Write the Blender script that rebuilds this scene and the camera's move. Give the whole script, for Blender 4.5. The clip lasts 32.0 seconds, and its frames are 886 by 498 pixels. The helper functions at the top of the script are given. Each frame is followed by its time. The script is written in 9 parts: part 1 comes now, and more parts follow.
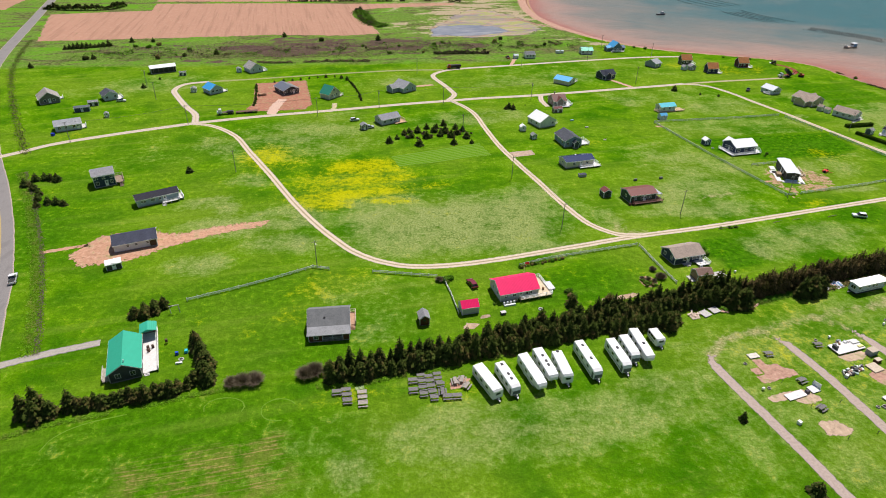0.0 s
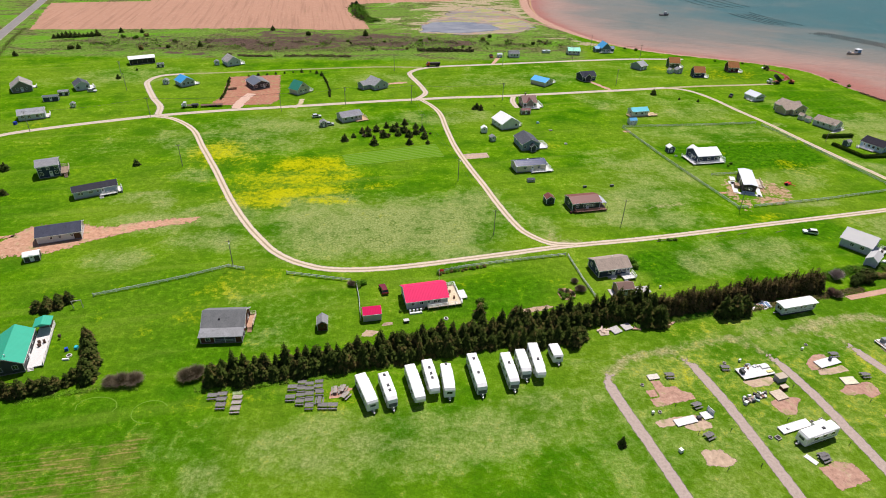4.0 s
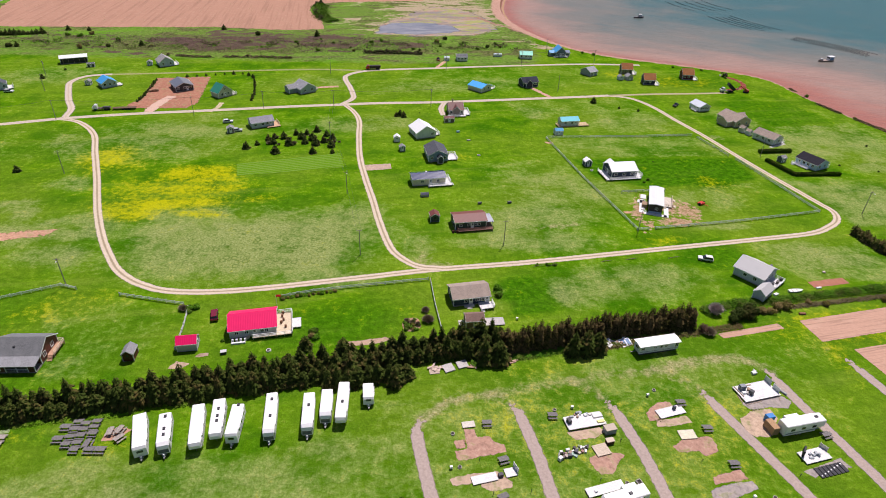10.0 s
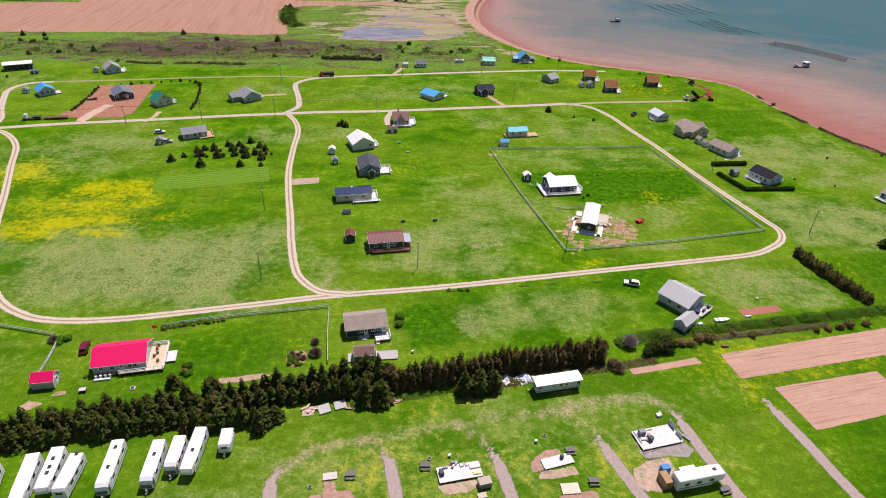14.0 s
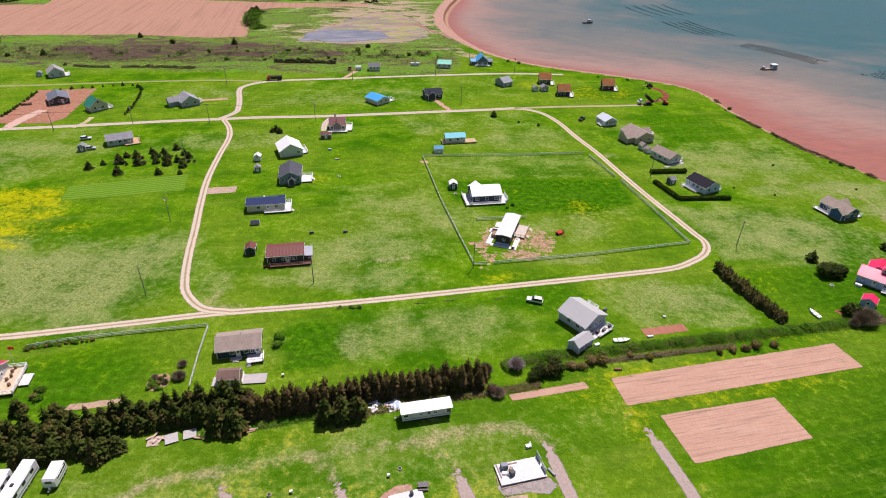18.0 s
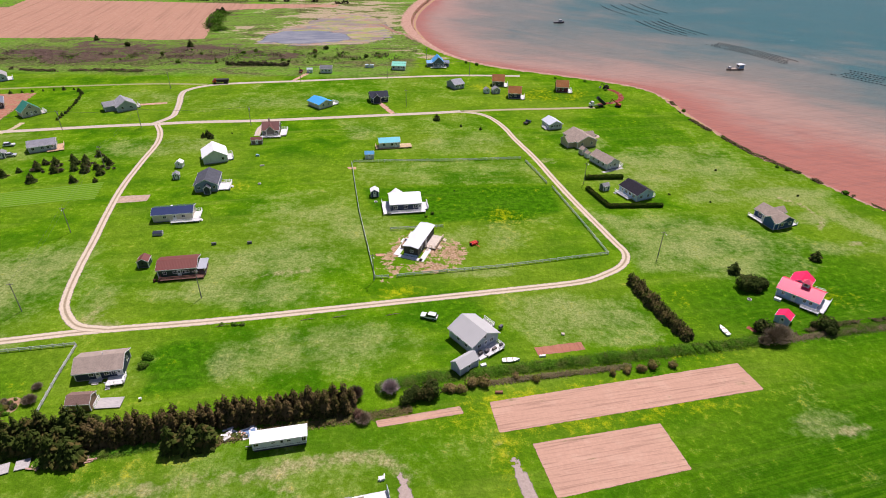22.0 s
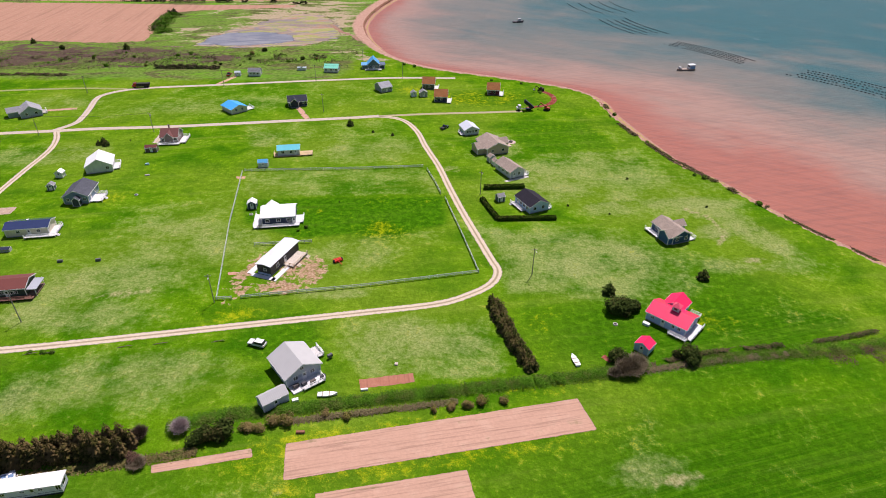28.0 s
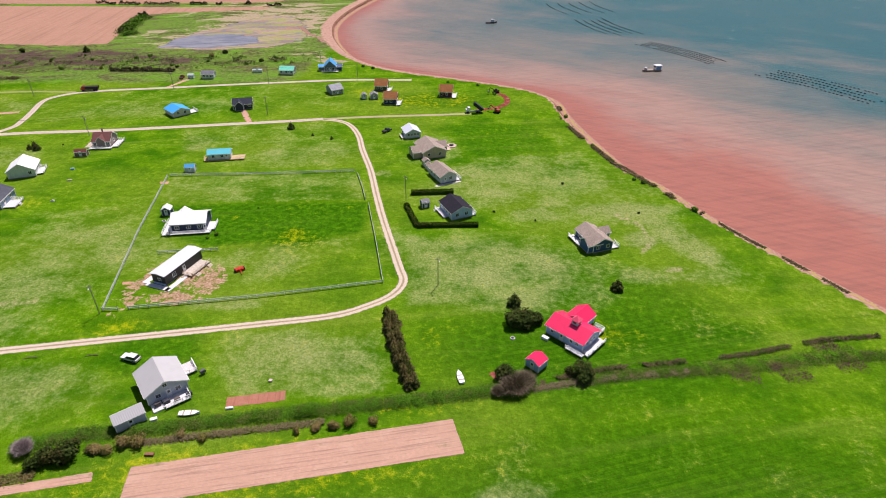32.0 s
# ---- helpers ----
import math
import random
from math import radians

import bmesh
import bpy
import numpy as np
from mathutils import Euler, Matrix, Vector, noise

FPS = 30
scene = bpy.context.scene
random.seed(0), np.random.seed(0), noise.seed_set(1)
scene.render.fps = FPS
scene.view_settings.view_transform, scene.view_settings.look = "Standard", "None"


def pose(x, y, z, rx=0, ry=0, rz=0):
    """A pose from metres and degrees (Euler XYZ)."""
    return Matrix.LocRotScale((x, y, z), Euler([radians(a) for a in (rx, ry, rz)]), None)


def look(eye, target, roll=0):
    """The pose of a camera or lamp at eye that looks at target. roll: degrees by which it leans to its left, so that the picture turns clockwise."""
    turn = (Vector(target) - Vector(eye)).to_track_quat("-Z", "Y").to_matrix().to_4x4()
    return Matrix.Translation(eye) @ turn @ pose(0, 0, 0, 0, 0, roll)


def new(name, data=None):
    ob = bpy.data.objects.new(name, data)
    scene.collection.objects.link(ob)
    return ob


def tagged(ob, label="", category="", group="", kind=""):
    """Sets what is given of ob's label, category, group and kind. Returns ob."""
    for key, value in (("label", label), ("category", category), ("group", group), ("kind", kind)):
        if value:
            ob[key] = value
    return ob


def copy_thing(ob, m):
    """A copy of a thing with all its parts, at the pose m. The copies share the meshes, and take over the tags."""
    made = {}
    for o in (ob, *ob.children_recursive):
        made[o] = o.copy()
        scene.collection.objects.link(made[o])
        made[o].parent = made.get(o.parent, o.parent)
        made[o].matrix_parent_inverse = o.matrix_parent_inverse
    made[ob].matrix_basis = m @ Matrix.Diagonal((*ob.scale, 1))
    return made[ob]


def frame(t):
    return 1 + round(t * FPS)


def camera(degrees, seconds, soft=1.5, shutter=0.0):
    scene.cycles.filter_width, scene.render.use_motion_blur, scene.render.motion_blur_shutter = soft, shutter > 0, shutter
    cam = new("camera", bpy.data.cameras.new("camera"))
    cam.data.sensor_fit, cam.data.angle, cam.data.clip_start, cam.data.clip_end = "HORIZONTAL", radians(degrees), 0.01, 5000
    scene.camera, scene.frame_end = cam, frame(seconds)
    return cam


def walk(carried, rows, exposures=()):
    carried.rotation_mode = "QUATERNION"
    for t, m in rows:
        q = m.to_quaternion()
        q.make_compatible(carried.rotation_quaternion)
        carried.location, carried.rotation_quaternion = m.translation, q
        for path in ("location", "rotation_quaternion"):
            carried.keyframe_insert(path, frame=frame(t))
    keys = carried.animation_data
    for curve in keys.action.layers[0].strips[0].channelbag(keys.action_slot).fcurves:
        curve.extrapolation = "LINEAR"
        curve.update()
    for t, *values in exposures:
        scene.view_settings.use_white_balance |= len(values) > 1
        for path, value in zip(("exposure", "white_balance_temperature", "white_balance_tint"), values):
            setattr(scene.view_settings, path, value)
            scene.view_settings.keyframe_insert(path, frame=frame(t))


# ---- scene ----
EXPOSURE = 0.345
cam = camera(73.7, 32.0, 1.0)
PATH = [  # seconds, place in metres, turn in degrees
    (0.0, 0.00, 0.00, 97.87, 58.431, -1.056, 0.000),
    (0.5, 3.71, 0.60, 98.05, 58.352, -1.127, 0.608),
    (1.0, 7.49, 1.24, 98.28, 58.265, -1.208, 1.164),
    (1.5, 11.35, 1.84, 98.45, 58.191, -1.281, 1.658),
    (2.0, 15.25, 2.45, 98.63, 58.108, -1.386, 1.948),
    (2.5, 19.21, 3.07, 98.85, 58.027, -1.437, 2.171),
    (3.0, 23.18, 3.64, 98.96, 57.976, -1.515, 2.505),
    (3.5, 27.16, 4.35, 99.18, 57.925, -1.572, 2.721),
    (5.5, 42.78, 8.73, 99.78, 57.811, -1.708, 3.831),
    (6.0, 46.44, 10.38, 99.98, 57.784, -1.745, 4.062),
    (6.5, 50.03, 12.20, 100.15, 57.757, -1.736, 4.195),
    (7.0, 53.75, 13.96, 100.23, 57.730, -1.740, 4.326),
    (7.5, 57.49, 15.47, 100.26, 57.722, -1.775, 4.407),
    (8.0, 61.38, 16.90, 100.32, 57.696, -1.769, 4.498),
    (8.5, 65.29, 18.10, 100.29, 57.689, -1.809, 4.571),
    (9.0, 69.34, 19.34, 100.36, 57.673, -1.815, 4.660),
    (9.5, 73.35, 20.80, 100.45, 57.626, -1.840, 4.738),
    (10.0, 77.26, 22.69, 100.53, 57.621, -1.843, 4.814),
    (10.5, 80.84, 24.77, 100.69, 57.626, -1.832, 4.872),
    (11.0, 84.01, 27.14, 100.70, 57.652, -1.842, 4.955),
    (11.5, 86.92, 29.49, 100.76, 57.687, -1.850, 5.003),
    (12.0, 90.06, 31.72, 100.78, 57.715, -1.768, 5.043),
    (12.5, 93.38, 33.71, 100.78, 57.732, -1.752, 5.090),
    (13.0, 96.98, 35.44, 100.77, 57.730, -1.730, 5.146),
    (13.5, 100.75, 36.87, 100.72, 57.738, -1.730, 5.204),
    (14.0, 104.57, 38.30, 100.74, 57.756, -1.722, 5.236),
    (14.5, 108.38, 39.79, 100.70, 57.775, -1.705, 5.263),
    (16.5, 123.66, 45.68, 100.90, 57.809, -1.602, 5.478),
    (17.0, 127.30, 47.29, 100.96, 57.793, -1.569, 5.548),
    (17.5, 131.11, 48.77, 100.97, 57.786, -1.539, 5.609),
    (18.0, 135.02, 50.10, 100.91, 57.781, -1.507, 5.693),
    (18.5, 138.90, 51.32, 100.84, 57.767, -1.476, 5.756),
    (19.0, 142.77, 52.56, 100.82, 57.763, -1.432, 5.800),
    (19.5, 146.55, 53.98, 100.74, 57.768, -1.426, 5.857),
    (20.0, 150.35, 55.41, 100.73, 57.766, -1.354, 5.887),
    (20.5, 154.10, 56.94, 100.68, 57.746, -1.304, 5.955),
    (21.0, 157.85, 58.55, 100.58, 57.756, -1.254, 6.024),
    (21.5, 161.57, 60.24, 100.54, 57.757, -1.177, 6.078),
    (22.0, 165.26, 62.07, 100.43, 57.759, -1.107, 6.137),
    (22.5, 168.98, 63.84, 100.35, 57.741, -1.058, 6.199),
    (23.0, 172.67, 65.51, 100.22, 57.735, -0.999, 6.257),
    (23.5, 176.30, 67.04, 100.08, 57.729, -0.961, 6.317),
    (24.0, 179.86, 68.47, 99.94, 57.704, -0.914, 6.372),
    (24.5, 183.42, 69.77, 99.76, 57.700, -0.885, 6.452),
    (25.0, 187.07, 71.07, 99.66, 57.678, -0.830, 6.517),
    (25.5, 190.46, 72.41, 99.56, 57.675, -0.800, 6.576),
    (27.5, 204.95, 79.08, 99.23, 57.662, -0.602, 6.905),
    (28.0, 208.48, 80.68, 99.04, 57.677, -0.564, 6.989),
    (28.5, 212.03, 82.28, 98.85, 57.693, -0.510, 7.077),
    (29.0, 215.60, 83.77, 98.63, 57.710, -0.471, 7.176),
    (29.5, 219.21, 85.18, 98.40, 57.720, -0.395, 7.276),
    (30.0, 222.84, 86.53, 98.11, 57.741, -0.339, 7.379),
    (30.5, 226.51, 87.85, 97.89, 57.763, -0.282, 7.483),
    (31.0, 230.18, 89.16, 97.67, 57.785, -0.228, 7.579),
    (31.5, 233.82, 90.42, 97.35, 57.819, -0.169, 7.661),
    (32.0, 237.43, 91.70, 97.05, 57.844, -0.126, 7.755),
]
walk(cam, [(t, pose(x, y, z, rx, ry, rz)) for t, x, y, z, rx, ry, rz in PATH], exposures=((0.0, EXPOSURE, 6480, 14), (3.0, EXPOSURE, 6470, 15), (6.0, EXPOSURE - 0.04, 6440, 20), (9.0, EXPOSURE - 0.08, 6430, 23), (13.0, EXPOSURE - 0.1, 6400, 25), (20.0, EXPOSURE - 0.05, 6400, 26), (32.0, EXPOSURE - 0.01, 6400, 25)))

# ---- world and sun ----
SUN_TURN, SUN_HEIGHT = 19.0, 64.0  # degrees clockwise from +y, degrees above the horizon
sky_world = bpy.data.worlds.new("sky")
scene.world = sky_world
sky_world.use_nodes = True
wn = sky_world.node_tree
sky_node = wn.nodes.new("ShaderNodeTexSky")
sky_node.sky_type, sky_node.sun_disc = "NISHITA", False
sky_node.sun_elevation, sky_node.sun_rotation = radians(SUN_HEIGHT), radians(SUN_TURN)
sky_node.altitude, sky_node.air_density, sky_node.dust_density = 20, 1.0, 1.0
wn.nodes["Background"].inputs[1].default_value = 0.055
wn.links.new(sky_node.outputs[0], wn.nodes["Background"].inputs[0])
sun = new("sun", bpy.data.lights.new("sun", "SUN"))
sun.data.energy, sun.data.angle, sun.data.color = 4.3, radians(0.53), (1.0, 0.955, 0.89)
sun_way = Vector((math.sin(radians(SUN_TURN)) * math.cos(radians(SUN_HEIGHT)), math.cos(radians(SUN_TURN)) * math.cos(radians(SUN_HEIGHT)), math.sin(radians(SUN_HEIGHT))))
sun.matrix_world = look(sun_way * 400, (0, 0, 0))


# ---- materials ----
class Nodes:
    """A material's node tree, with short calls."""

    def __init__(self, name, rough=0.8, metal=0.0, spec=0.3):
        self.m = bpy.data.materials.new(name)
        self.m.use_nodes = True
        self.t = self.m.node_tree
        self.b = self.t.nodes["Principled BSDF"]
        self.b.inputs["Roughness"].default_value = rough
        self.b.inputs["Metallic"].default_value = metal
        self.b.inputs["Specular IOR Level"].default_value = spec

    def put(self, socket, v):
        if isinstance(v, bpy.types.NodeSocket):
            self.t.links.new(v, socket)
        elif isinstance(v, (tuple, list)) and len(v) == 3 and socket.type == "RGBA":
            socket.default_value = (*v, 1)
        else:
            socket.default_value = v

    def coord(self, kind="Object"):
        return self.t.nodes.new("ShaderNodeTexCoord").outputs[kind]

    def place(self):
        return self.t.nodes.new("ShaderNodeNewGeometry").outputs["Position"]

    def scaled(self, v, s, turn=0.0):
        n = self.t.nodes.new("ShaderNodeMapping")
        self.put(n.inputs[0], v)
        n.vector_type = "TEXTURE"
        n.inputs["Scale"].default_value = tuple(1 / k for k in s)
        n.inputs["Rotation"].default_value = (0, 0, radians(turn))
        return n.outputs[0]

    def noise(self, v, scale, detail=3.0, rough=0.55, warp=0.0):
        n = self.t.nodes.new("ShaderNodeTexNoise")
        self.put(n.inputs["Vector"], v)
        n.inputs["Scale"].default_value, n.inputs["Detail"].default_value = scale, detail
        n.inputs["Roughness"].default_value, n.inputs["Distortion"].default_value = rough, warp
        return n.outputs[0]

    def wave(self, v, scale, axis="X", warp=0.0, shape="SIN"):
        n = self.t.nodes.new("ShaderNodeTexWave")
        n.bands_direction, n.wave_profile = axis, shape
        self.put(n.inputs["Vector"], v)
        n.inputs["Scale"].default_value, n.inputs["Distortion"].default_value = scale, warp
        n.inputs["Detail"].default_value = 1.5
        return n.outputs["Fac"]

    def attr(self, name):
        n = self.t.nodes.new("ShaderNodeAttribute")
        n.attribute_name = name
        return n.outputs["Fac"]

    def random(self):
        return self.t.nodes.new("ShaderNodeObjectInfo").outputs["Random"]

    def island(self):
        return self.t.nodes.new("ShaderNodeNewGeometry").outputs["Random Per Island"]

    def ramp(self, v, a, b, lo=0.0, hi=1.0):
        n = self.t.nodes.new("ShaderNodeMapRange")
        n.interpolation_type = "SMOOTHSTEP"
        for k, w in zip(range(5), (v, a, b, lo, hi)):
            self.put(n.inputs[k], w)
        return n.outputs[0]

    def math(self, op, a, b=0.0):
        n = self.t.nodes.new("ShaderNodeMath")
        n.operation = op
        self.put(n.inputs[0], a)
        self.put(n.inputs[1], b)
        return n.outputs[0]

    def mix(self, f, a, b, mode="MIX"):
        n = self.t.nodes.new("ShaderNodeMix")
        n.data_type, n.blend_type = "RGBA", mode
        self.put(n.inputs[0], f)
        self.put(n.inputs[6], a)
        self.put(n.inputs[7], b)
        return n.outputs[2]

    def bump(self, h, strength=0.4, depth=0.1):
        n = self.t.nodes.new("ShaderNodeBump")
        n.inputs["Strength"].default_value, n.inputs["Distance"].default_value = strength, depth
        self.put(n.inputs["Height"], h)
        self.t.links.new(n.outputs[0], self.b.inputs["Normal"])

    def done(self, colour):
        self.put(self.b.inputs["Base Color"], colour)
        return self.m


MADE = {}


def once(make):
    """Keeps one material for each set of arguments."""
    def kept(*args):
        key = (make, *args)
        if key not in MADE:
            MADE[key] = make(*args)
        return MADE[key]
    return kept


def shade(c, f):
    return tuple(min(1.0, v * f) for v in c)


@once
def siding(c):
    n = Nodes("siding", 0.6)
    v = n.coord()
    n.bump(n.wave(v, 1.05, "Z", 0.0, "SAW"), 0.5, 0.03)
    dirt = n.noise(n.scaled(v, (0.6, 0.6, 0.25)), 2.2, 4)
    return n.done(n.mix(n.ramp(dirt, 0.35, 0.75, 0.0, 0.5), c, shade(c, 0.72)))


@once
def shingle(c):
    n = Nodes("shingle", 0.9, 0, 0.2)
    v = n.coord()
    rows = n.noise(n.scaled(v, (2.2, 3.2, 9.0)), 2.0, 2)
    n.bump(rows, 0.5, 0.03)
    tone = n.mix(n.ramp(rows, 0.3, 0.7), shade(c, 0.72), shade(c, 1.25))
    worn = n.noise(v, 0.45, 4)
    return n.done(n.mix(n.ramp(worn, 0.45, 0.75, 0, 0.45), tone, shade(c, 1.5)))


@once
def metal_roof(c, rough=0.5, spec=0.22):
    n = Nodes("ribbed_metal_roof", rough, 0.0, spec)
    v = n.coord()
    n.bump(n.wave(v, 0.75, "X", 0.0), 0.35, 0.04)
    worn = n.noise(v, 0.5, 4)
    ribs = n.wave(v, 0.75, "X", 0.0)
    return n.done(n.mix(n.ramp(worn, 0.4, 0.8, 0, 0.35), n.mix(n.ramp(ribs, 0.0, 0.2, 0.12, 0.0), c, shade(c, 0.6)), shade(c, 0.8)))


@once
def steel_roof(c, rough=0.32, metal=0.7):
    """Bare or dark painted steel sheet, glossier than the other roofs."""
    n = Nodes("steel_roof", rough, metal, 0.5)
    v = n.coord()
    n.bump(n.wave(v, 0.75, "X", 0.0), 0.2, 0.03)
    return n.done(n.mix(n.ramp(n.noise(v, 0.6, 4), 0.4, 0.8, 0, 0.4), c, shade(c, 0.75)))


@once
def paint(c, rough=0.55):
    n = Nodes("paint", rough)
    v = n.coord()
    return n.done(n.mix(n.ramp(n.noise(v, 1.4, 4), 0.4, 0.8, 0, 0.35), c, shade(c, 0.7)))


@once
def car_paint(c):
    n = Nodes("car_paint", 0.25, 0.0, 0.6)
    n.b.inputs["Coat Weight"].default_value = 0.6
    return n.done(n.mix(n.ramp(n.noise(n.coord(), 2.0, 3), 0.5, 0.8, 0, 0.2), c, shade(c, 0.75)))


@once
def planks(c):
    n = Nodes("deck_planks", 0.8)
    v = n.coord()
    lines = n.wave(v, 1.1, "Y", 0.0)
    n.bump(lines, 0.3, 0.02)
    grain = n.noise(n.scaled(v, (1, 9, 1)), 1.2, 4)
    return n.done(n.mix(n.ramp(lines, 0.0, 0.12, 0.5, 0.0), n.mix(n.ramp(grain, 0.3, 0.75), c, shade(c, 0.68)), shade(c, 0.3)))


@once
def wood(c):
    n = Nodes("weathered_wood", 0.85)
    v = n.coord()
    grain = n.noise(n.scaled(v, (1, 1, 0.2)), 5.0, 5)
    return n.done(n.mix(n.ramp(n.random(), 0, 1, 0, 0.35), n.mix(n.ramp(grain, 0.3, 0.75), shade(c, 0.65), shade(c, 1.15)), shade(c, 0.6)))


@once
def glass_dark():
    n = Nodes("window_glass", 0.06, 0.0, 0.6)
    return n.done(n.mix(n.ramp(n.random(), 0.2, 1.0), (0.018, 0.022, 0.028), (0.07, 0.08, 0.09)))


@once
def plain(c, rough=0.6, metal=0.0):
    n = Nodes("plain", rough, metal)
    return n.done(n.mix(n.ramp(n.noise(n.coord(), 3.0, 3), 0.4, 0.8, 0, 0.3), c, shade(c, 0.65)))


@once
def leaves(c, brown, share):
    """Foliage whose clumps run from the dark to the light tone, with some brown."""
    n = Nodes("foliage", 0.9, 0, 0.04)
    v = n.place()
    tone = n.mix(n.island(), shade(c, 0.55), shade(c, 1.45))
    tone = n.mix(n.ramp(n.random(), 0, 1, 0, 0.4), tone, shade(c, 0.75))
    patch = n.noise(v, 0.35, 4)
    return n.done(n.mix(n.ramp(n.math("ADD", patch, n.math("MULTIPLY", n.island(), 0.25)), 0.72 - share, 0.92 - share), tone, brown))


@once
def bark(c):
    n = Nodes("bark", 0.9)
    g = n.noise(n.scaled(n.coord(), (3, 3, 0.6)), 4, 4)
    n.bump(g, 0.6, 0.05)
    return n.done(n.mix(n.ramp(g, 0.3, 0.7), shade(c, 0.6), shade(c, 1.3)))


@once
def soil(c, rows, turn, close=2.4):
    """Bare red soil, with tilled rows along the turn where rows is more than nothing."""
    n = Nodes("red_soil", 0.95, 0, 0.1)
    v = n.place()
    fine, broad, mid = n.noise(v, 1.3, 6, 0.65), n.noise(v, 0.06, 3), n.noise(v, 0.3, 4)
    tone = n.mix(n.ramp(fine, 0.3, 0.7), shade(c, 0.8), shade(c, 1.16))
    tone = n.mix(n.ramp(broad, 0.35, 0.65, 0, 0.5), tone, shade(c, 0.82))
    tone = n.mix(n.ramp(mid, 0.50, 0.66, 0, 0.55), tone, n.mix(0.35, shade(c, 1.15), (0.55, 0.46, 0.36)))
    if rows:
        stretched = n.scaled(v, (0.035, 1.0, 1.0), turn)
        lines = n.noise(stretched, close, 3, 0.65)
        tone = n.mix(0.55, tone, c)
        n.bump(n.math("ADD", lines, fine), 0.5, 0.15)
        tone = n.mix(n.ramp(lines, 0.47, 0.68, 0, rows), tone, shade(c, 0.62))
        tone = n.mix(n.ramp(n.math("ADD", mid, n.noise(stretched, 0.5, 3)), 1.16, 1.34, 0, 0.55), tone, (0.13, 0.13, 0.04))
    else:
        n.bump(fine, 0.6, 0.1)
        clods = n.noise(v, 0.75, 6, 0.68)
        tone = n.mix(n.ramp(clods, 0.36, 0.50, 0.6, 0), tone, shade(c, 0.55))
        tone = n.mix(n.ramp(clods, 0.54, 0.66, 0, 0.5), tone, n.mix(0.5, shade(c, 1.2), (0.58, 0.47, 0.37)))
        tone = n.mix(n.ramp(n.math("ADD", mid, n.math("MULTIPLY", fine, 0.4)), 0.74, 0.88, 0, 0.6), tone, (0.16, 0.19, 0.04))
    left = n.math("ADD", n.attr("inside"), n.math("ADD", n.math("MULTIPLY", n.math("SUBTRACT", n.noise(v, 0.8, 5, 0.6), 0.5), 0.4 if rows else 2.0), n.math("MULTIPLY", n.math("SUBTRACT", mid, 0.5), 0.3 if rows else 1.0)))
    n.put(n.b.inputs["Alpha"], n.ramp(left, 0.42, 0.60))
    return n.done(tone)


@once
def gravel(c, centre, grassy):
    """A gravel track: two worn wheel lines, a browner middle and grass creeping in at the sides."""
    n = Nodes("gravel_track", 0.95, 0, 0.1)
    v, u = n.place(), n.attr("across")
    fine, mid = n.noise(v, 1.8, 6, 0.65), n.noise(v, 0.22, 4)
    tone = n.mix(n.ramp(fine, 0.3, 0.72), shade(c, 0.86), shade(c, 1.12))
    off = n.math("ABSOLUTE", n.math("SUBTRACT", u, 0.5))
    line = n.math("ADD", off, n.math("MULTIPLY", n.math("SUBTRACT", mid, 0.5), 0.12))
    tone = n.mix(n.ramp(line, 0.03, 0.14, 0.75, 0.0), tone, n.mix(n.ramp(fine, 0.35, 0.65), shade(centre, 0.9), shade(centre, 1.2)))
    grain = n.math("SUBTRACT", n.noise(v, 0.9, 5), 0.5)
    edge = n.math("ADD", n.math("ADD", off, n.math("MULTIPLY", grain, 0.26)), n.math("MULTIPLY", n.attr("lost"), n.math("ADD", 0.34, n.math("MULTIPLY", grain, 2.0))))
    n.put(n.b.inputs["Alpha"], n.ramp(edge, 0.33, 0.46, 1.0, 1.0 - grassy))
    n.bump(fine, 0.5, 0.06)
    return n.done(tone)


@once
def asphalt():
    n = Nodes("worn_asphalt", 0.9)
    v, u = n.place(), n.attr("across")
    fine = n.noise(v, 2.5, 5)
    tone = n.mix(n.ramp(fine, 0.3, 0.7), (0.185, 0.172, 0.165), (0.225, 0.21, 0.20))
    patches = n.noise(n.scaled(v, (1, 0.35, 1)), 0.35, 3)
    tone = n.mix(n.ramp(patches, 0.52, 0.66, 0, 0.45), tone, (0.145, 0.135, 0.13))
    edge = n.math("ADD", n.math("ABSOLUTE", n.math("SUBTRACT", u, 0.5)), n.math("MULTIPLY", n.math("SUBTRACT", fine, 0.5), 0.12))
    return n.done(n.mix(n.ramp(edge, 0.43, 0.5), tone, (0.42, 0.33, 0.26)))


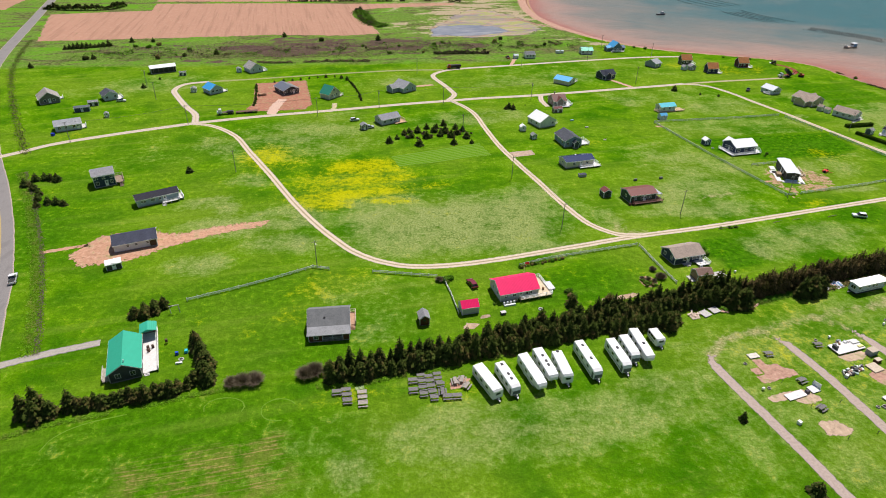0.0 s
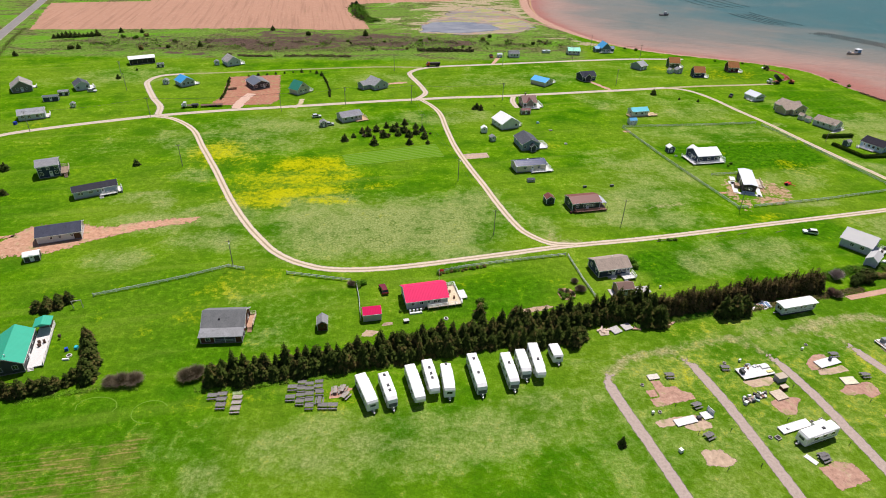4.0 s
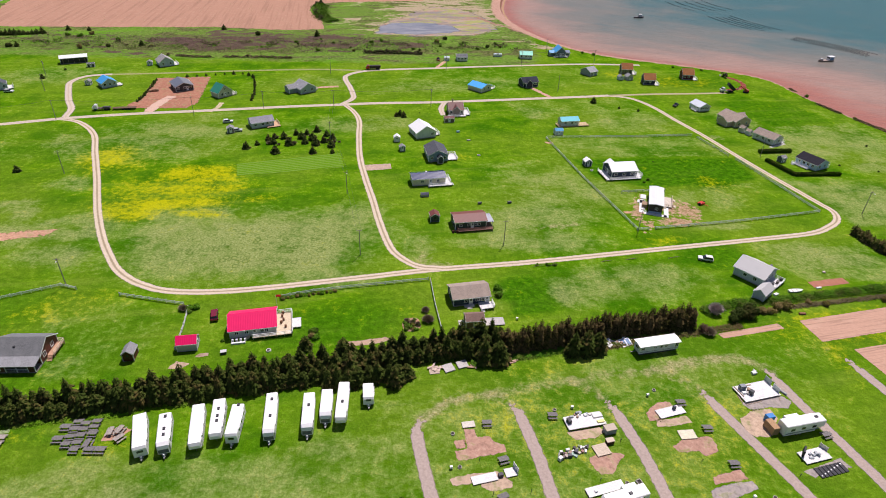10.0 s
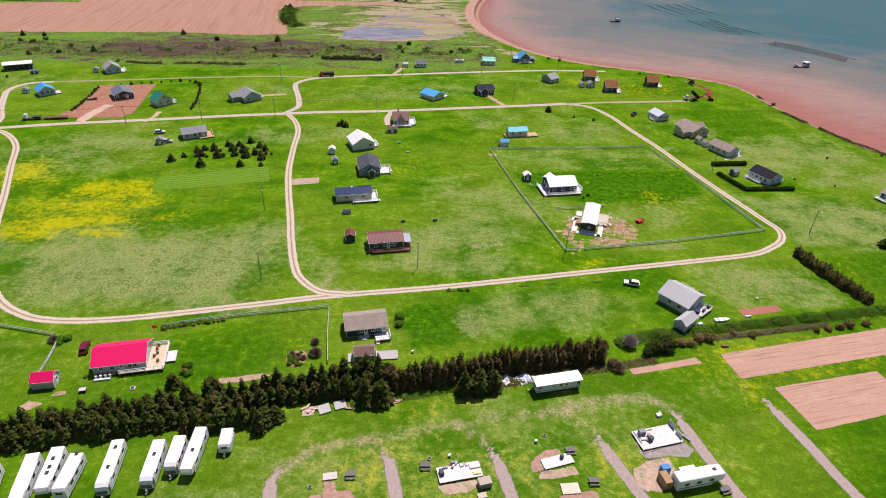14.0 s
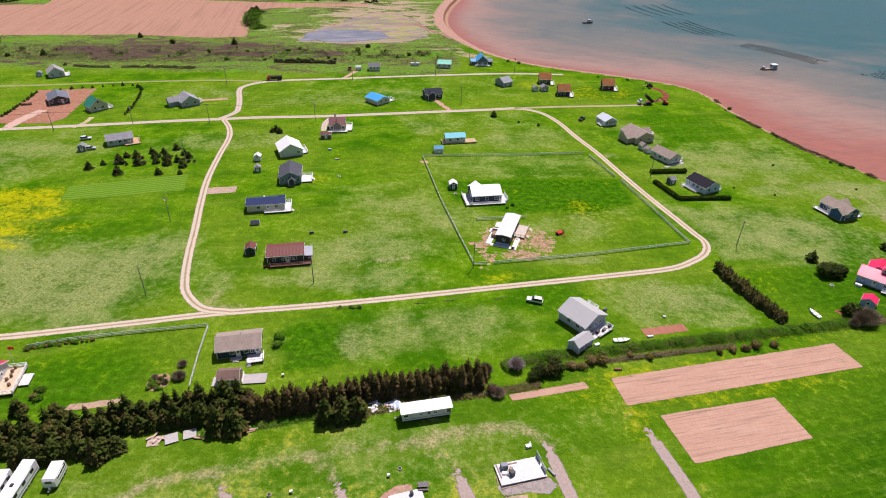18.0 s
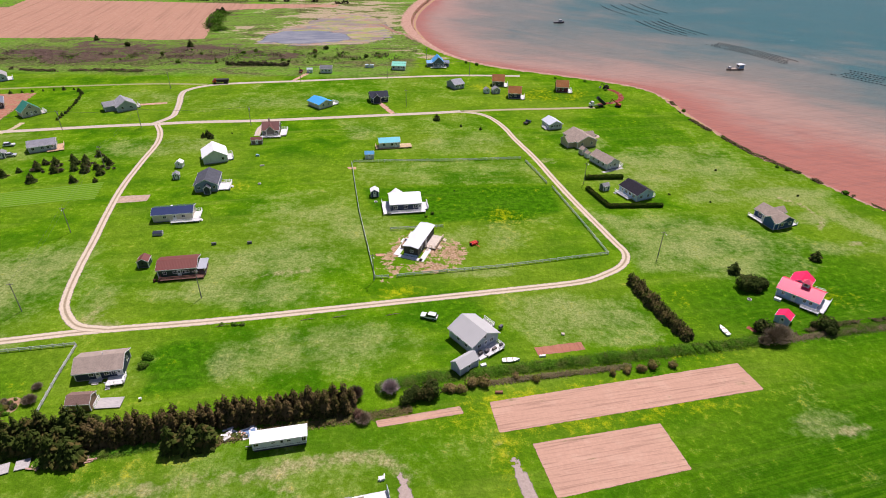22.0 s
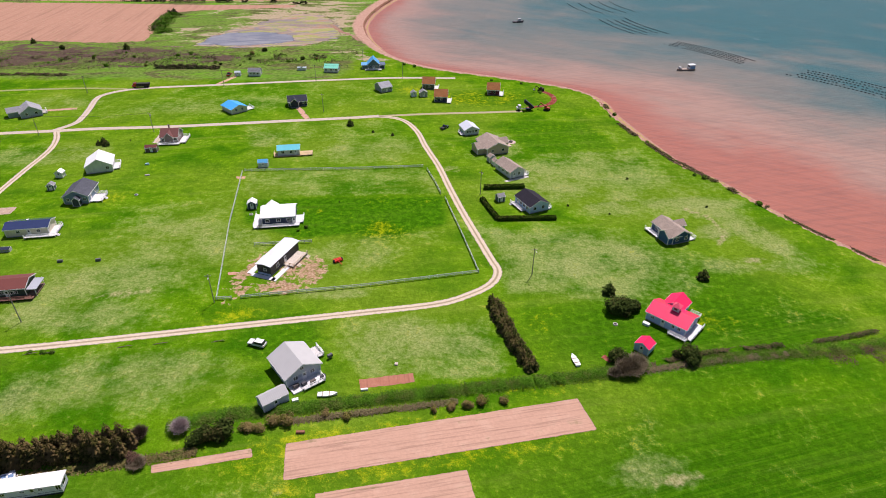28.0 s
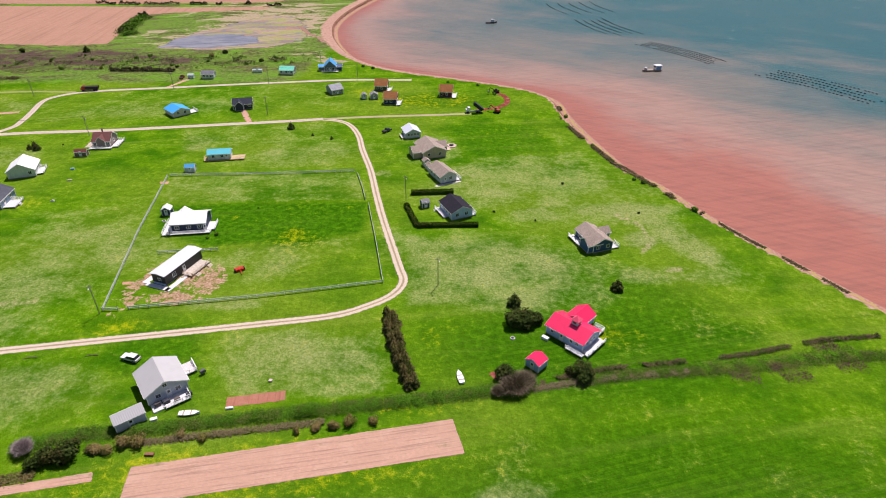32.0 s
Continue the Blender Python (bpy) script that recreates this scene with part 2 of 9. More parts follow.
@once
def grass_ground():
    n = Nodes("meadow", 1.0, 0, 0.0)
    v = n.place()
    fine, mid, wide, patch = n.noise(v, 1.5, 7, 0.72), n.noise(v, 0.085, 6, 0.58, 0.25), n.noise(v, 0.02, 4, 0.5, 0.2), n.noise(v, 0.5, 6, 0.66, 0.15)
    speck = n.noise(v, 4.0, 4, 0.7)
    half = lambda q: n.math("SUBTRACT", q, 0.5)  # noqa: E731
    tone = n.mix(n.ramp(mid, 0.32, 0.68), (0.040, 0.165, 0.001), (0.145, 0.325, 0.003))
    tone = n.mix(n.ramp(wide, 0.38, 0.64, 0, 0.6), tone, (0.215, 0.335, 0.022))
    # deep, lush sward and its mowing lines
    lush = n.ramp(n.math("ADD", n.attr("lush"), n.math("MULTIPLY", half(mid), 0.6)), 0.15, 0.85)
    strokes = n.noise(n.scaled(v, (0.03, 1.0, 1.0), 22), 1.1, 4, 0.7)
    deep = n.mix(n.ramp(patch, 0.36, 0.66), (0.027, 0.135, 0.001), (0.064, 0.225, 0.002))
    deep = n.mix(n.attr("rows"), deep, n.mix(n.ramp(strokes, 0.40, 0.66), (0.022, 0.110, 0.001), (0.085, 0.225, 0.004)))
    streaks = n.noise(n.scaled(v, (0.012, 1.0, 1.0), 22), 0.8, 3, 0.7)
    deep = n.mix(n.math("MULTIPLY", n.attr("rows"), n.ramp(n.math("ADD", streaks, n.math("MULTIPLY", half(mid), 0.3)), 0.56, 0.70, 0, 0.6)), deep, (0.125, 0.235, 0.022))
    tone = n.mix(lush, tone, deep)
    tone = n.mix(n.ramp(patch, 0.36, 0.66, 0.55, 0.0), tone, n.mix(0.6, tone, (0.020, 0.070, 0.001)))
    tone = n.mix(n.math("MULTIPLY", n.ramp(patch, 0.54, 0.74, 0.0, 0.45), n.ramp(lush, 0.2, 0.9, 1.0, 0.15)), tone, (0.22, 0.315, 0.030))
    # bands left by the mower
    bands = n.noise(n.scaled(v, (0.10, 1.0, 1.0), 17), 0.16, 4, 0.6)
    tone = n.mix(n.math("MULTIPLY", n.ramp(bands, 0.5, 0.72, 0.0, 0.45), n.ramp(lush, 0.2, 0.9, 1.0, 0.3)), tone, (0.20, 0.30, 0.03))
    tone = n.mix(n.ramp(bands, 0.28, 0.46, 0.5, 0.0), tone, (0.050, 0.150, 0.003))
    # thin, dry turf, and the darker clumps and rings in it
    dry = n.math("ADD", n.math("ADD", n.attr("dry"), n.math("MULTIPLY", half(patch), 1.15)), n.math("MULTIPLY", half(mid), 1.4))
    straw = n.mix(n.ramp(fine, 0.3, 0.7), (0.210, 0.270, 0.066), (0.365, 0.395, 0.170))
    tone = n.mix(n.ramp(dry, 0.10, 0.86, 0, 0.86), tone, straw)
    cells = n.t.nodes.new("ShaderNodeTexVoronoi")
    cells.inputs["Scale"].default_value = 0.34
    cells.inputs["Randomness"].default_value = 1.0
    warp = n.t.nodes.new("ShaderNodeTexNoise")
    warp.inputs["Scale"].default_value = 0.5
    warp.inputs["Detail"].default_value = 4
    n.put(cells.inputs["Vector"], n.mix(0.9, v, warp.outputs[1], "ADD"))
    ring = n.math("MULTIPLY", n.ramp(cells.outputs[0], 0.15, 0.28), n.ramp(cells.outputs[0], 0.33, 0.45, 1, 0))
    some = n.ramp(n.noise(v, 0.11, 3), 0.38, 0.52)
    clump = n.ramp(n.math("ADD", n.noise(v, 0.7, 5, 0.6), n.math("MULTIPLY", half(mid), 0.4)), 0.58, 0.68)
    tone = n.mix(n.math("MULTIPLY", n.math("MAXIMUM", n.math("MULTIPLY", ring, some), clump), n.attr("rings")), tone, (0.050, 0.125, 0.006))
    # worn, bare lines of the camp loop
    bare = n.math("ADD", n.attr("bare"), n.math("ADD", n.math("MULTIPLY", half(patch), 1.2), n.math("MULTIPLY", half(mid), 0.6)))
    tone = n.mix(n.ramp(bare, 0.25, 0.85, 0, 0.85), tone, n.mix(n.ramp(fine, 0.3, 0.7), (0.25, 0.23, 0.085), (0.52, 0.45, 0.27)))
    # dandelions
    gold = n.math("ADD", n.attr("gold"), n.math("ADD", n.math("MULTIPLY", half(patch), 1.9), n.math("ADD", n.math("MULTIPLY", half(speck), 1.3), n.math("MULTIPLY", half(mid), 1.2))))
    tone = n.mix(n.ramp(gold, 0.22, 0.92, 0, 0.93), tone, (0.47, 0.47, 0.003))
    # dug and trodden earth
    earth = n.math("ADD", n.attr("earth"), n.math("ADD", n.math("MULTIPLY", half(patch), 2.4), n.math("MULTIPLY", half(fine), 0.8)))
    dug = n.mix(n.ramp(fine, 0.3, 0.7), n.mix(n.ramp(patch, 0.4, 0.6), (0.27, 0.145, 0.080), (0.40, 0.225, 0.130)), n.mix(n.ramp(patch, 0.4, 0.6), (0.46, 0.30, 0.185), (0.58, 0.42, 0.29)))
    tone = n.mix(n.ramp(earth, 0.70, 0.92), tone, dug)
    # hay field rows
    hay, worn = n.noise(n.scaled(v, (0.05, 1.0, 1.0), 13), 1.9, 4, 0.6), n.ramp(n.noise(v, 0.16, 4, 0.6), 0.40, 0.62)
    tone = n.mix(n.math("MULTIPLY", n.math("MULTIPLY", n.attr("hay"), worn), 0.42), tone, (0.24, 0.22, 0.05))
    tone = n.mix(n.math("MULTIPLY", n.math("MULTIPLY", n.attr("hay"), n.ramp(worn, 0, 1, 0.3, 1.0)), n.ramp(n.math("ADD", hay, n.math("MULTIPLY", half(fine), 0.35)), 0.50, 0.62, 0, 0.7)), tone, (0.37, 0.27, 0.10))
    # fine mottling of blades and bare spots
    tone = n.mix(n.ramp(fine, 0.28, 0.72, 0.62, 0.0), tone, n.mix(0.6, tone, (0.016, 0.040, 0.001)))
    tone = n.mix(n.ramp(speck, 0.52, 0.8, 0.0, 0.28), tone, (0.26, 0.30, 0.06))
    # rough wet meadow, heath and sand behind the houses
    rough = n.mix(n.ramp(patch, 0.35, 0.65), n.mix(n.ramp(fine, 0.3, 0.7), (0.050, 0.105, 0.012), (0.105, 0.185, 0.030)), (0.17, 0.255, 0.055))
    moor = n.noise(n.scaled(v, (0.45, 1.0, 1.0), 12), 0.075, 5, 0.62, 0.8)
    rough = n.mix(n.ramp(moor, 0.53, 0.60, 0, 0.9), rough, (0.11, 0.27, 0.02))
    rough = n.mix(n.ramp(moor, 0.41, 0.47, 0.9, 0), rough, n.mix(n.ramp(patch, 0.4, 0.6), (0.060, 0.060, 0.026), (0.150, 0.120, 0.070)))
    tone = n.mix(n.ramp(n.math("ADD", n.attr("rough"), n.math("MULTIPLY", half(mid), 0.9)), 0.3, 0.7, 0, 0.85), tone, rough)
    heath = n.mix(n.ramp(fine, 0.3, 0.7), (0.055, 0.026, 0.030), (0.150, 0.082, 0.085))
    purple = n.ramp(n.math("ADD", n.attr("heath"), n.math("ADD", n.math("MULTIPLY", half(moor), 3.0), n.math("MULTIPLY", half(patch), 0.8))), 0.44, 0.62, 0, 0.9)
    tone = n.mix(n.math("MULTIPLY", purple, n.ramp(n.attr("heath"), 0.02, 0.2)), tone, heath)
    sand = n.mix(n.ramp(patch, 0.3, 0.7), (0.30, 0.225, 0.14), (0.45, 0.36, 0.26))
    dune = n.ramp(n.math("ADD", n.math("MULTIPLY", n.attr("sand"), 0.62), n.math("ADD", n.math("MULTIPLY", half(moor), 2.8), n.math("MULTIPLY", half(patch), 0.5))), 0.42, 0.66, 0, 0.9)
    tone = n.mix(n.math("MULTIPLY", dune, n.ramp(n.attr("sand"), 0.02, 0.2)), tone, sand)
    red = n.mix(n.ramp(patch, 0.3, 0.7), (0.34, 0.19, 0.14), (0.50, 0.33, 0.25))
    tone = n.mix(n.ramp(n.math("ADD", n.attr("redsand"), n.math("MULTIPLY", half(patch), 0.6)), 0.35, 0.65), tone, red)
    n.bump(n.math("ADD", fine, n.math("MULTIPLY", patch, 1.5)), 0.8, 0.4)
    return n.done(tone)


@once
def sea_water():
    n = Nodes("silty_sea", 0.32, 0, 0.10)
    v = n.place()
    swell = n.noise(n.scaled(v, (0.16, 1.0, 1.0), 158), 0.55, 4, 0.62)
    chop, broad, drift = n.noise(v, 0.9, 4), n.noise(v, 0.011, 4, 0.55, 0.6), n.noise(n.scaled(v, (0.30, 1, 1), 150), 0.022, 6, 0.66, 1.4)
    silt = n.math("ADD", n.attr("silt"), n.math("MULTIPLY", n.math("SUBTRACT", n.math("ADD", n.math("MULTIPLY", broad, 0.55), n.math("MULTIPLY", drift, 0.45)), 0.5), 0.95))
    tone = n.mix(n.ramp(silt, 0.06, 0.40), (0.020, 0.108, 0.112), (0.185, 0.170, 0.138))
    tone = n.mix(n.ramp(silt, 0.34, 0.66), tone, (0.345, 0.215, 0.162))
    tone = n.mix(n.ramp(silt, 0.62, 0.96), tone, (0.345, 0.130, 0.090))
    # Wave shading is painted into the colour as darker ripple and swell streaks.
    ripple = n.noise(n.scaled(v, (0.10, 1.0, 1.0), 20), 0.42, 3, 0.6)
    tone = n.mix(n.ramp(ripple, 0.46, 0.62, 0, 0.30), tone, n.mix(0.5, tone, (0.04, 0.05, 0.05)))
    tone = n.mix(n.ramp(swell, 0.40, 0.66, 0, 0.36), tone, n.mix(0.45, tone, (0.025, 0.035, 0.04)))
    caps = n.math("MULTIPLY", n.ramp(n.noise(n.scaled(v, (0.35, 1, 1), 165), 0.16, 5, 0.72), 0.67, 0.73), n.ramp(silt, 0.1, 0.35, 1, 0))
    tone = n.mix(n.math("MULTIPLY", caps, 0.55), tone, (0.55, 0.62, 0.62))
    n.bump(n.math("ADD", n.math("MULTIPLY", swell, 0.8), n.math("MULTIPLY", chop, 0.4)), 0.6, 0.4)
    return n.done(tone)


@once
def pond_water():
    n = Nodes("salt_pond", 0.25, 0, 0.35)
    v = n.place()
    a, fine = n.noise(n.scaled(v, (0.3, 1, 1), 15), 0.07, 6, 0.65, 1.2), n.noise(v, 0.4, 5, 0.65)
    tone = n.mix(n.ramp(a, 0.40, 0.62), (0.15, 0.155, 0.185), (0.27, 0.265, 0.27))
    left = n.math("ADD", n.attr("inside"), n.math("MULTIPLY", n.math("SUBTRACT", a, 0.5), 2.6))
    n.put(n.b.inputs["Alpha"], n.ramp(left, 0.40, 0.62))
    return n.done(n.mix(n.ramp(fine, 0.55, 0.75, 0, 0.5), tone, (0.22, 0.20, 0.15)))


@once
def pond_mud():
    n = Nodes("marsh_mud", 0.7, 0, 0.2)
    v = n.place()
    a, b, fine = n.noise(n.scaled(v, (0.35, 1, 1), 20), 0.05, 6, 0.65, 1.4), n.noise(n.scaled(v, (0.4, 1, 1), 15), 0.075, 5, 0.62, 1.6), n.noise(v, 0.5, 5, 0.65)
    c = n.noise(n.scaled(v, (0.5, 1, 1), 30), 0.11, 5, 0.65, 1.0)
    tone = n.mix(n.ramp(a, 0.44, 0.56), (0.21, 0.165, 0.15), (0.36, 0.27, 0.185))
    tone = n.mix(n.ramp(b, 0.50, 0.57, 0, 0.8), tone, (0.27, 0.30, 0.05))
    tone = n.mix(n.ramp(b, 0.37, 0.43, 0.8, 0), tone, (0.36, 0.19, 0.10))
    tone = n.mix(n.ramp(c, 0.56, 0.62, 0, 0.8), tone, (0.17, 0.17, 0.20))
    tone = n.mix(n.ramp(c, 0.36, 0.42, 0.6, 0), tone, (0.30, 0.24, 0.26))
    left = n.math("ADD", n.attr("inside"), n.math("MULTIPLY", n.math("SUBTRACT", c, 0.5), 2.2))
    n.put(n.b.inputs["Alpha"], n.ramp(left, 0.30, 0.60))
    return n.done(n.mix(n.ramp(fine, 0.42, 0.68, 0, 0.45), tone, (0.16, 0.15, 0.08)))


@once
def turf_rows(turn, strong):
    n = Nodes("turf_rows", 1.0, 0, 0.0)
    v = n.place()
    fine, patch = n.noise(v, 1.5, 6, 0.7), n.noise(v, 0.3, 4)
    lines = n.wave(n.scaled(v, (1, 1, 1), turn), 0.19, "Y", 1.2)
    tone = n.mix(n.ramp(fine, 0.3, 0.7), (0.060, 0.17, 0.004), (0.120, 0.25, 0.010))
    tone = n.mix(n.ramp(n.math("ADD", lines, n.math("MULTIPLY", n.math("SUBTRACT", patch, 0.5), 0.9)), 0.35, 0.80, 0, strong), tone, (0.26, 0.33, 0.10))
    return n.done(tone)


WHITE, OFFWHITE, BLACK = (0.8, 0.8, 0.79), (0.7, 0.68, 0.63), (0.02, 0.02, 0.022)
PALE_GRAVEL = (0.54, 0.455, 0.340)


# ---- building blocks ----
class Mesh:
    """Gathers simple solids into one mesh."""

    def __init__(self):
        self.v, self.f = [], []

    def add(self, verts, faces):
        k = len(self.v)
        self.v += [tuple(q) for q in verts]
        self.f += [tuple(k + i for i in f) for f in faces]
        return self

    def box(self, x0, y0, z0, x1, y1, z1, m=None):
        q = [(x, y, z) for z in (z0, z1) for x, y in ((x0, y0), (x1, y0), (x1, y1), (x0, y1))]
        if m:
            q = [m @ Vector(a) for a in q]
        return self.add(q, [(3, 2, 1, 0), (4, 5, 6, 7), (0, 1, 5, 4), (1, 2, 6, 5), (2, 3, 7, 6), (3, 0, 4, 7)])

    def tube(self, a, b, ra, rb=None, n=8):
        a, b, rb = Vector(a), Vector(b), ra if rb is None else rb
        q = (b - a).to_track_quat("Z", "Y")
        ring = [Vector((math.cos(2 * math.pi * i / n), math.sin(2 * math.pi * i / n), 0)) for i in range(n)]
        vs = [a + q @ (p * ra) for p in ring] + [b + q @ (p * rb) for p in ring]
        return self.add(vs, [(i, (i + 1) % n, n + (i + 1) % n, n + i) for i in range(n)] + [tuple(range(n - 1, -1, -1)), tuple(range(n, 2 * n))])

    def loft(self, loops, cap=True):
        """Joins closed loops of equally many points."""
        n, k = len(loops[0]), len(loops)
        fs = [(j * n + i, j * n + (i + 1) % n, (j + 1) * n + (i + 1) % n, (j + 1) * n + i) for j in range(k - 1) for i in range(n)]
        if cap:
            fs += [tuple(range(n - 1, -1, -1)), tuple(range((k - 1) * n, k * n))]
        return self.add([p for lp in loops for p in lp], fs)

    def data(self, name, material, smooth=False):
        me = bpy.data.meshes.new(name)
        me.from_pydata(self.v, [], self.f)
        me.materials.append(material)
        if smooth:
            me.polygons.foreach_set("use_smooth", [True] * len(me.polygons))
        return me


def part(name, mesh, material, parent, label="", smooth=False, m=None):
    ob = new(name, mesh.data(name, material, smooth) if isinstance(mesh, Mesh) else mesh)
    ob.parent = parent
    if m:
        ob.matrix_basis = m
    return tagged(ob, label)


def thing(name, label, category, x, y, yaw=0.0, z=0.0, group=""):
    ob = new(name)
    ob.empty_display_size = 0.5
    ob.matrix_basis = pose(x, y, z, 0, 0, yaw)
    return tagged(ob, label, category, group)


def spline(pts, step=2.0):
    """Catmull-Rom through the points, about one point every step metres."""
    pts = [np.array(q, float) for q in pts]
    ext = [2 * pts[0] - pts[1], *pts, 2 * pts[-1] - pts[-2]]
    out = []
    for a, b, c, d in zip(ext, ext[1:], ext[2:], ext[3:]):
        n = max(1, int(np.linalg.norm(c - b) / step))
        for k in range(n):
            t = k / n
            out.append(0.5 * (2 * b + (c - a) * t + (2 * a - 5 * b + 4 * c - d) * t * t + (3 * b - a - 3 * c + d) * t**3))
    return np.array([*out, pts[-1]])


def normals(line):
    d = np.gradient(line, axis=0)
    d /= np.linalg.norm(d, axis=1)[:, None] + 1e-9
    return np.stack([-d[:, 1], d[:, 0]], 1)


def ribbon(name, label, pts, width, material, z=0.03, step=1.5, rag=0.0, category="road", fade=0.0):
    """A strip of ground along a line, with uneven edges."""
    line = spline(pts, step)
    nrm = normals(line)
    rng = random.Random(len(pts) * 7 + int(pts[0][0]))
    us = (0.0, 0.25, 0.5, 0.75, 1.0)
    vs, across, ends = [], [], []
    for p, q in zip(line, nrm):
        lost = max(0.0, 1 - math.dist(p, line[-1]) / fade) if fade else 0.0
        wob = [rng.uniform(-rag, rag) * width, rng.uniform(-rag, rag) * width]
        for u in us:
            o = ((u - 0.5) * width + (wob[0] if u == 0 else wob[1] if u == 1 else 0)) 
            vs.append((p[0] + q[0] * o, p[1] + q[1] * o, z - (0.02 if u in (0, 1) else 0)))
            across.append(u)
            ends.append(lost)
    k = len(us)
    fs = [(j * k + i, (j + 1) * k + i, (j + 1) * k + i + 1, j * k + i + 1) for j in range(len(line) - 1) for i in range(k - 1)]
    fs = [f[::-1] for f in fs]
    me = bpy.data.meshes.new(name)
    me.from_pydata(vs, [], fs)
    me.materials.append(material)
    me.attributes.new("across", "FLOAT", "POINT").data.foreach_set("value", across)
    me.attributes.new("inside", "FLOAT", "POINT").data.foreach_set("value", [0.4 if u in (0.0, 1.0) else 1.0 for u in us] * len(line))
    me.attributes.new("lost", "FLOAT", "POINT").data.foreach_set("value", ends)
    ob = new(name, me)
    if me.polygons[0].normal.z < 0:
        me.flip_normals()
    return tagged(ob, label, category, kind="structure")


def patch(name, label, pts, material, z=0.025, rag=0.5, category="ground patch", kind="structure", thin=0.0):
    """A flat patch of ground with an uneven outline through the corners given; where thin is more than nothing, it thins out over that width."""
    me = bpy.data.meshes.new(name)
    if thin:
        ring = np.array(pts, float)
        lo, hi, step = ring.min(0) - thin, ring.max(0) + thin, thin / 2.5
        px, py, faces = grid(np.arange(lo[0], hi[0] + step, step), np.arange(lo[1], hi[1] + step, step))
        gap, within = np.full(px.shape, 1e9), np.zeros(px.shape, bool)
        for (ax, ay), (bx, by) in zip(ring, np.roll(ring, -1, 0)):
            k = np.clip(((px - ax) * (bx - ax) + (py - ay) * (by - ay)) / ((bx - ax) ** 2 + (by - ay) ** 2), 0, 1)
            gap = np.minimum(gap, np.hypot(px - ax - k * (bx - ax), py - ay - k * (by - ay)))
            if ay != by:
                within ^= ((ay > py) != (by > py)) & (px < (bx - ax) * (py - ay) / (by - ay) + ax)
        inside = np.clip(0.5 + np.where(within, gap, -gap) / thin, 0, 1)
        me.from_pydata(np.stack([px, py, np.full(px.shape, z)], 1).tolist(), [], faces[(inside[faces] > 0).any(1)].tolist())
    else:
        rng = random.Random(int(pts[0][0] * 13 + pts[0][1]))
        ring = []
        for (ax, ay), (bx, by) in zip(pts, [*pts[1:], pts[0]]):
            n = max(1, int(math.hypot(bx - ax, by - ay) / max(0.8, rag * 2)))
            ring += [(ax + (bx - ax) * k / n + rng.uniform(-rag, rag), ay + (by - ay) * k / n + rng.uniform(-rag, rag), z) for k in range(n)]
        bm = bmesh.new()
        f = bm.faces.new([bm.verts.new(q) for q in ring])
        f.normal_update()
        if f.normal.z < 0:
            f.normal_flip()
        bmesh.ops.triangulate(bm, faces=[f])
        bm.to_mesh(me)
        inside = np.ones(len(me.vertices))
    me.attributes.new("inside", "FLOAT", "POINT").data.foreach_set("value", inside.astype(np.float32))
    me.materials.append(material)
    return tagged(new(name, me), label, category, kind=kind)


def grid(xs, ys):
    gx, gy = np.meshgrid(xs, ys)
    k = len(xs)
    j, i = np.meshgrid(np.arange(len(ys) - 1), np.arange(k - 1), indexing="ij")
    a = (j * k + i).ravel()
    return gx.ravel(), gy.ravel(), np.stack([a, a + 1, a + k + 1, a + k], 1)


# ---- land, shore and sea ----
SHORE = [(150, 1500), (118, 900), (100, 760), (88, 669), (84, 610), (87, 563), (97, 525), (110, 495), (126, 468), (145, 449), (168, 437), (206, 425), (237, 413), (251, 399),
         (256, 377), (263, 354), (270, 334), (278, 314), (288, 302), (299, 282), (309, 267), (319, 253), (337, 229), (360, 200), (400, 150), (470, 60), (560, -100), (900, -700)]
shore = spline(SHORE, 3.0)
shore_n = normals(shore)  # to the sea side


def shore_gap(px, py):
    """Metres from the shore line, more than nothing on land, and the nearest place on it."""
    best = np.full(px.shape, 1e9)
    where = np.zeros(px.shape, int)
    for k in range(0, len(shore), 1):
        d = (px - shore[k, 0]) ** 2 + (py - shore[k, 1]) ** 2
        m = d < best
        best[m], where[m] = d[m], k
    side = (px - shore[where, 0]) * shore_n[where, 0] + (py - shore[where, 1]) * shore_n[where, 1]
    return np.sqrt(best) * np.where(side > 0, -1, 1), where


def blobs(px, py, spots):
    """The strongest of several soft ellipses: x, y, half length, half width, turn, strength."""
    out = np.zeros(px.shape)
    for cx, cy, rx, ry, turn, s in spots:
        c, d = math.cos(radians(turn)), math.sin(radians(turn))
        u, w = ((px - cx) * c + (py - cy) * d) / rx, (-(px - cx) * d + (py - cy) * c) / ry
        out = np.maximum(out, s * np.clip(1.6 - 1.2 * np.sqrt(u * u + w * w), 0, 1))
    return out


def plots(px, py, corners):
    """Plots of turf with straight sides: the corners clockwise, then the strength."""
    out = np.zeros(px.shape)
    for *ring, s in corners:
        inside = np.full(px.shape, 1.0)
        for (ax, ay), (bx, by) in zip(ring, [*ring[1:], ring[0]]):
            d = math.hypot(bx - ax, by - ay)
            inside = np.minimum(inside, ((px - ax) * (by - ay) - (py - ay) * (bx - ax)) / d / 4.0 + 0.5)
        out += s * np.clip(inside, 0, 1)
    return out


def near_line(px, py, pts, width):
    line = spline(pts, 2.0)
    d = np.full(px.shape, 1e9)
    for q in line:
        d = np.minimum(d, (px - q[0]) ** 2 + (py - q[1]) ** 2)
    return np.clip(1.5 - np.sqrt(d) / width, 0, 1)


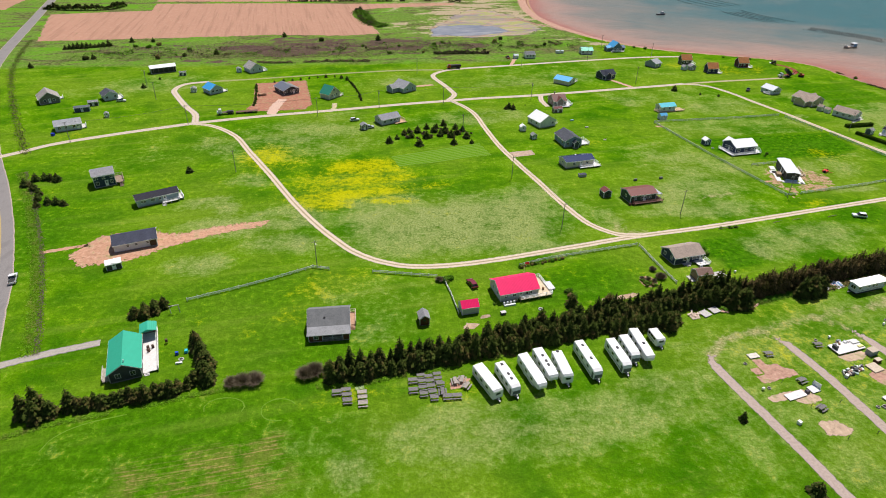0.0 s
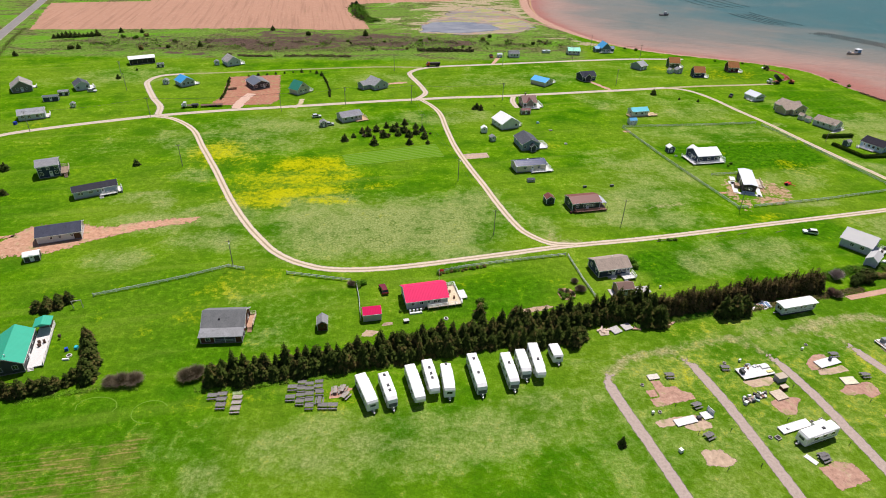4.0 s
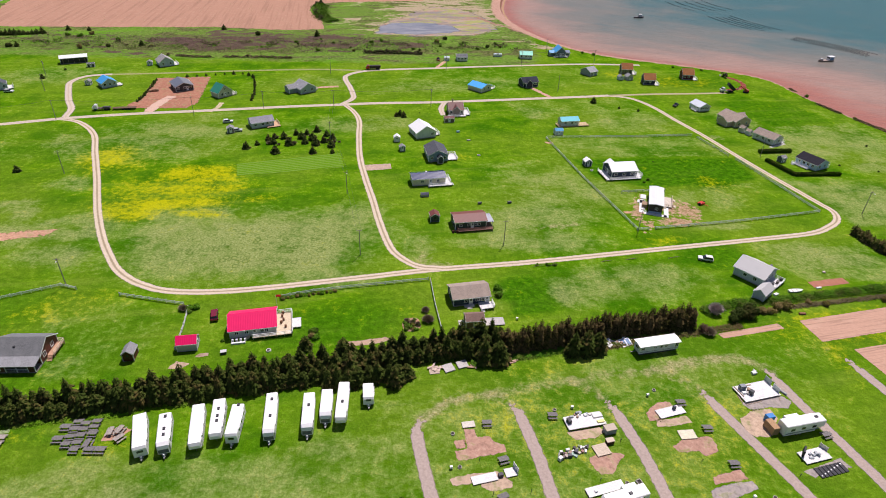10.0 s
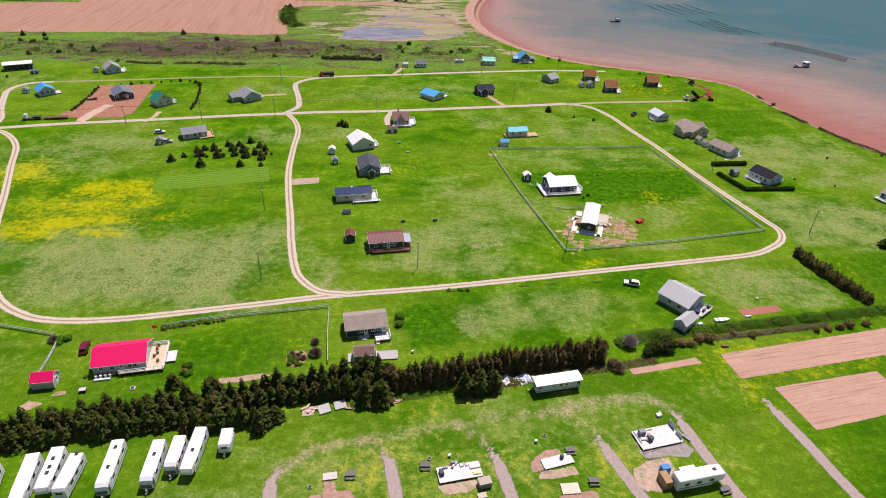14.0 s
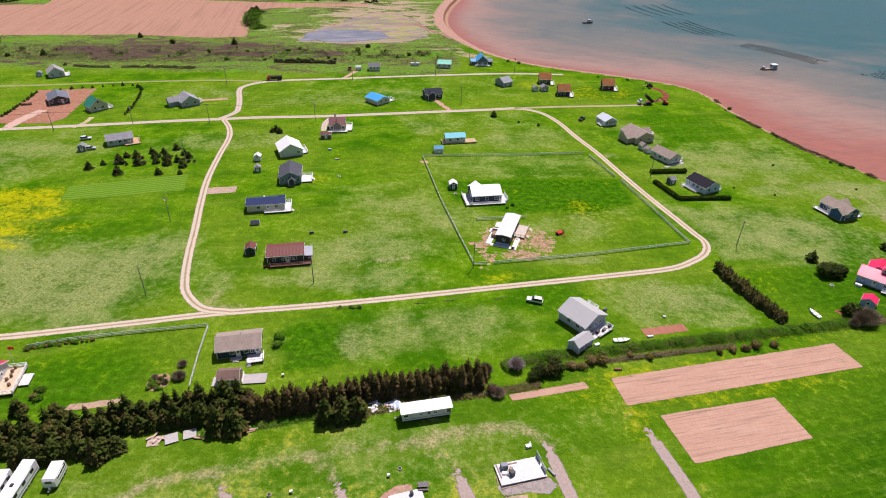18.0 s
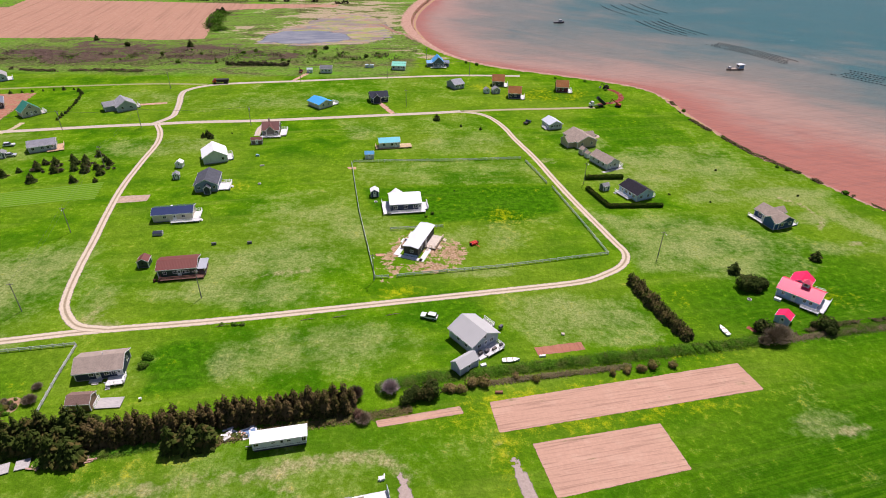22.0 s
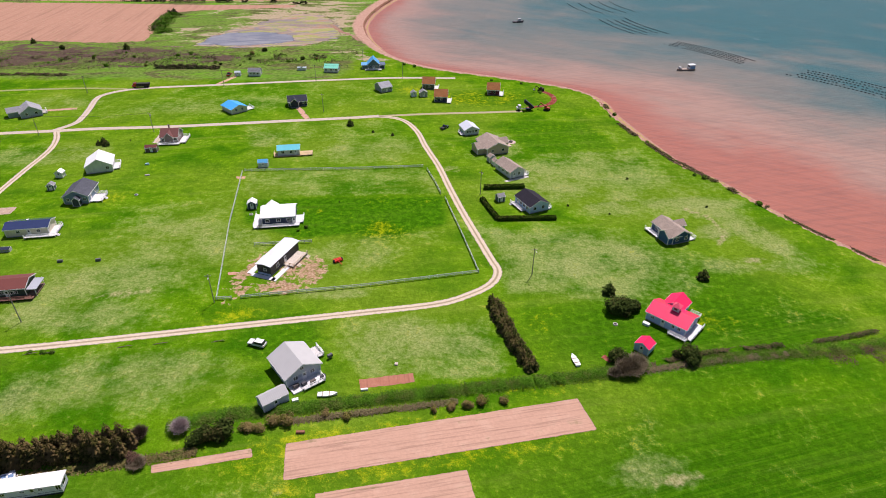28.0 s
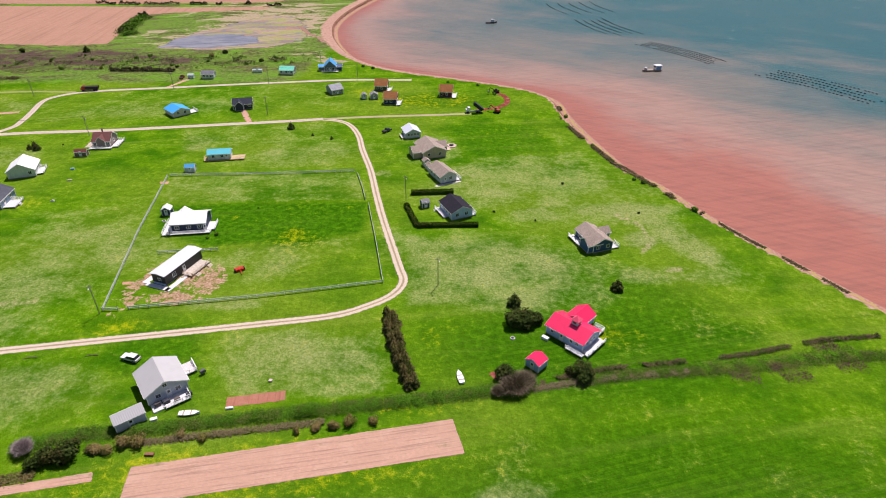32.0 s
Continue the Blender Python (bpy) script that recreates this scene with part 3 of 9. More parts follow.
# soft-edged areas of turf: x, y, half length, half width, turn, strength
DRY_A = [(8, 177, 44, 20, 20, 0.72), (-58, 258, 42, 12, 20, 0.42), (22, 90, 52, 8, 9, 0.42), (-110, 235, 40, 20, 20, 0.35), (140, 262, 36, 22, 17, 0.32), (250, 300, 50, 30, -60, 0.36), (30, 190, 22, 12, 60, 0.60), (-20, 190, 20, 10, 10, 0.55), (-60, 176, 26, 12, 15, 0.60), (-82, 188, 14, 7, 25, 0.70), (118, 168, 38, 10, 18, 0.46), (30, 88, 40, 9, 14, 0.42),
    (52, 100, 30, 6, 17, 0.36), (235, 240, 30, 16, 0, 0.55)]
DRY_B = [(240, 225, 24, 10, 10, 0.50), (228, 290, 30, 14, 20, 0.45), (290, 262, 26, 8, -60, 0.55), (268, 275, 20, 7, -30, 0.40), (96, 205, 30, 12, 20, 0.50), (110, 225, 34, 18, 30, 0.40), (-120, 222, 30, 12, 25, 0.40), (-60, 240, 40, 14, 20, 0.35), (20, 285, 40, 12, 18, 0.40), (150, 310, 30, 14, 20, 0.40), (60, 355, 60, 14, 18, 0.35), (-20, 345, 30, 12, 18, 0.35),
    (185, 192, 16, 12, 10, 0.50), (220, 325, 34, 12, -10, 0.40)]
DRY_C = [(130, 170, 20, 10, 20, 0.34), (-160, 330, 40, 20, 20, 0.35), (160, 228, 26, 12, 40, 0.35), (180, 258, 12, 18, 10, 0.40), (240, 160, 10, 4, 20, 0.45), (228, 138, 8, 3, 30, 0.50), (213, 126, 10, 4, 30, 0.30), (-74, 183, 7, 10, 3, 0.70), (-73, 207, 11, 8, 3, 0.45), (-57, 264, 29, 16, 3, 0.40), (-49, 162, 14, 8, 2, 0.50), (-71, 148, 10, 7, 1, 0.45),
    (-14, 172, 21, 9, 2, 0.60), (16, 173, 29, 16, 2, 0.75)]
DRY_D = [(34, 161, 20, 6, 2, 0.55), (100, 237, 17, 11, 2, 0.40), (95, 189, 25, 7, 2, 0.50), (124, 170, 18, 7, 2, 0.31), (16, 87, 11, 4, 1, 0.60), (-16, 76, 5, 6, 1, 0.50), (4, 81, 8, 3, 1, 0.50), (50, 101, 7, 4, 2, 0.55), (32, 86, 11, 3, 1, 0.40), (-9, 179, 31, 13, 8, 0.65), (-17, 163, 14, 6, 7, 0.50), (107, 236, 13, 7, 9, 0.45),
    (94, 190, 27, 7, 8, 0.50), (123, 174, 28, 7, 7, 0.31)]
DRY_E = [(80, 205, 13, 6, 8, 0.35), (204, 313, 14, 8, 9, 0.40), (246, 271, 11, 7, 9, 0.50), (204, 188, 9, 3, 7, 0.40), (59, 182, 7, 10, 8, 0.40), (145, 226, 12, 7, 8, 0.30), (126, 171, 19, 7, 8, 0.40), (197, 192, 16, 6, 8, 0.55), (231, 232, 15, 8, 8, 0.65), (251, 229, 15, 6, 8, 0.50), (274, 278, 25, 6, 8, 0.60), (243, 334, 13, 7, 8, 0.50),
    (256, 306, 14, 7, 8, 0.35), (278, 259, 6, 6, 8, 0.70)]
DRY_F = [(222, 300, 5, 4, 7, 0.50), (175, 260, 14, 6, 8, 0.45), (100, 193, 16, 6, 8, 0.45), (108, 222, 14, 5, 8, 0.40), (163, 209, 14, 3, 8, 0.50), (246, 159, 7, 2, 7, 0.60), (202, 245, 7, 11, 8, 0.35), (230, 282, 23, 10, 8, 0.40), (286, 240, 26, 5, 8, 0.40), (280, 294, 26, 5, 8, 0.30), (199, 182, 9, 2, 7, 0.40), (128, 173, 18, 7, 17, 0.5), (92, 102, 60, 30, 17, 0.32), (20, 86, 60, 14, 14, 0.17), (112, 126, 60, 14, 17, 0.30)]
DRY = DRY_A + DRY_B + DRY_C + DRY_D + DRY_E + DRY_F
GOLD_A = [(178, 160, 40, 4, 17, 0.34), (172, 143, 4, 10, 0, 0.34), (198, 157, 34, 3, 17, 0.36), (162, 151, 7, 4, 20, 0.3), (222, 181, 16, 3, 17, 0.32), (95, 112, 22, 18, 20, 0.27), (128, 112, 26, 16, 20, 0.25), (62, 252, 12, 6, 20, 0.34), (-30, 140, 14, 8, 20, 0.28), (170, 244, 10, 8, 0, 0.32), (190, 386, 30, 14, 10, 0.34), (155, 395, 16, 8, 10, 0.34), (112, 118, 10, 4, 17, 0.28), (140, 197, 10, 4, 20, 0.32), (-38, 123, 6, 3, 0, 0.34), (-20, 96, 14, 3, 10, 0.24)]
GOLD_B = [(4, 98, 10, 4, 10, 0.24), (262, 212, 10, 6, 0, 0.32), (-165, 252, 8, 5, 0, 0.34), (95, 130, 16, 3, 17, 0.3), (-72, 231, 12, 14, 2, 0.62), (-31, 222, 17, 9, 12, 0.74), (-32, 197, 26, 6, 12, 0.74), (-28, 209, 25, 6, 12, 0.62), (-40, 189, 11, 6, 2, 0.74), (-18, 192, 11, 3, 2, 0.74), (-8, 205, 16, 4, 12, 0.39), (-46, 201, 11, 4, 2, 0.47), (-27, 218, 15, 4, 9, 0.66), (-38, 127, 3, 3, 2, 0.34)]
GOLD_C = [(-49, 117, 3, 3, 0, 0.28), (-28, 140, 7, 3, 1, 0.32), (-34, 208, 30, 20, 15, 0.42), (-66, 226, 16, 14, 15, 0.4)]
GOLD = GOLD_A + GOLD_B + GOLD_C
LUSH_A = [(270, 130, 80, 55, 20, 1.0), (300, 90, 110, 60, 20, 1.0), (215, 110, 40, 30, 0, 0.8), (258, 205, 46, 22, 10, 0.8), (-60, 75, 60, 26, 15, 0.55), (150, 250, 34, 10, 20, 0.55), (-30, 118, 40, 18, 18, 0.5), (40, 140, 30, 12, 17, 0.6), (-150, 160, 50, 40, 20, 0.6), (270, 225, 40, 20, -30, 0.6), (96, 160, 14, 10, 20, 0.7), (-90, 240, 60, 12, 20, 0.5),
    (200, 385, 40, 14, 0, 0.6), (-60, 130, 40, 20, 20, 0.5)]
LUSH_B = [(-17, 98, 26, 3, 1, 0.6), (-52, 124, 15, 13, 2, 0.5), (34, 121, 24, 3, 1, 0.5), (-44, 173, 6, 17, 2, 0.6), (-3, 200, 26, 10, 2, 0.5), (91, 161, 9, 10, 8, 0.8), (162, 252, 14, 17, 9, 0.7), (169, 248, 13, 10, 8, 0.9), (268, 204, 32, 10, 8, 0.9), (289, 213, 18, 8, 8, 0.8), (232, 199, 9, 7, 8, 0.6), (161, 189, 8, 2, 7, 0.6),
    (0, 242, 20, 8, 9, 0.4), (182, 223, 16, 9, 8, 0.4)]
LUSH_C = [(-83, 265, 33, 10, 10, 0.35), (93, 318, 30, 7, 9, 0.4)]
LUSH = LUSH_A + LUSH_B + LUSH_C
EARTH_A = [(154, 219, 5, 9, 8, 1), (148, 209, 9, 3, 8, 1), (137, 207, 3, 4, 9, 1), (135, 201, 2, 2, 8, 0.8), (134, 222, 3, 2, 8, 0.8), (159, 230, 1, 5, 8, 0.6), (147, 221, 5, 8, 7, 1), (135, 216, 3, 12, -15, 0.95), (137, 226, 2, 7, -15, 0.8), (151, 220, 3, 9, -15, 0.85), (146, 211, 9, 3, 17, 0.95)]
EARTH = EARTH_A


PALE_PLOTS = [((106.7, 282), (174.6, 298), (187, 273), (114.4, 261), 0.33), ((210, 307), (263, 321), (265, 291), (216, 284), 0.45), ((203, 252), (229, 249), (241, 219), (211, 215), 0.5), ((172, 191), (206, 204.5), (213, 183), (178, 178), 0.39),
              ((83, 335), (154, 348), (164, 322), (99, 305), 0.23), ((100, 171), (137, 183), (139, 165), (103.5, 155.6), 0.35), ((75, 249), (114, 260), (127, 204), (88.5, 195.5), 0.22), ((37, 304), (107, 324), (104, 297), (43, 273), 0.16),
              ((-136, 221), (-105, 250), (-93, 228), (-137, 210), 0.27), ((-101, 254), (-40, 297), (-29, 251), (-74, 235), 0.27), ((-35, 144), (1, 141), (-2, 116), (-18, 113), (-31, 122), 0.20), ((30, 388), (140, 412), (150, 372), (20, 330), 0.17)]
DEEP_PLOTS = [((114.5, 260), (187, 272.5), (190.5, 250), (143, 235), (122, 243), 0.75), ((202, 353), (245, 359), (257, 326), (216, 317), 0.55), ((212, 210), (236, 213.6), (235, 199), (220, 189), 0.5), ((141, 196), (160, 202), (171, 180.5), (148, 179), 0.6), ((38, 303.5), (92, 321), (105, 289), (53, 261), 0.25),
              ((87, 168), (95, 170.6), (102, 153), (88, 149), 0.8), ((-171, 219), (-114, 253), (-49, 176), (-132, 178), 0.3), ((-108, 132), (-39, 146), (-46, 103), (-76, 98), 0.35), ((26, 149), (64, 162), (69, 143), (60, 139), (32, 139), 0.35)]


def make_land():
    xs = np.concatenate([[-6000, -3000, -1500, -800], np.arange(-460, -120, 4.0), np.arange(-120, 320, 2.0), np.arange(320, 420, 4.0), [450, 550, 800, 1500, 3000]])
    ys = np.concatenate([[-3000, -1200, -500, -200, -60], np.arange(0, 56, 4.0), np.arange(56, 300, 2.0), np.arange(300, 716, 4.0), [760, 860, 1100, 1500]])
    px, py, faces = grid(xs, ys)
    gap, where = shore_gap(px, py)
    keep = (gap[faces] > 0).any(1)
    faces = faces[keep]
    out = gap < 0
    px[out], py[out] = shore[where[out], 0], shore[where[out], 1]
    me = bpy.data.meshes.new("ground")
    me.from_pydata(np.stack([px, py, np.zeros(px.shape)], 1).tolist(), [], faces.tolist())
    me.materials.append(grass_ground())
    gap = np.maximum(gap, 0)
    north = np.clip((py - 380) / 60, 0, 1)
    tags = {
        "dry": np.maximum(blobs(px, py, DRY), plots(px, py, PALE_PLOTS)) - 0.8 * plots(px, py, DEEP_PLOTS),
        "rows": blobs(px, py, [(280, 110, 110, 70, 20, 1.0), (270, 205, 50, 16, 10, 0.5)]),
        "rings": blobs(px, py, [(10, 174, 36, 16, 17, 0.55), (118, 170, 26, 7, 18, 0.35)]),
        "earth": blobs(px, py, EARTH),
        "gold": blobs(px, py, GOLD),
        "lush": np.maximum(blobs(px, py, LUSH), plots(px, py, DEEP_PLOTS)),
        "hay": plots(px, py, [((-62.2, 76.3), (-31.7, 85.2), (-26.7, 73), (-40, 60), (-56, 62), 1.0)]) + blobs(px, py, [(-20, 40, 60, 14, 14, 0.3)]),
        "bare": np.maximum.reduce([near_line(px, py, [(67.8, 107), (68, 110), (71.1, 114.6), (78.7, 118.9), (86.5, 119.2), (89, 116)], 1.5) * 0.75, near_line(px, py, [(70, 113), (74.1, 116.9), (81.9, 120.4), (93.9, 124), (106.5, 128.3), (115.1, 131), (124, 132), (130, 129.6), (132.5, 126)], 2.0) * 0.5,
                                   near_line(px, py, [(110, 120.6), (107, 124.5), (102, 127)], 1.8) * 0.65, near_line(px, py, [(122, 132.5), (136, 138), (146, 139.5), (152, 136)], 2.2) * 0.6, near_line(px, py, [(170, 146), (173, 142), (178, 131)], 1.0) * 0.5, near_line(px, py, [(109.8, 120.6), (111.4, 116.5)], 1.5) * 0.5, near_line(px, py, [(132.4, 128.2), (134, 123)], 1.5) * 0.55, near_line(px, py, [(151, 136.6), (153.6, 130)], 1.5) * 0.5,
                                   near_line(px, py, [(278, 252), (281, 259), (279, 268), (272, 274)], 1.4) * 0.75, blobs(px, py, [(186, 296, 6, 4, 0, 0.45), (216, 300, 8, 4, -20, 0.4), (66, 171, 6, 3, 20, 0.6), (62, 174, 3, 6, 0, 0.5), (105, 201, 12, 2.5, 20, 0.5), (246, 159, 7, 2, 17, 0.6), (286, 243, 5, 2, 10, 0.6)])]),
        "rough": np.clip((py - 0.12 * px - 378) / 22, 0, 1) * np.clip((120 - px) / 20, 0, 1) * 0.85,
        "heath": blobs(px, py, [(-90, 424, 110, 34, 14, 0.64), (-40, 440, 60, 24, 10, 0.60), (-150, 405, 50, 16, 10, 0.42), (10, 440, 40, 14, 10, 0.5)]),
        "sand": blobs(px, py, [(40, 555, 62, 80, -10, 1.0), (20, 600, 70, 60, 0, 0.9), (-15, 505, 40, 30, -40, 0.72), (100, 470, 30, 12, -40, 0.7), (30, 480, 60, 14, 10, 0.7)]),
        "redsand": np.clip(1.4 - gap / (0.9 + 3.0 * north + 5 * np.clip((py - 455) / 60, 0, 1)), 0, 1),
    }
    for name, val in tags.items():
        me.attributes.new(name, "FLOAT", "POINT").data.foreach_set("value", val.astype(np.float32))
    me.validate()
    return tagged(new("ground", me), "bright green spring meadow with dry and yellow patches", "ground", kind="structure")


make_land()


def make_bank():
    """The low earth bank and the narrow red beach that run from the turf down into the water."""
    rng = random.Random(4)
    prof = ((-1.2, -0.03), (0.0, -0.02), (0.8, -0.7), (1.7, -1.7), (2.8, -2.05), (4.4, -2.35), (6.6, -2.62), (15.0, -4.0))
    vs = []
    for q, nn in zip(shore, shore_n):
        wide = 1.0 - 0.35 * min(1, max(0, (q[1] - 400) / 60))
        for o, z in prof:
            o2 = o * (wide if o > 1 else 1) + (rng.uniform(-0.5, 0.5) if 0 < o < 5 else 0)
            vs.append((q[0] + nn[0] * o2, q[1] + nn[1] * o2, z))
    k = len(prof)
    fs = [(j * k + i, j * k + i + 1, (j + 1) * k + i + 1, (j + 1) * k + i) for j in range(len(shore) - 1) for i in range(k - 1)]
    me = bpy.data.meshes.new("shore_bank")
    me.from_pydata(vs, [], fs)
    n = Nodes("red_bank", 0.95, 0, 0.1)
    v = n.place()
    fine, mid = n.noise(v, 1.2, 5), n.noise(v, 0.3, 4)
    n.bump(fine, 0.8, 0.3)
    apart = n.t.nodes.new("ShaderNodeSeparateXYZ")
    n.put(apart.inputs[0], v)
    high = n.math("ADD", apart.outputs[2], n.math("MULTIPLY", n.math("SUBTRACT", mid, 0.5), 0.5))
    cliff = n.mix(n.ramp(mid, 0.52, 0.64, 0, 0.75), n.mix(n.ramp(fine, 0.3, 0.7), (0.17, 0.075, 0.05), (0.33, 0.17, 0.115)), (0.085, 0.12, 0.025))
    beach = n.mix(n.ramp(fine, 0.3, 0.7), (0.29, 0.145, 0.105), (0.42, 0.25, 0.19))
    beach = n.mix(n.math("MULTIPLY", n.ramp(high, -2.48, -2.40), n.ramp(high, -2.34, -2.26, 1, 0)), beach, (0.36, 0.27, 0.10))
    me.materials.append(n.done(n.mix(n.ramp(high, -2.05, -1.75), beach, cliff)))
    if sum(p.normal.z for p in me.polygons) < 0:
        me.flip_normals()
    return tagged(new("shore_bank", me), "low red earth bank and narrow beach along the water", "bank", kind="structure")


make_bank()


def make_sea():
    xs = np.concatenate([[60], np.arange(80, 760, 8.0), [900, 1300, 2500, 6000]])
    ys = np.concatenate([[-3000, -1000, -300], np.arange(100, 860, 8.0), [1000, 1500, 3000, 6000]])
    px, py, faces = grid(xs, ys)
    gap, where = shore_gap(px, py)
    off = np.maximum(-gap, 0)
    south = np.clip((430 - shore[where, 1]) / 130, 0, 1)
    silt = (0.50 + 0.42 * south) * np.exp(-off / (56 + 52 * south)) + 0.36 * np.exp(-off / 180) + 0.3 * np.exp(-off / 9)
    me = bpy.data.meshes.new("water")
    me.from_pydata(np.stack([px, py, np.full(px.shape, -2.6)], 1).tolist(), [], faces.tolist())
    me.materials.append(sea_water())
    me.attributes.new("silt", "FLOAT", "POINT").data.foreach_set("value", silt.astype(np.float32))
    return tagged(new("water", me), "blue-green bay turning pink with silt near the shore", "sea", kind="structure")


make_sea()

# ---- roads ----
TRACK = gravel(PALE_GRAVEL, (0.20, 0.155, 0.085), 1.0)
LANE = gravel((0.50, 0.425, 0.335), (0.38, 0.31, 0.225), 0.9)
CAMP = gravel((0.36, 0.29, 0.25), (0.33, 0.265, 0.225), 1.0)
ribbon("road_south", "pale gravel track with two wheel ruts through the meadow",
       [(-118, 269), (-106, 266), (-92, 254), (-80, 235), (-66, 213), (-52, 190), (-41, 174), (-32, 163), (-25, 156), (-16, 151), (-5, 149), (13, 152), (44, 162), (65, 169), (96, 177.5),
        (139, 191), (174, 202), (192, 208), (200, 213), (206, 219), (208, 226), (205, 234), (195, 259), (188, 278), (181, 298), (173, 317), (167, 333), (160, 345), (153, 350), (144, 351)], 3.2, TRACK)
ribbon("road_middle", "pale gravel track with two wheel ruts between two meadows",
       [(68, 170), (60, 170.5), (53, 176), (49, 183), (44, 196), (39, 211), (33, 228), (27, 247), (22, 269), (18, 289), (13, 301), (6, 311)], 3.2, TRACK, 0.045)
ribbon("road_north", "pale gravel lane running past the upper row of houses",
       [(-181, 224.5), (-174, 231.5), (-165, 241), (-146, 253), (-126, 264), (-112, 271), (-88, 280.5), (-65, 288), (-41, 296), (-16, 304.5), (6, 311), (22, 316), (50, 322.5), (74, 329.5), (107, 339.5), (132, 347), (145, 351.5)], 4.0, LANE, 0.06)
ribbon("road_upper", "pale gravel lane leading up to the farther cottages",
       [(4, 310), (8, 321), (6, 330), (2, 341), (-3, 353), (-4, 361), (2, 370), (15, 377), (47, 387), (68, 394), (107, 406), (140, 415), (175, 420)], 3.6, LANE, 0.075)
ribbon("road_loop", "pale gravel lane bending round the upper meadow",
       [(-116, 271), (-120, 282), (-129, 294), (-140, 311), (-145, 321), (-143, 332), (-132, 338)], 3.8, LANE, 0.09)
ribbon("road_grass", "faint grassy wheel track", [(-132, 338), (-108, 345), (-74, 356), (-28, 369), (2, 373)], 3.0, gravel((0.30, 0.30, 0.12), (0.12, 0.2, 0.03), 1.0), 0.03)
ribbon("road_east", "thin gravel lane toward the shore", [(144, 351), (168, 358), (194, 364), (214, 369)], 3.0, gravel((0.38, 0.33, 0.19), (0.3, 0.27, 0.13), 0.9), 0.03)
ribbon("road_paved", "worn grey paved country road", [(-66, 0), (-80, 40), (-92, 74), (-101.5, 94), (-107, 104), (-116, 121), (-124.5, 138), (-142, 167), (-163, 198), (-182, 224), (-215, 272), (-255, 335), (-279, 383), (-313, 466), (-365, 595), (-420, 730)], 7.5, asphalt(), 0.05, 3.0, 0.015)
ribbon("road_marking", "faded yellow centre line of a country road", [(-107, 104), (-116, 121), (-124.5, 138), (-142, 167), (-163, 198), (-182, 224), (-215, 272), (-255, 335)], 0.22, plain((0.42, 0.32, 0.10), 0.8), 0.07, 3.0, 0.0, "road marking")
ribbon("driveway", "grey paved driveway", [(-104, 103), (-94, 108), (-83, 112.5)], 2.7, gravel((0.34, 0.31, 0.27), (0.31, 0.285, 0.25), 0.5), 0.065, 1.0, 0.05, "driveway")
for nm, line in (("camp_road_a", [(80, 68), (76.4, 80), (73.3, 89.8), (71.2, 96.1), (68.5, 104.5), (67.6, 109), (68.6, 112)]), ("camp_road_b", [(101, 72), (98.4, 83), (96.3, 92.2), (93.4, 104), (90.8, 112.1), (89.4, 116), (87.4, 118.2)]),
                 ("camp_road_c", [(124, 72), (121, 84), (118.4, 95), (115.6, 106.3), (112.9, 114.5), (110.9, 119.3), (109.4, 121.4)]), ("camp_road_d", [(155, 78), (150.6, 89), (146.6, 99), (142.8, 106.8), (138.8, 114.7), (135.2, 121.7), (132.5, 127.6)]),
                 ("camp_road_e", [(171, 82), (165, 98), (160.3, 111), (157.6, 118), (155, 124.6), (152.6, 131.6), (150.6, 136.6)]), ("camp_road_f", [(188, 104), (181, 121), (178, 130), (173, 143)])):
    ribbon(nm.replace("_a", "").replace("_b", "").replace("_c", "").replace("_d", "").replace("_e", "").replace("_f", ""), "narrow pinkish gravel lane of the camp ground", line, 3.3, CAMP, 0.035, 1.0, 0.02, "road", 5.0)
ribbon("haul_track", "fresh dark red earth track", [(223, 405), (229, 397), (230, 388), (226, 380), (216, 374)], 3.4, soil((0.22, 0.045, 0.03), 0, 0), 0.05, 1.5)
ribbon("driveway", "reddish earth driveway", [(112, 343), (106, 352), (101, 360)], 3.0, soil((0.52, 0.30, 0.22), 0, 0), 0.05, 1.5, 0.1, "driveway")
ribbon("driveway", "reddish earth driveway", [(-4, 340), (-14, 336), (-22, 333)], 3.0, soil((0.52, 0.30, 0.22), 0, 0), 0.05, 1.5, 0.1, "driveway")
ribbon("driveway", "pale reddish earth driveway", [(-83, 284), (-84, 296), (-83, 308)], 5.0, gravel((0.52, 0.36, 0.28), (0.5, 0.35, 0.27), 0.0), 0.09, 1.5, 0.1, "driveway")
ribbon("driveway", "pale gravel driveway", [(56, 324), (55, 314), (57, 304)], 3.2, LANE, 0.03, 1.5, 0.1, "driveway")
ribbon("driveway", "reddish earth driveway", [(46, 388), (48, 397), (50, 404)], 2.6, soil((0.52, 0.32, 0.22), 0, 0), 0.03, 1.5, 0.1, "driveway")
ribbon("driveway", "sandy driveway", [(-55, 289), (-54, 297), (-55, 303)], 2.6, soil((0.5, 0.42, 0.25), 0, 0), 0.03, 1.5, 0.1, "driveway")

# wheel lines of the mower in the near meadow
MOWN = gravel((0.115, 0.235, 0.018), (0.11, 0.225, 0.012), 1.0)
for line in ([(-79, 79.4), (-78, 83), (-74, 86.5), (-66, 89.5)],
             [(-46 + 4.4 * math.cos(a), 91.8 + 2.9 * math.sin(a)) for a in np.arange(-0.4, 3.8, 0.5)], [(-34 + 3.8 * math.cos(a), 91.4 + 3.2 * math.sin(a)) for a in np.arange(0.6, 5.2, 0.5)]):
    ribbon("mower_track", "thin pale line worn by a mower in the grass", line, 0.34, MOWN, 0.02, 0.8, 0.2, "track")
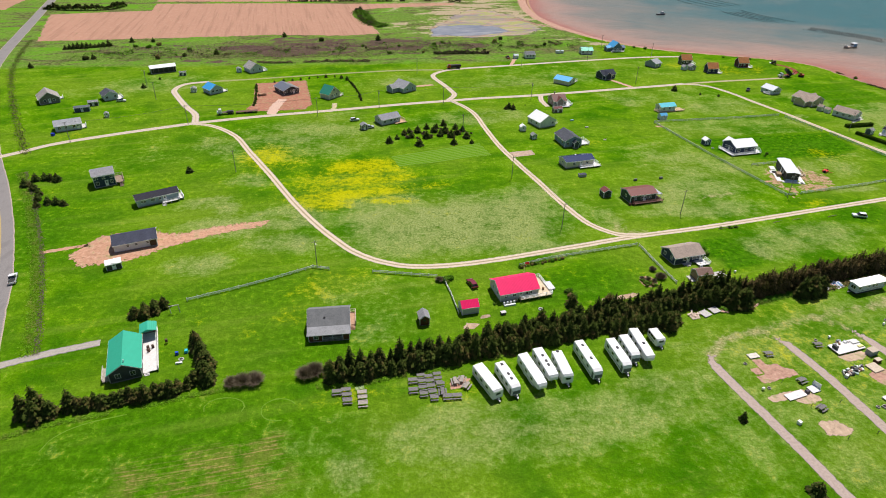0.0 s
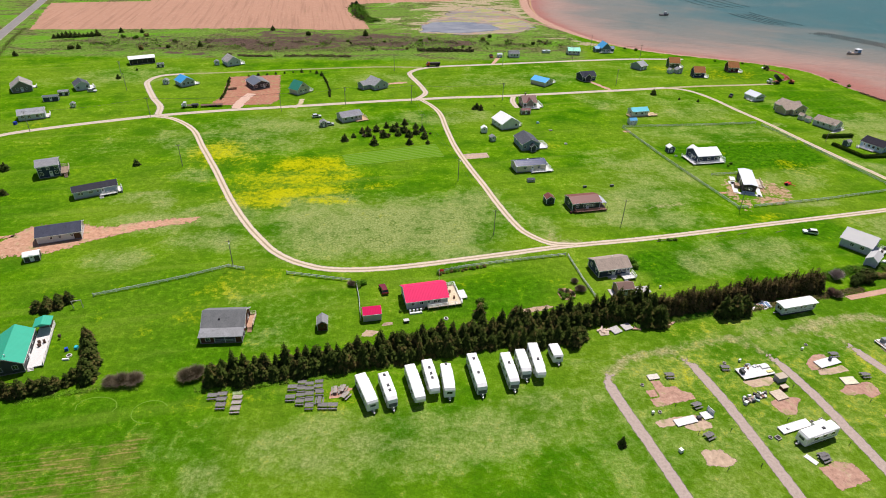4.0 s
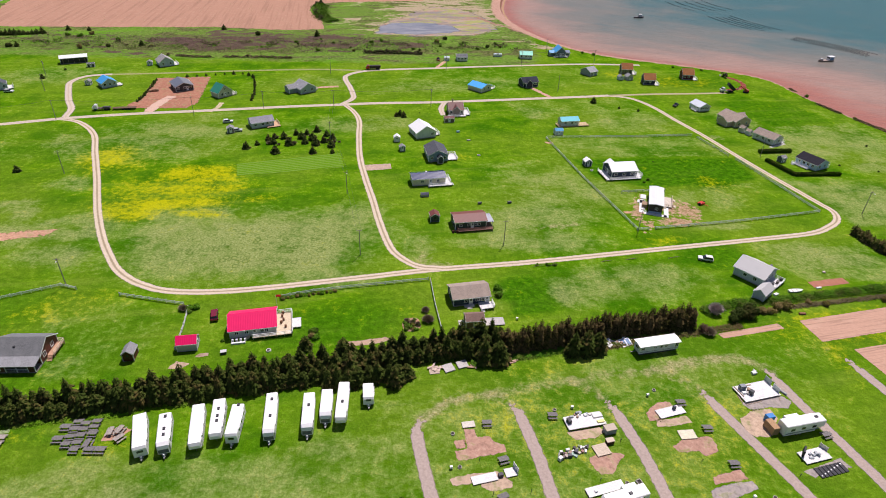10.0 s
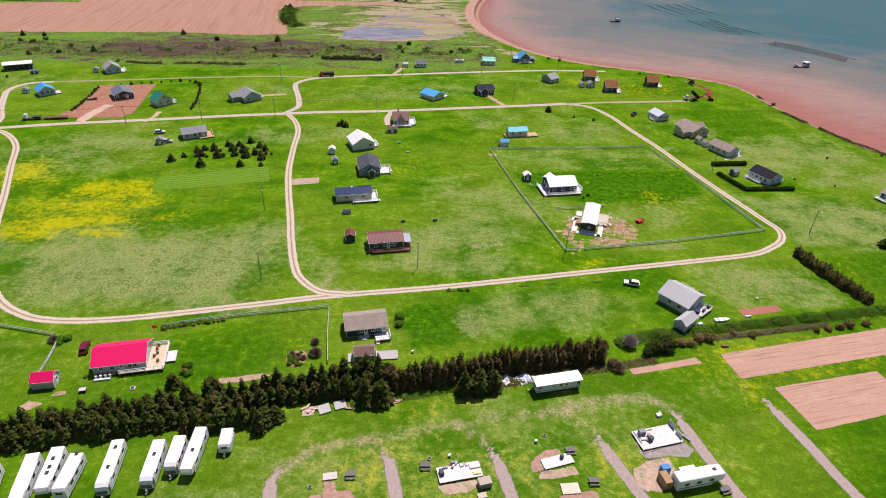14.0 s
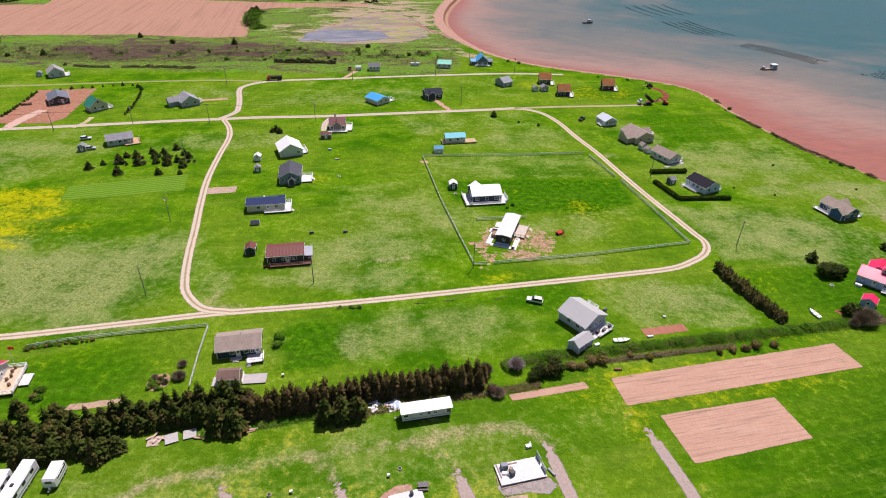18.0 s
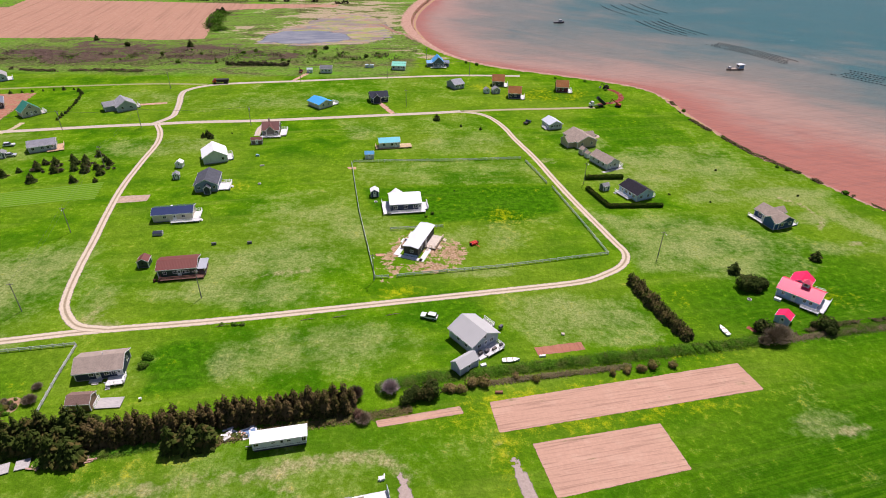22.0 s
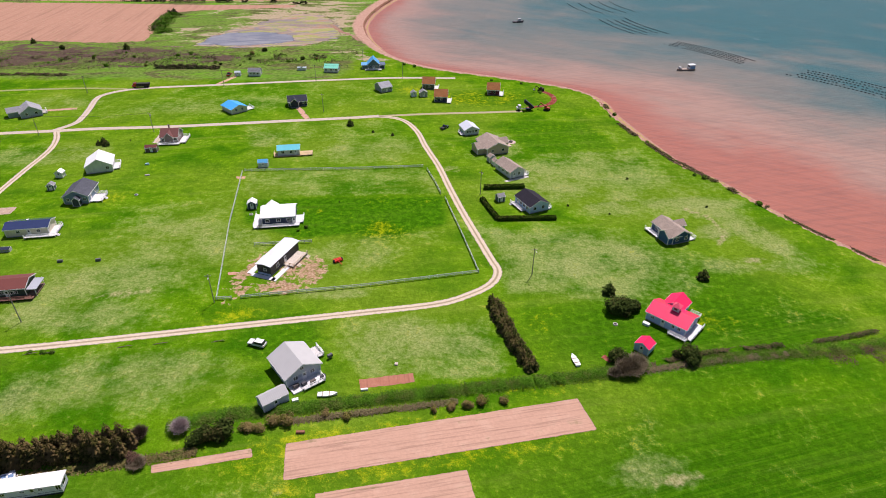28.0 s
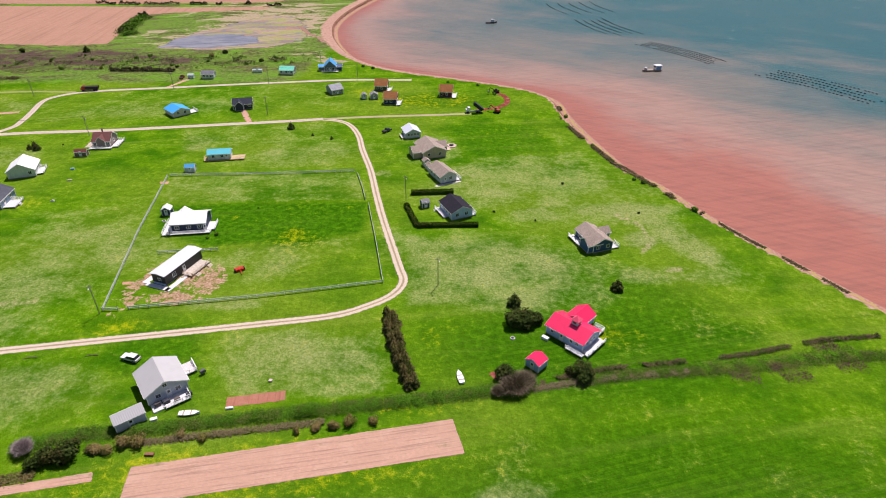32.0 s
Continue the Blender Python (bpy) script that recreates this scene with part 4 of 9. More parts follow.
# ---- bare soil ----
FIELD = soil((0.47, 0.288, 0.205), 0.75, 18.5, 2.0)
patch("tilled_field", "long tilled strip of pale red soil", [(167.5, 157.5), (228, 178), (231.5, 169.5), (200, 159), (170, 149)], FIELD, 0.04, 0.11, "field", thin=0.9)
patch("tilled_field", "tilled square of pale red soil", [(177, 147), (205, 156), (209, 144.5), (181.5, 134.5)], FIELD, 0.04, 0.11, "field", thin=0.9)
patch("tilled_field", "narrow tilled strip of red soil", [(143, 149), (161, 155.4), (162, 153.4), (144, 147.2)], FIELD, 0.04, 0.11, "field", thin=0.9)
patch("garden_bed", "small tilled garden bed of red soil", [(178, 177.3), (190, 181), (191, 178.2), (179, 174.5)], soil((0.36, 0.155, 0.10), 0.5, 107), 0.04, 0.1, "garden bed")
patch("tilled_field", "broad far field of red ploughed soil", [(-282, 428), (-170, 452), (-126, 463), (-72, 465), (-46, 475), (-57, 506), (-76, 539), (-80, 569), (-62, 582), (-20, 598), (12, 610), (13, 621), (-70, 607), (-150, 600), (-263, 585), (-253, 550), (-280, 542), (-327, 524)], soil((0.385, 0.215, 0.145), 0.5, 104, 0.32), 0.05, 1.0, "field")
patch("tilled_field", "far strip of red ploughed soil", [(-268, 596), (-150, 610), (-78, 626), (0, 642), (24, 664), (-290, 700)], soil((0.36, 0.20, 0.135), 0.45, 14, 0.3), 0.05, 1.2, "field")
patch("tilled_field", "far field of red ploughed soil beside the road", [(-460, 520), (-375, 540), (-400, 640), (-520, 660)], soil((0.36, 0.205, 0.135), 0.45, 14, 0.3), 0.05, 1.2, "field")
patch("mud_flat", "marshy mud flat of ochre, green and rust patches", [(-9, 469), (10, 468), (33, 471), (66, 480), (79, 501), (80, 518), (66, 552), (52, 575), (28, 587), (14, 560), (6, 530), (-4, 512), (-9, 490)], pond_mud(), 0.05, 2.0, "mud flat", thin=9.0)
patch("salt_pond", "shallow grey-blue pond beside a mud flat", [(-6, 472), (-8, 489), (-2, 505), (8, 511), (22, 514), (38, 513), (46, 508), (54, 496), (48, 484), (30, 475), (12, 471)], pond_water(), 0.09, 1.6, "pond", thin=7.0)
ribbon("tidal_creek", "narrow creek of wet red sand", [(64, 548), (72, 536), (80, 524), (91, 513), (99, 500)], 4.0, soil((0.30, 0.17, 0.12), 0, 12), 0.07, 2.0, 0.2, "creek")
patch("bare_plot", "flat plot of pale bare gravel", [(30, 240), (40.5, 243), (41.5, 238), (32, 235)], soil((0.45, 0.33, 0.25), 0, 1), 0.03, 0.15)
patch("house_plot", "bare red earth yard round a dark cottage", [(-105, 336), (-78, 344), (-66, 300), (-69, 292), (-92, 288), (-98, 291), (-96, 300)], soil((0.36, 0.165, 0.105), 0, 2), 0.03, 0.6, thin=2.4)
patch("house_plot", "bare red earth round a long white cottage", [(-106, 146), (-112, 152), (-108, 164), (-96, 168), (-84, 166), (-72, 172), (-57, 176), (-58, 172.5), (-72, 166), (-84, 158), (-92, 150), (-99, 148)], soil((0.47, 0.265, 0.17), 0, 3), 0.03, 0.7, thin=2.6)
patch("soil_track", "thin strip of bare red earth", [(-122, 154), (-110, 159), (-109, 157.4), (-121, 152.5)], soil((0.47, 0.265, 0.17), 0, 3), 0.03, 0.3, thin=1.0)
patch("turf_plot", "square plot of turf with pale sown rows", [(-16, 222.5), (-20, 233.5), (18, 250.5), (22.4, 237)], turf_rows(24, 0.30), 0.03, 0.25)


# ---- houses: their makers ----
CACHE = {}


def shared(key, make):
    """One mesh for all pieces that look alike."""
    if key not in CACHE:
        CACHE[key] = make()
    return CACHE[key]


def window_meshes(w, hh, trim):
    def frame_mesh():
        m = Mesh()
        for a in ((-w / 2 - 0.1, -0.06, -hh / 2 - 0.1, w / 2 + 0.1, 0.02, -hh / 2), (-w / 2 - 0.1, -0.06, hh / 2, w / 2 + 0.1, 0.02, hh / 2 + 0.1),
                  (-w / 2 - 0.1, -0.06, -hh / 2, -w / 2, 0.02, hh / 2), (w / 2, -0.06, -hh / 2, w / 2 + 0.1, 0.02, hh / 2), (-0.03, -0.045, -hh / 2, 0.03, 0.0, hh / 2)):
            m.box(*a)
        return m.data("window", trim)

    return shared(("wf", w, hh, trim), frame_mesh), shared(("wp", w, hh), lambda: Mesh().box(-w / 2, -0.02, -hh / 2, w / 2, 0.015, hh / 2).data("pane", glass_dark()))


def on_wall(side, u, z, L, W, ox=0.0, oy=0.0):
    x, y, turn = {"f": (u, -W / 2, 0), "r": (L / 2, u, 90), "b": (u, W / 2, 180), "l": (-L / 2, u, -90)}[side]
    return pose(ox + x, oy + y, z, 0, 0, turn)


def window(parent, m, w=1.0, hh=1.1, trim=None):
    fm, pm = window_meshes(w, hh, trim or paint(WHITE))
    part("pane", pm, None, part("window", fm, None, parent, m=m))


def door(parent, m, c=WHITE, w=0.95, hh=2.05):
    body = shared(("door", c, w), lambda: Mesh().box(-w / 2 - 0.08, -0.03, 0, w / 2 + 0.08, 0.02, hh + 0.08).box(-w / 2, -0.07, 0, w / 2, 0.0, hh).box(-w / 2 + 0.15, -0.085, 0.2, w / 2 - 0.15, -0.06, 0.9).data("door", paint(c)))
    d = part("door", body, None, parent, m=m)
    part("handle", shared("handle", lambda: Mesh().box(0.3, -0.15, 0.98, 0.42, -0.07, 1.03).data("handle", plain((0.3, 0.28, 0.25), 0.35, 0.9))), None, d)
    part("pane", shared("doorpane", lambda: Mesh().box(-0.25, -0.085, 1.2, 0.25, -0.06, 1.85).data("pane", glass_dark())), None, d)


def body(parent, L, W, h, rise, axis, wallm, roofm, trim=None, ox=0.0, oy=0.0, base=0.35, over=0.4, turn=0.0):
    """Foundation, walls up into both gables, a two-sided roof of real thickness and its fascia."""
    trim = trim or paint(WHITE)
    a, b = (L, W) if axis == "x" else (W, L)
    m = pose(ox, oy, 0, 0, 0, (0 if axis == "x" else 90) + turn)
    part("foundation", Mesh().box(-a / 2 + 0.06, -b / 2 + 0.06, 0, a / 2 - 0.06, b / 2 - 0.06, base), plain((0.30, 0.29, 0.28), 0.9), parent, m=m)
    top = h + rise
    prof = [(-b / 2, base), (b / 2, base), (b / 2, h), (0, top - 0.05), (-b / 2, h)]
    part("wall", Mesh().loft([[(x, y, z) for y, z in prof] for x in (-a / 2, a / 2)]), wallm, parent, m=m)
    slope = rise / (b / 2)
    e, g, th = b / 2 + over, a / 2 + over, 0.16
    ze = h - over * slope
    outer = [(-e, ze), (0, top), (e, ze), (e, ze + th), (0, top + th), (-e, ze + th)]
    rm = Mesh()
    rm.loft([[(x, y, z + 0.01) for y, z in outer] for x in (-g, g)], cap=False)
    k = len(rm.v) - 12
    for q in (0, 6):
        rm.f += [(k + q, k + q + 1, k + q + 4, k + q + 5), (k + q + 1, k + q + 2, k + q + 3, k + q + 4)]
    part("roof", rm, roofm, parent, m=m)
    for s in (-1, 1):
        part("fascia", Mesh().box(-g - 0.02, s * (e + 0.025) - 0.025, ze - 0.1, g + 0.02, s * (e + 0.025) + 0.025, ze + th - 0.03), trim, parent, m=m)
    for x in (-g, g):
        loops = [[(x - 0.03, y, z - 0.1), (x + 0.03, y, z - 0.1), (x + 0.03, y, z + th - 0.02), (x - 0.03, y, z + th - 0.02)] for y, z in ((-e, ze), (0, top), (e, ze))]
        part("bargeboard", Mesh().loft(loops), trim, parent, m=m)
    board = shared(("board", h, base, trim), lambda: Mesh().box(-0.09, -0.09, base, 0.09, 0.09, h).data("corner_board", trim))
    for x in (-a / 2, a / 2):
        for y in (-b / 2, b / 2):
            part("corner_board", board, None, parent, m=m @ pose(x, y, 0))


def deck(parent, x0, y0, x1, y1, z, c, rails="", railc=None, steps=None, m=None):
    """A plank floor on short posts, with handrails along the sides named and a flight of steps."""
    mat = planks(c)
    dm = Mesh().box(x0, y0, z - 0.16, x1, y1, z)
    for x in (x0 + 0.15, (x0 + x1) / 2, x1 - 0.15):
        for y in (y0 + 0.15, y1 - 0.15):
            dm.box(x - 0.07, y - 0.07, 0, x + 0.07, y + 0.07, z - 0.16)
    d = part("deck", dm, mat, parent, m=m)
    rm = paint(railc or c)
    post = shared(("rp", railc or c), lambda: Mesh().box(-0.05, -0.05, 0, 0.05, 0.05, 1.0).data("rail_post", rm))
    for s in rails:
        a, b = {"f": ((x0, y0), (x1, y0)), "r": ((x1, y0), (x1, y1)), "b": ((x0, y1), (x1, y1)), "l": ((x0, y0), (x0, y1))}[s]
        n = max(1, round(math.hypot(b[0] - a[0], b[1] - a[1]) / 1.9))
        hm = Mesh()
        hx, hy = (0, 0.05) if a[1] == b[1] else (0.05, 0)
        for zz, t in ((z + 0.95, 0.07), (z + 0.55, 0.04), (z + 0.2, 0.05)):
            hm.box(a[0] - hx, a[1] - hy, zz, b[0] + hx, b[1] + hy, zz + t)
        part("handrail", hm, rm, d)
        for k in range(n + 1):
            part("rail_post", post, None, d, m=pose(a[0] + (b[0] - a[0]) * k / n, a[1] + (b[1] - a[1]) * k / n, z))
    if steps:
        sx, sy, turn, wide = steps
        sm = Mesh()
        n = max(2, round(z / 0.18))
        for k in range(n):
            sm.box(-wide / 2, -0.28 * (k + 1), z - z / n * (k + 1) + 0.02, wide / 2, -0.28 * k, z - z / n * k - 0.02)
        part("steps", sm, mat, d, m=pose(sx, sy, 0, 0, 0, turn))
    return d


def vent(parent, x, y, z, c=(0.08, 0.08, 0.09), r=0.09, tall=0.5):
    part("roof_vent", Mesh().tube((x, y, z - 0.3), (x, y, z + tall), r, r, 8).tube((x, y, z + tall), (x, y, z + tall + 0.08), r * 1.5, r * 1.5, 8), plain(c, 0.5), parent)


def house(name, label, x, y, yaw, L, W, h, rise, axis, wallc, roofm, trimc=WHITE, fronts=(), sides=(), lefts=(), doors=(), category="house", base=0.35, over=0.4, wsize=(1.0, 1.1), group=""):
    """One cottage. fronts, sides and lefts: places of windows along the front, the right and the left wall; doors: wall and place."""
    t = thing(name, label, category, x, y, yaw, group=group)
    trim = paint(trimc)
    body(t, L, W, h, rise, axis, siding(wallc), roofm, trim, base=base, over=over)
    for side, us in (("f", fronts), ("r", sides), ("l", lefts)):
        for u in us:
            window(t, on_wall(side, u, base + 1.45, L, W), *wsize, trim)
    for side, u in doors:
        door(t, on_wall(side, u, base + 0.02, L, W))
    return t


def shed(label, x, y, yaw, L, W, h, rise, axis, wallc, roofm, trimc=WHITE, doorside="f", doorc=WHITE, name="shed"):
    t = thing(name, label, "shed", x, y, yaw)
    body(t, L, W, h, rise, axis, siding(wallc), roofm, paint(trimc), base=0.15, over=0.18)
    door(t, on_wall(doorside, 0, 0.17, L, W), doorc, 0.95, min(1.9, h - 0.3))
    return t


GREY_SHINGLE, DARK_SHINGLE, TAN_SHINGLE = shingle((0.235, 0.235, 0.245)), shingle((0.075, 0.08, 0.095)), shingle((0.31, 0.25, 0.205))
CREAM, SLATE, NAVY = (0.66, 0.60, 0.48), (0.22, 0.30, 0.38), (0.03, 0.045, 0.085)

# ---- houses beside the lower track ----
h = house("cottage", "pale grey cottage with a hot pink metal roof and a deck", 21.9, 136.9, 17.5, 11.3, 7.7, 2.75, 2.1, "x", (0.62, 0.61, 0.62), metal_roof((0.80, 0.012, 0.12)), fronts=(-4.0, -1.6, 2.2, 3.3), lefts=(-1.5, 1.5), doors=(("f", 0.4), ("r", 0.5)), wsize=(0.8, 1.0))
deck(h, 5.6, -5.2, 9.6, 3.9, 0.75, (0.66, 0.55, 0.38), "frb", WHITE)
deck(h, -0.2, -5.2, 5.6, -3.9, 0.75, (0.66, 0.55, 0.38), "f", WHITE, (-0.9, -4.4, -90, 1.2))
deck(h, 9.65, -2.6, 11.8, 1.2, 0.55, (0.72, 0.72, 0.70), "", WHITE)
shed("grey barn-sided shed with a hot pink metal roof", 8.7, 127.6, 15, 4.6, 3.4, 2.3, 1.3, "x", (0.55, 0.55, 0.56), metal_roof((0.80, 0.012, 0.12)), doorside="r")
shed("small shed of red-brown boards under grey shingles", -3.3, 122.6, 12, 2.5, 3.2, 2.2, 1.0, "y", (0.12, 0.035, 0.025), GREY_SHINGLE, (0.5, 0.48, 0.45), doorc=(0.10, 0.03, 0.02))

h = house("cottage", "red-brown cottage with grey shingles and a front porch", -27.6, 120.8, 8, 10.0, 7.6, 2.9, 2.3, "x", (0.13, 0.04, 0.03), shingle((0.16, 0.165, 0.165)), fronts=(-3.2,), sides=(-2, 1.5), lefts=(-1, 2), doors=(("f", 1.8),), wsize=(1.1, 1.1))
pm = Mesh().add([(-5.4, -3.9, 2.75), (5.4, -3.9, 2.75), (5.4, -7.0, 2.15), (-5.4, -7.0, 2.15), (-5.4, -3.9, 2.93), (5.4, -3.9, 2.93), (5.4, -7.0, 2.33), (-5.4, -7.0, 2.33)], [(0, 1, 2, 3), (7, 6, 5, 4), (3, 2, 6, 7), (0, 3, 7, 4), (1, 5, 6, 2)])
part("porch_roof", pm, shingle((0.24, 0.245, 0.25)), h, "paler grey shingles")
part("porch_floor", Mesh().box(-5, -6.6, 0, 5, -3.82, 0.3), planks((0.3, 0.27, 0.24)), h)
for x0, x1 in ((-5, -1.6), (3.4, 5)):
    part("porch_wall", Mesh().box(x0, -6.6, 0.3, x1, -6.45, 2.15), siding((0.13, 0.04, 0.03)), h)
window(h, pose(-3.2, -6.6, 1.35), 1.0, 0.9)
for x in (-5.0, -1.6, 0.9, 3.4, 5.0):
    part("porch_post", shared("pp", lambda: Mesh().box(-0.07, -0.07, 0.3, 0.07, 0.07, 2.2).data("porch_post", paint(WHITE))), None, h, m=pose(x, -6.62, 0))
part("handrail", Mesh().box(-1.6, -6.64, 1.1, 3.4, -6.56, 1.17).box(-1.6, -6.64, 0.7, 3.4, -6.58, 0.74), paint(WHITE), h)
deck(h, 5.1, -1.4, 6.7, 3.6, 0.9, (0.50, 0.30, 0.19), "rb", (0.6, 0.5, 0.37), (5.9, -1.4, 0, 1.2))
part("skylight", Mesh().box(-1.3, -2.3, 3.5, -0.8, -1.2, 4.25), plain((0.03, 0.03, 0.03), 0.4), h)

h = house("cottage", "dark-walled cottage with a teal green metal roof", -73.0, 105.3, 23, 6.6, 12.3, 2.9, 2.0, "y", (0.06, 0.065, 0.07), metal_roof((0.03, 0.36, 0.235)), trimc=(0.6, 0.6, 0.58), fronts=(-1.5, 1.6), sides=(-3, 0, 3), lefts=(-3, 2), doors=(("r", -1.2),))
deck(h, 3.4, -5.5, 6.8, 10.4, 0.5, (0.72, 0.70, 0.67), "r", (0.7, 0.68, 0.62), (4.2, -5.5, 0, 1.2))
deck(h, -5.0, -5.4, -3.4, -0.6, 0.5, (0.4, 0.36, 0.3), "lf", (0.5, 0.45, 0.38))
vent(h, 0.4, -5.4, 4.9, (0.6, 0.6, 0.6))
g = thing("pergola", "open garden shelter with a teal green metal roof", "pergola", -71.75, 115.2, 23, 0.5)
part("roof", Mesh().add([(-2.0, -1.9, 2.4), (2.0, -1.9, 2.4), (2.0, 1.9, 2.4), (-2.0, 1.9, 2.4), (0, -1.9, 3.1), (0, 1.9, 3.1)], [(1, 2, 5, 4), (3, 0, 4, 5), (0, 1, 4), (2, 3, 5), (3, 2, 1, 0)]), metal_roof((0.03, 0.36, 0.235)), g)
part("back_wall", Mesh().box(-1.7, 1.5, 0, 1.6, 1.6, 2.4), siding((0.06, 0.065, 0.07)), g)
part("counter", Mesh().box(-1.5, 0.8, 0, 1.4, 1.45, 0.95), planks((0.3, 0.26, 0.22)), g)
for x in (-1.7, 1.6):
    for y in (-1.6, 1.5):
        part("post", Mesh().box(x - 0.07, y - 0.07, 0, x + 0.07, y + 0.07, 2.42), paint(OFFWHITE), g)

h = house("long_cottage", "long white cottage with dark shingles on bare red earth", -94.7, 159.5, 25.0, 12.0, 7.0, 2.75, 1.65, "x", (0.66, 0.66, 0.68), shingle((0.055, 0.06, 0.085)), fronts=(-2.2, 0.2, 3.4), lefts=(0,), doors=(("r", 0),), wsize=(0.6, 0.9))
# Flat dark panel on the wall paints the shade of a porch notch.
part("porch_recess", Mesh().box(4.0, -3.58, 0.35, 5.95, -3.5, 2.6), plain((0.09, 0.05, 0.03), 0.8), h)
part("porch_post", Mesh().box(5.95, -3.9, 0, 6.1, -3.75, 2.5), paint(WHITE), h)
h = house("mobile_home", "long pale blue mobile home with a black shingle roof", -100.2, 189.2, 34, 13.8, 4.6, 2.9, 1.1, "x", (0.36, 0.44, 0.52), shingle((0.035, 0.035, 0.045)), fronts=(-5.2, -4.4, -2.0, -1.3, 0.6), sides=(0,), doors=(("f", 2.2),), wsize=(0.6, 0.8))
deck(h, 1.0, -4.2, 6.6, -2.45, 0.7, (0.68, 0.66, 0.62), "fr", WHITE, (1.3, -4.2, 0, 1.3))
deck(h, 6.95, -3.6, 8.3, 1.2, 0.7, (0.68, 0.66, 0.62), "r", WHITE)
h = house("house", "two-storey navy blue house with grey shingles and side deck", -125.6, 203.0, 31, 7.0, 7.2, 4.7, 1.25, "x", NAVY, GREY_SHINGLE, fronts=(-2.4, 2.4), lefts=(-1.5, 1.5), doors=(("f", 0.6),), wsize=(0.9, 1.2))
for u in (-2.6, 0, 2.6):
    window(h, on_wall("f", u, 3.7, 7.0, 7.2), 0.9, 0.8)
deck(h, 3.6, -4.2, 6.4, 2.6, 1.2, (0.30, 0.22, 0.16), "frb", (0.45, 0.36, 0.26), (5.2, -4.2, 0, 1.2))
shed("small dark shed with a white metal roof beside a dirt yard", -95.3, 146.1, 29, 4.0, 2.9, 2.0, 0.6, "x", (0.06, 0.06, 0.06), metal_roof((0.75, 0.75, 0.74)))

h = house("cottage", "dark navy cottage with taupe shingles and white trim", 76.4, 156.4, 17.5, 10.2, 6.7, 2.75, 1.55, "x", NAVY, TAN_SHINGLE, fronts=(-1.6, 1.7, 3.2), lefts=(-1.6, 1.6), sides=(1,), doors=(("f", -0.2), ("f", 4.4)), wsize=(0.9, 1.1))
deck(h, 1.9, -6.3, 5.8, -3.4, 0.6, (0.74, 0.72, 0.70), "rf", WHITE, (2.4, -6.3, 0, 1.0))
deck(h, -2.2, -4.5, 0.6, -3.4, 0.4, (0.6, 0.58, 0.55), "", WHITE, (-0.8, -4.5, 0, 1.4))
vent(h, 0.6, 0.4, 4.3, (0.6, 0.6, 0.6))
h = shed("low shed with brown shingles and board walls", 78.4, 145.2, 12, 4.8, 3.6, 2.3, 1.0, "x", (0.26, 0.17, 0.11), shingle((0.20, 0.13, 0.105)))
deck(h, 2.9, -1.4, 8.2, 1.7, 0.35, (0.50, 0.47, 0.45), "l", WHITE)
deck(h, -4.0, -1.6, -2.6, 1.4, 0.3, (0.55, 0.53, 0.5))

h = house("garage", "pale grey house with a broad grey metal roof", 162.5, 178.5, 45, 8.5, 8.7, 3.1, 2.1, "y", (0.50, 0.53, 0.60), metal_roof((0.45, 0.45, 0.44)), fronts=(-2.0, 2.2), lefts=(-2, 1), sides=(0,), doors=(("f", 0.2),), wsize=(1.0, 1.0), category="house", over=0.5)
deck(h, -1.6, -7.6, 3.8, -4.4, 0.5, (0.72, 0.71, 0.70), "fr", WHITE, (-1.6, -6.3, -90, 1.3))
part("landing", Mesh().box(-4.0, -7.2, 0, -1.8, -4.5, 0.35), planks((0.70, 0.69, 0.68)), h, "low white wooden landing")
deck(h, 4.3, 0.2, 7.6, 4.2, 0.5, (0.66, 0.63, 0.6), "rf", WHITE)
window(h, on_wall("f", -0.2, 3.9, 8.5, 8.7), 0.8, 0.8)
shed("pale grey shed with a grey metal roof", 161.1, 167.8, 46, 5.8, 3.2, 2.5, 1.2, "x", (0.50, 0.53, 0.60), metal_roof((0.47, 0.47, 0.46)), doorside="f")

h = house("cottage", "pale blue cottage with a faded hot pink roof and cupola", 254.2, 208.6, -36.5, 10.6, 7.2, 2.8, 1.6, "x", (0.44, 0.54, 0.78), metal_roof((0.80, 0.03, 0.11), 0.27, 0.5), fronts=(-3.6, 2.0, 3.6), sides=(-1.5, 1.5), doors=(("f", -0.8), ("r", 0)), wsize=(0.7, 0.9))
body(h, 5.0, 5.6, 2.8, 1.6, "y", siding((0.44, 0.54, 0.78)), metal_roof((0.80, 0.022, 0.10)), ox=-1.4, oy=5.4)
deck(h, 5.4, -4.2, 7.4, 3.6, 0.6, (0.70, 0.70, 0.70), "r", WHITE)
deck(h, 1.6, -5.4, 6.4, -3.7, 0.6, (0.70, 0.70, 0.70), "f", WHITE)
deck(h, 2.2, 3.7, 5.0, 7.0, 0.6, (0.6, 0.6, 0.6), "rb", WHITE)
c = part("cupola", Mesh().box(-0.9, -0.9, 3.8, 0.9, 0.9, 5.6), siding((0.72, 0.74, 0.80)), h, m=pose(0.6, 0.3, 0))
part("cupola_roof", Mesh().add([(-1.15, -1.15, 5.55), (1.15, -1.15, 5.55), (1.15, 1.15, 5.55), (-1.15, 1.15, 5.55), (0, 0, 6.6)], [(0, 1, 4), (1, 2, 4), (2, 3, 4), (3, 0, 4), (3, 2, 1, 0)]), metal_roof((0.80, 0.10, 0.17)), c)
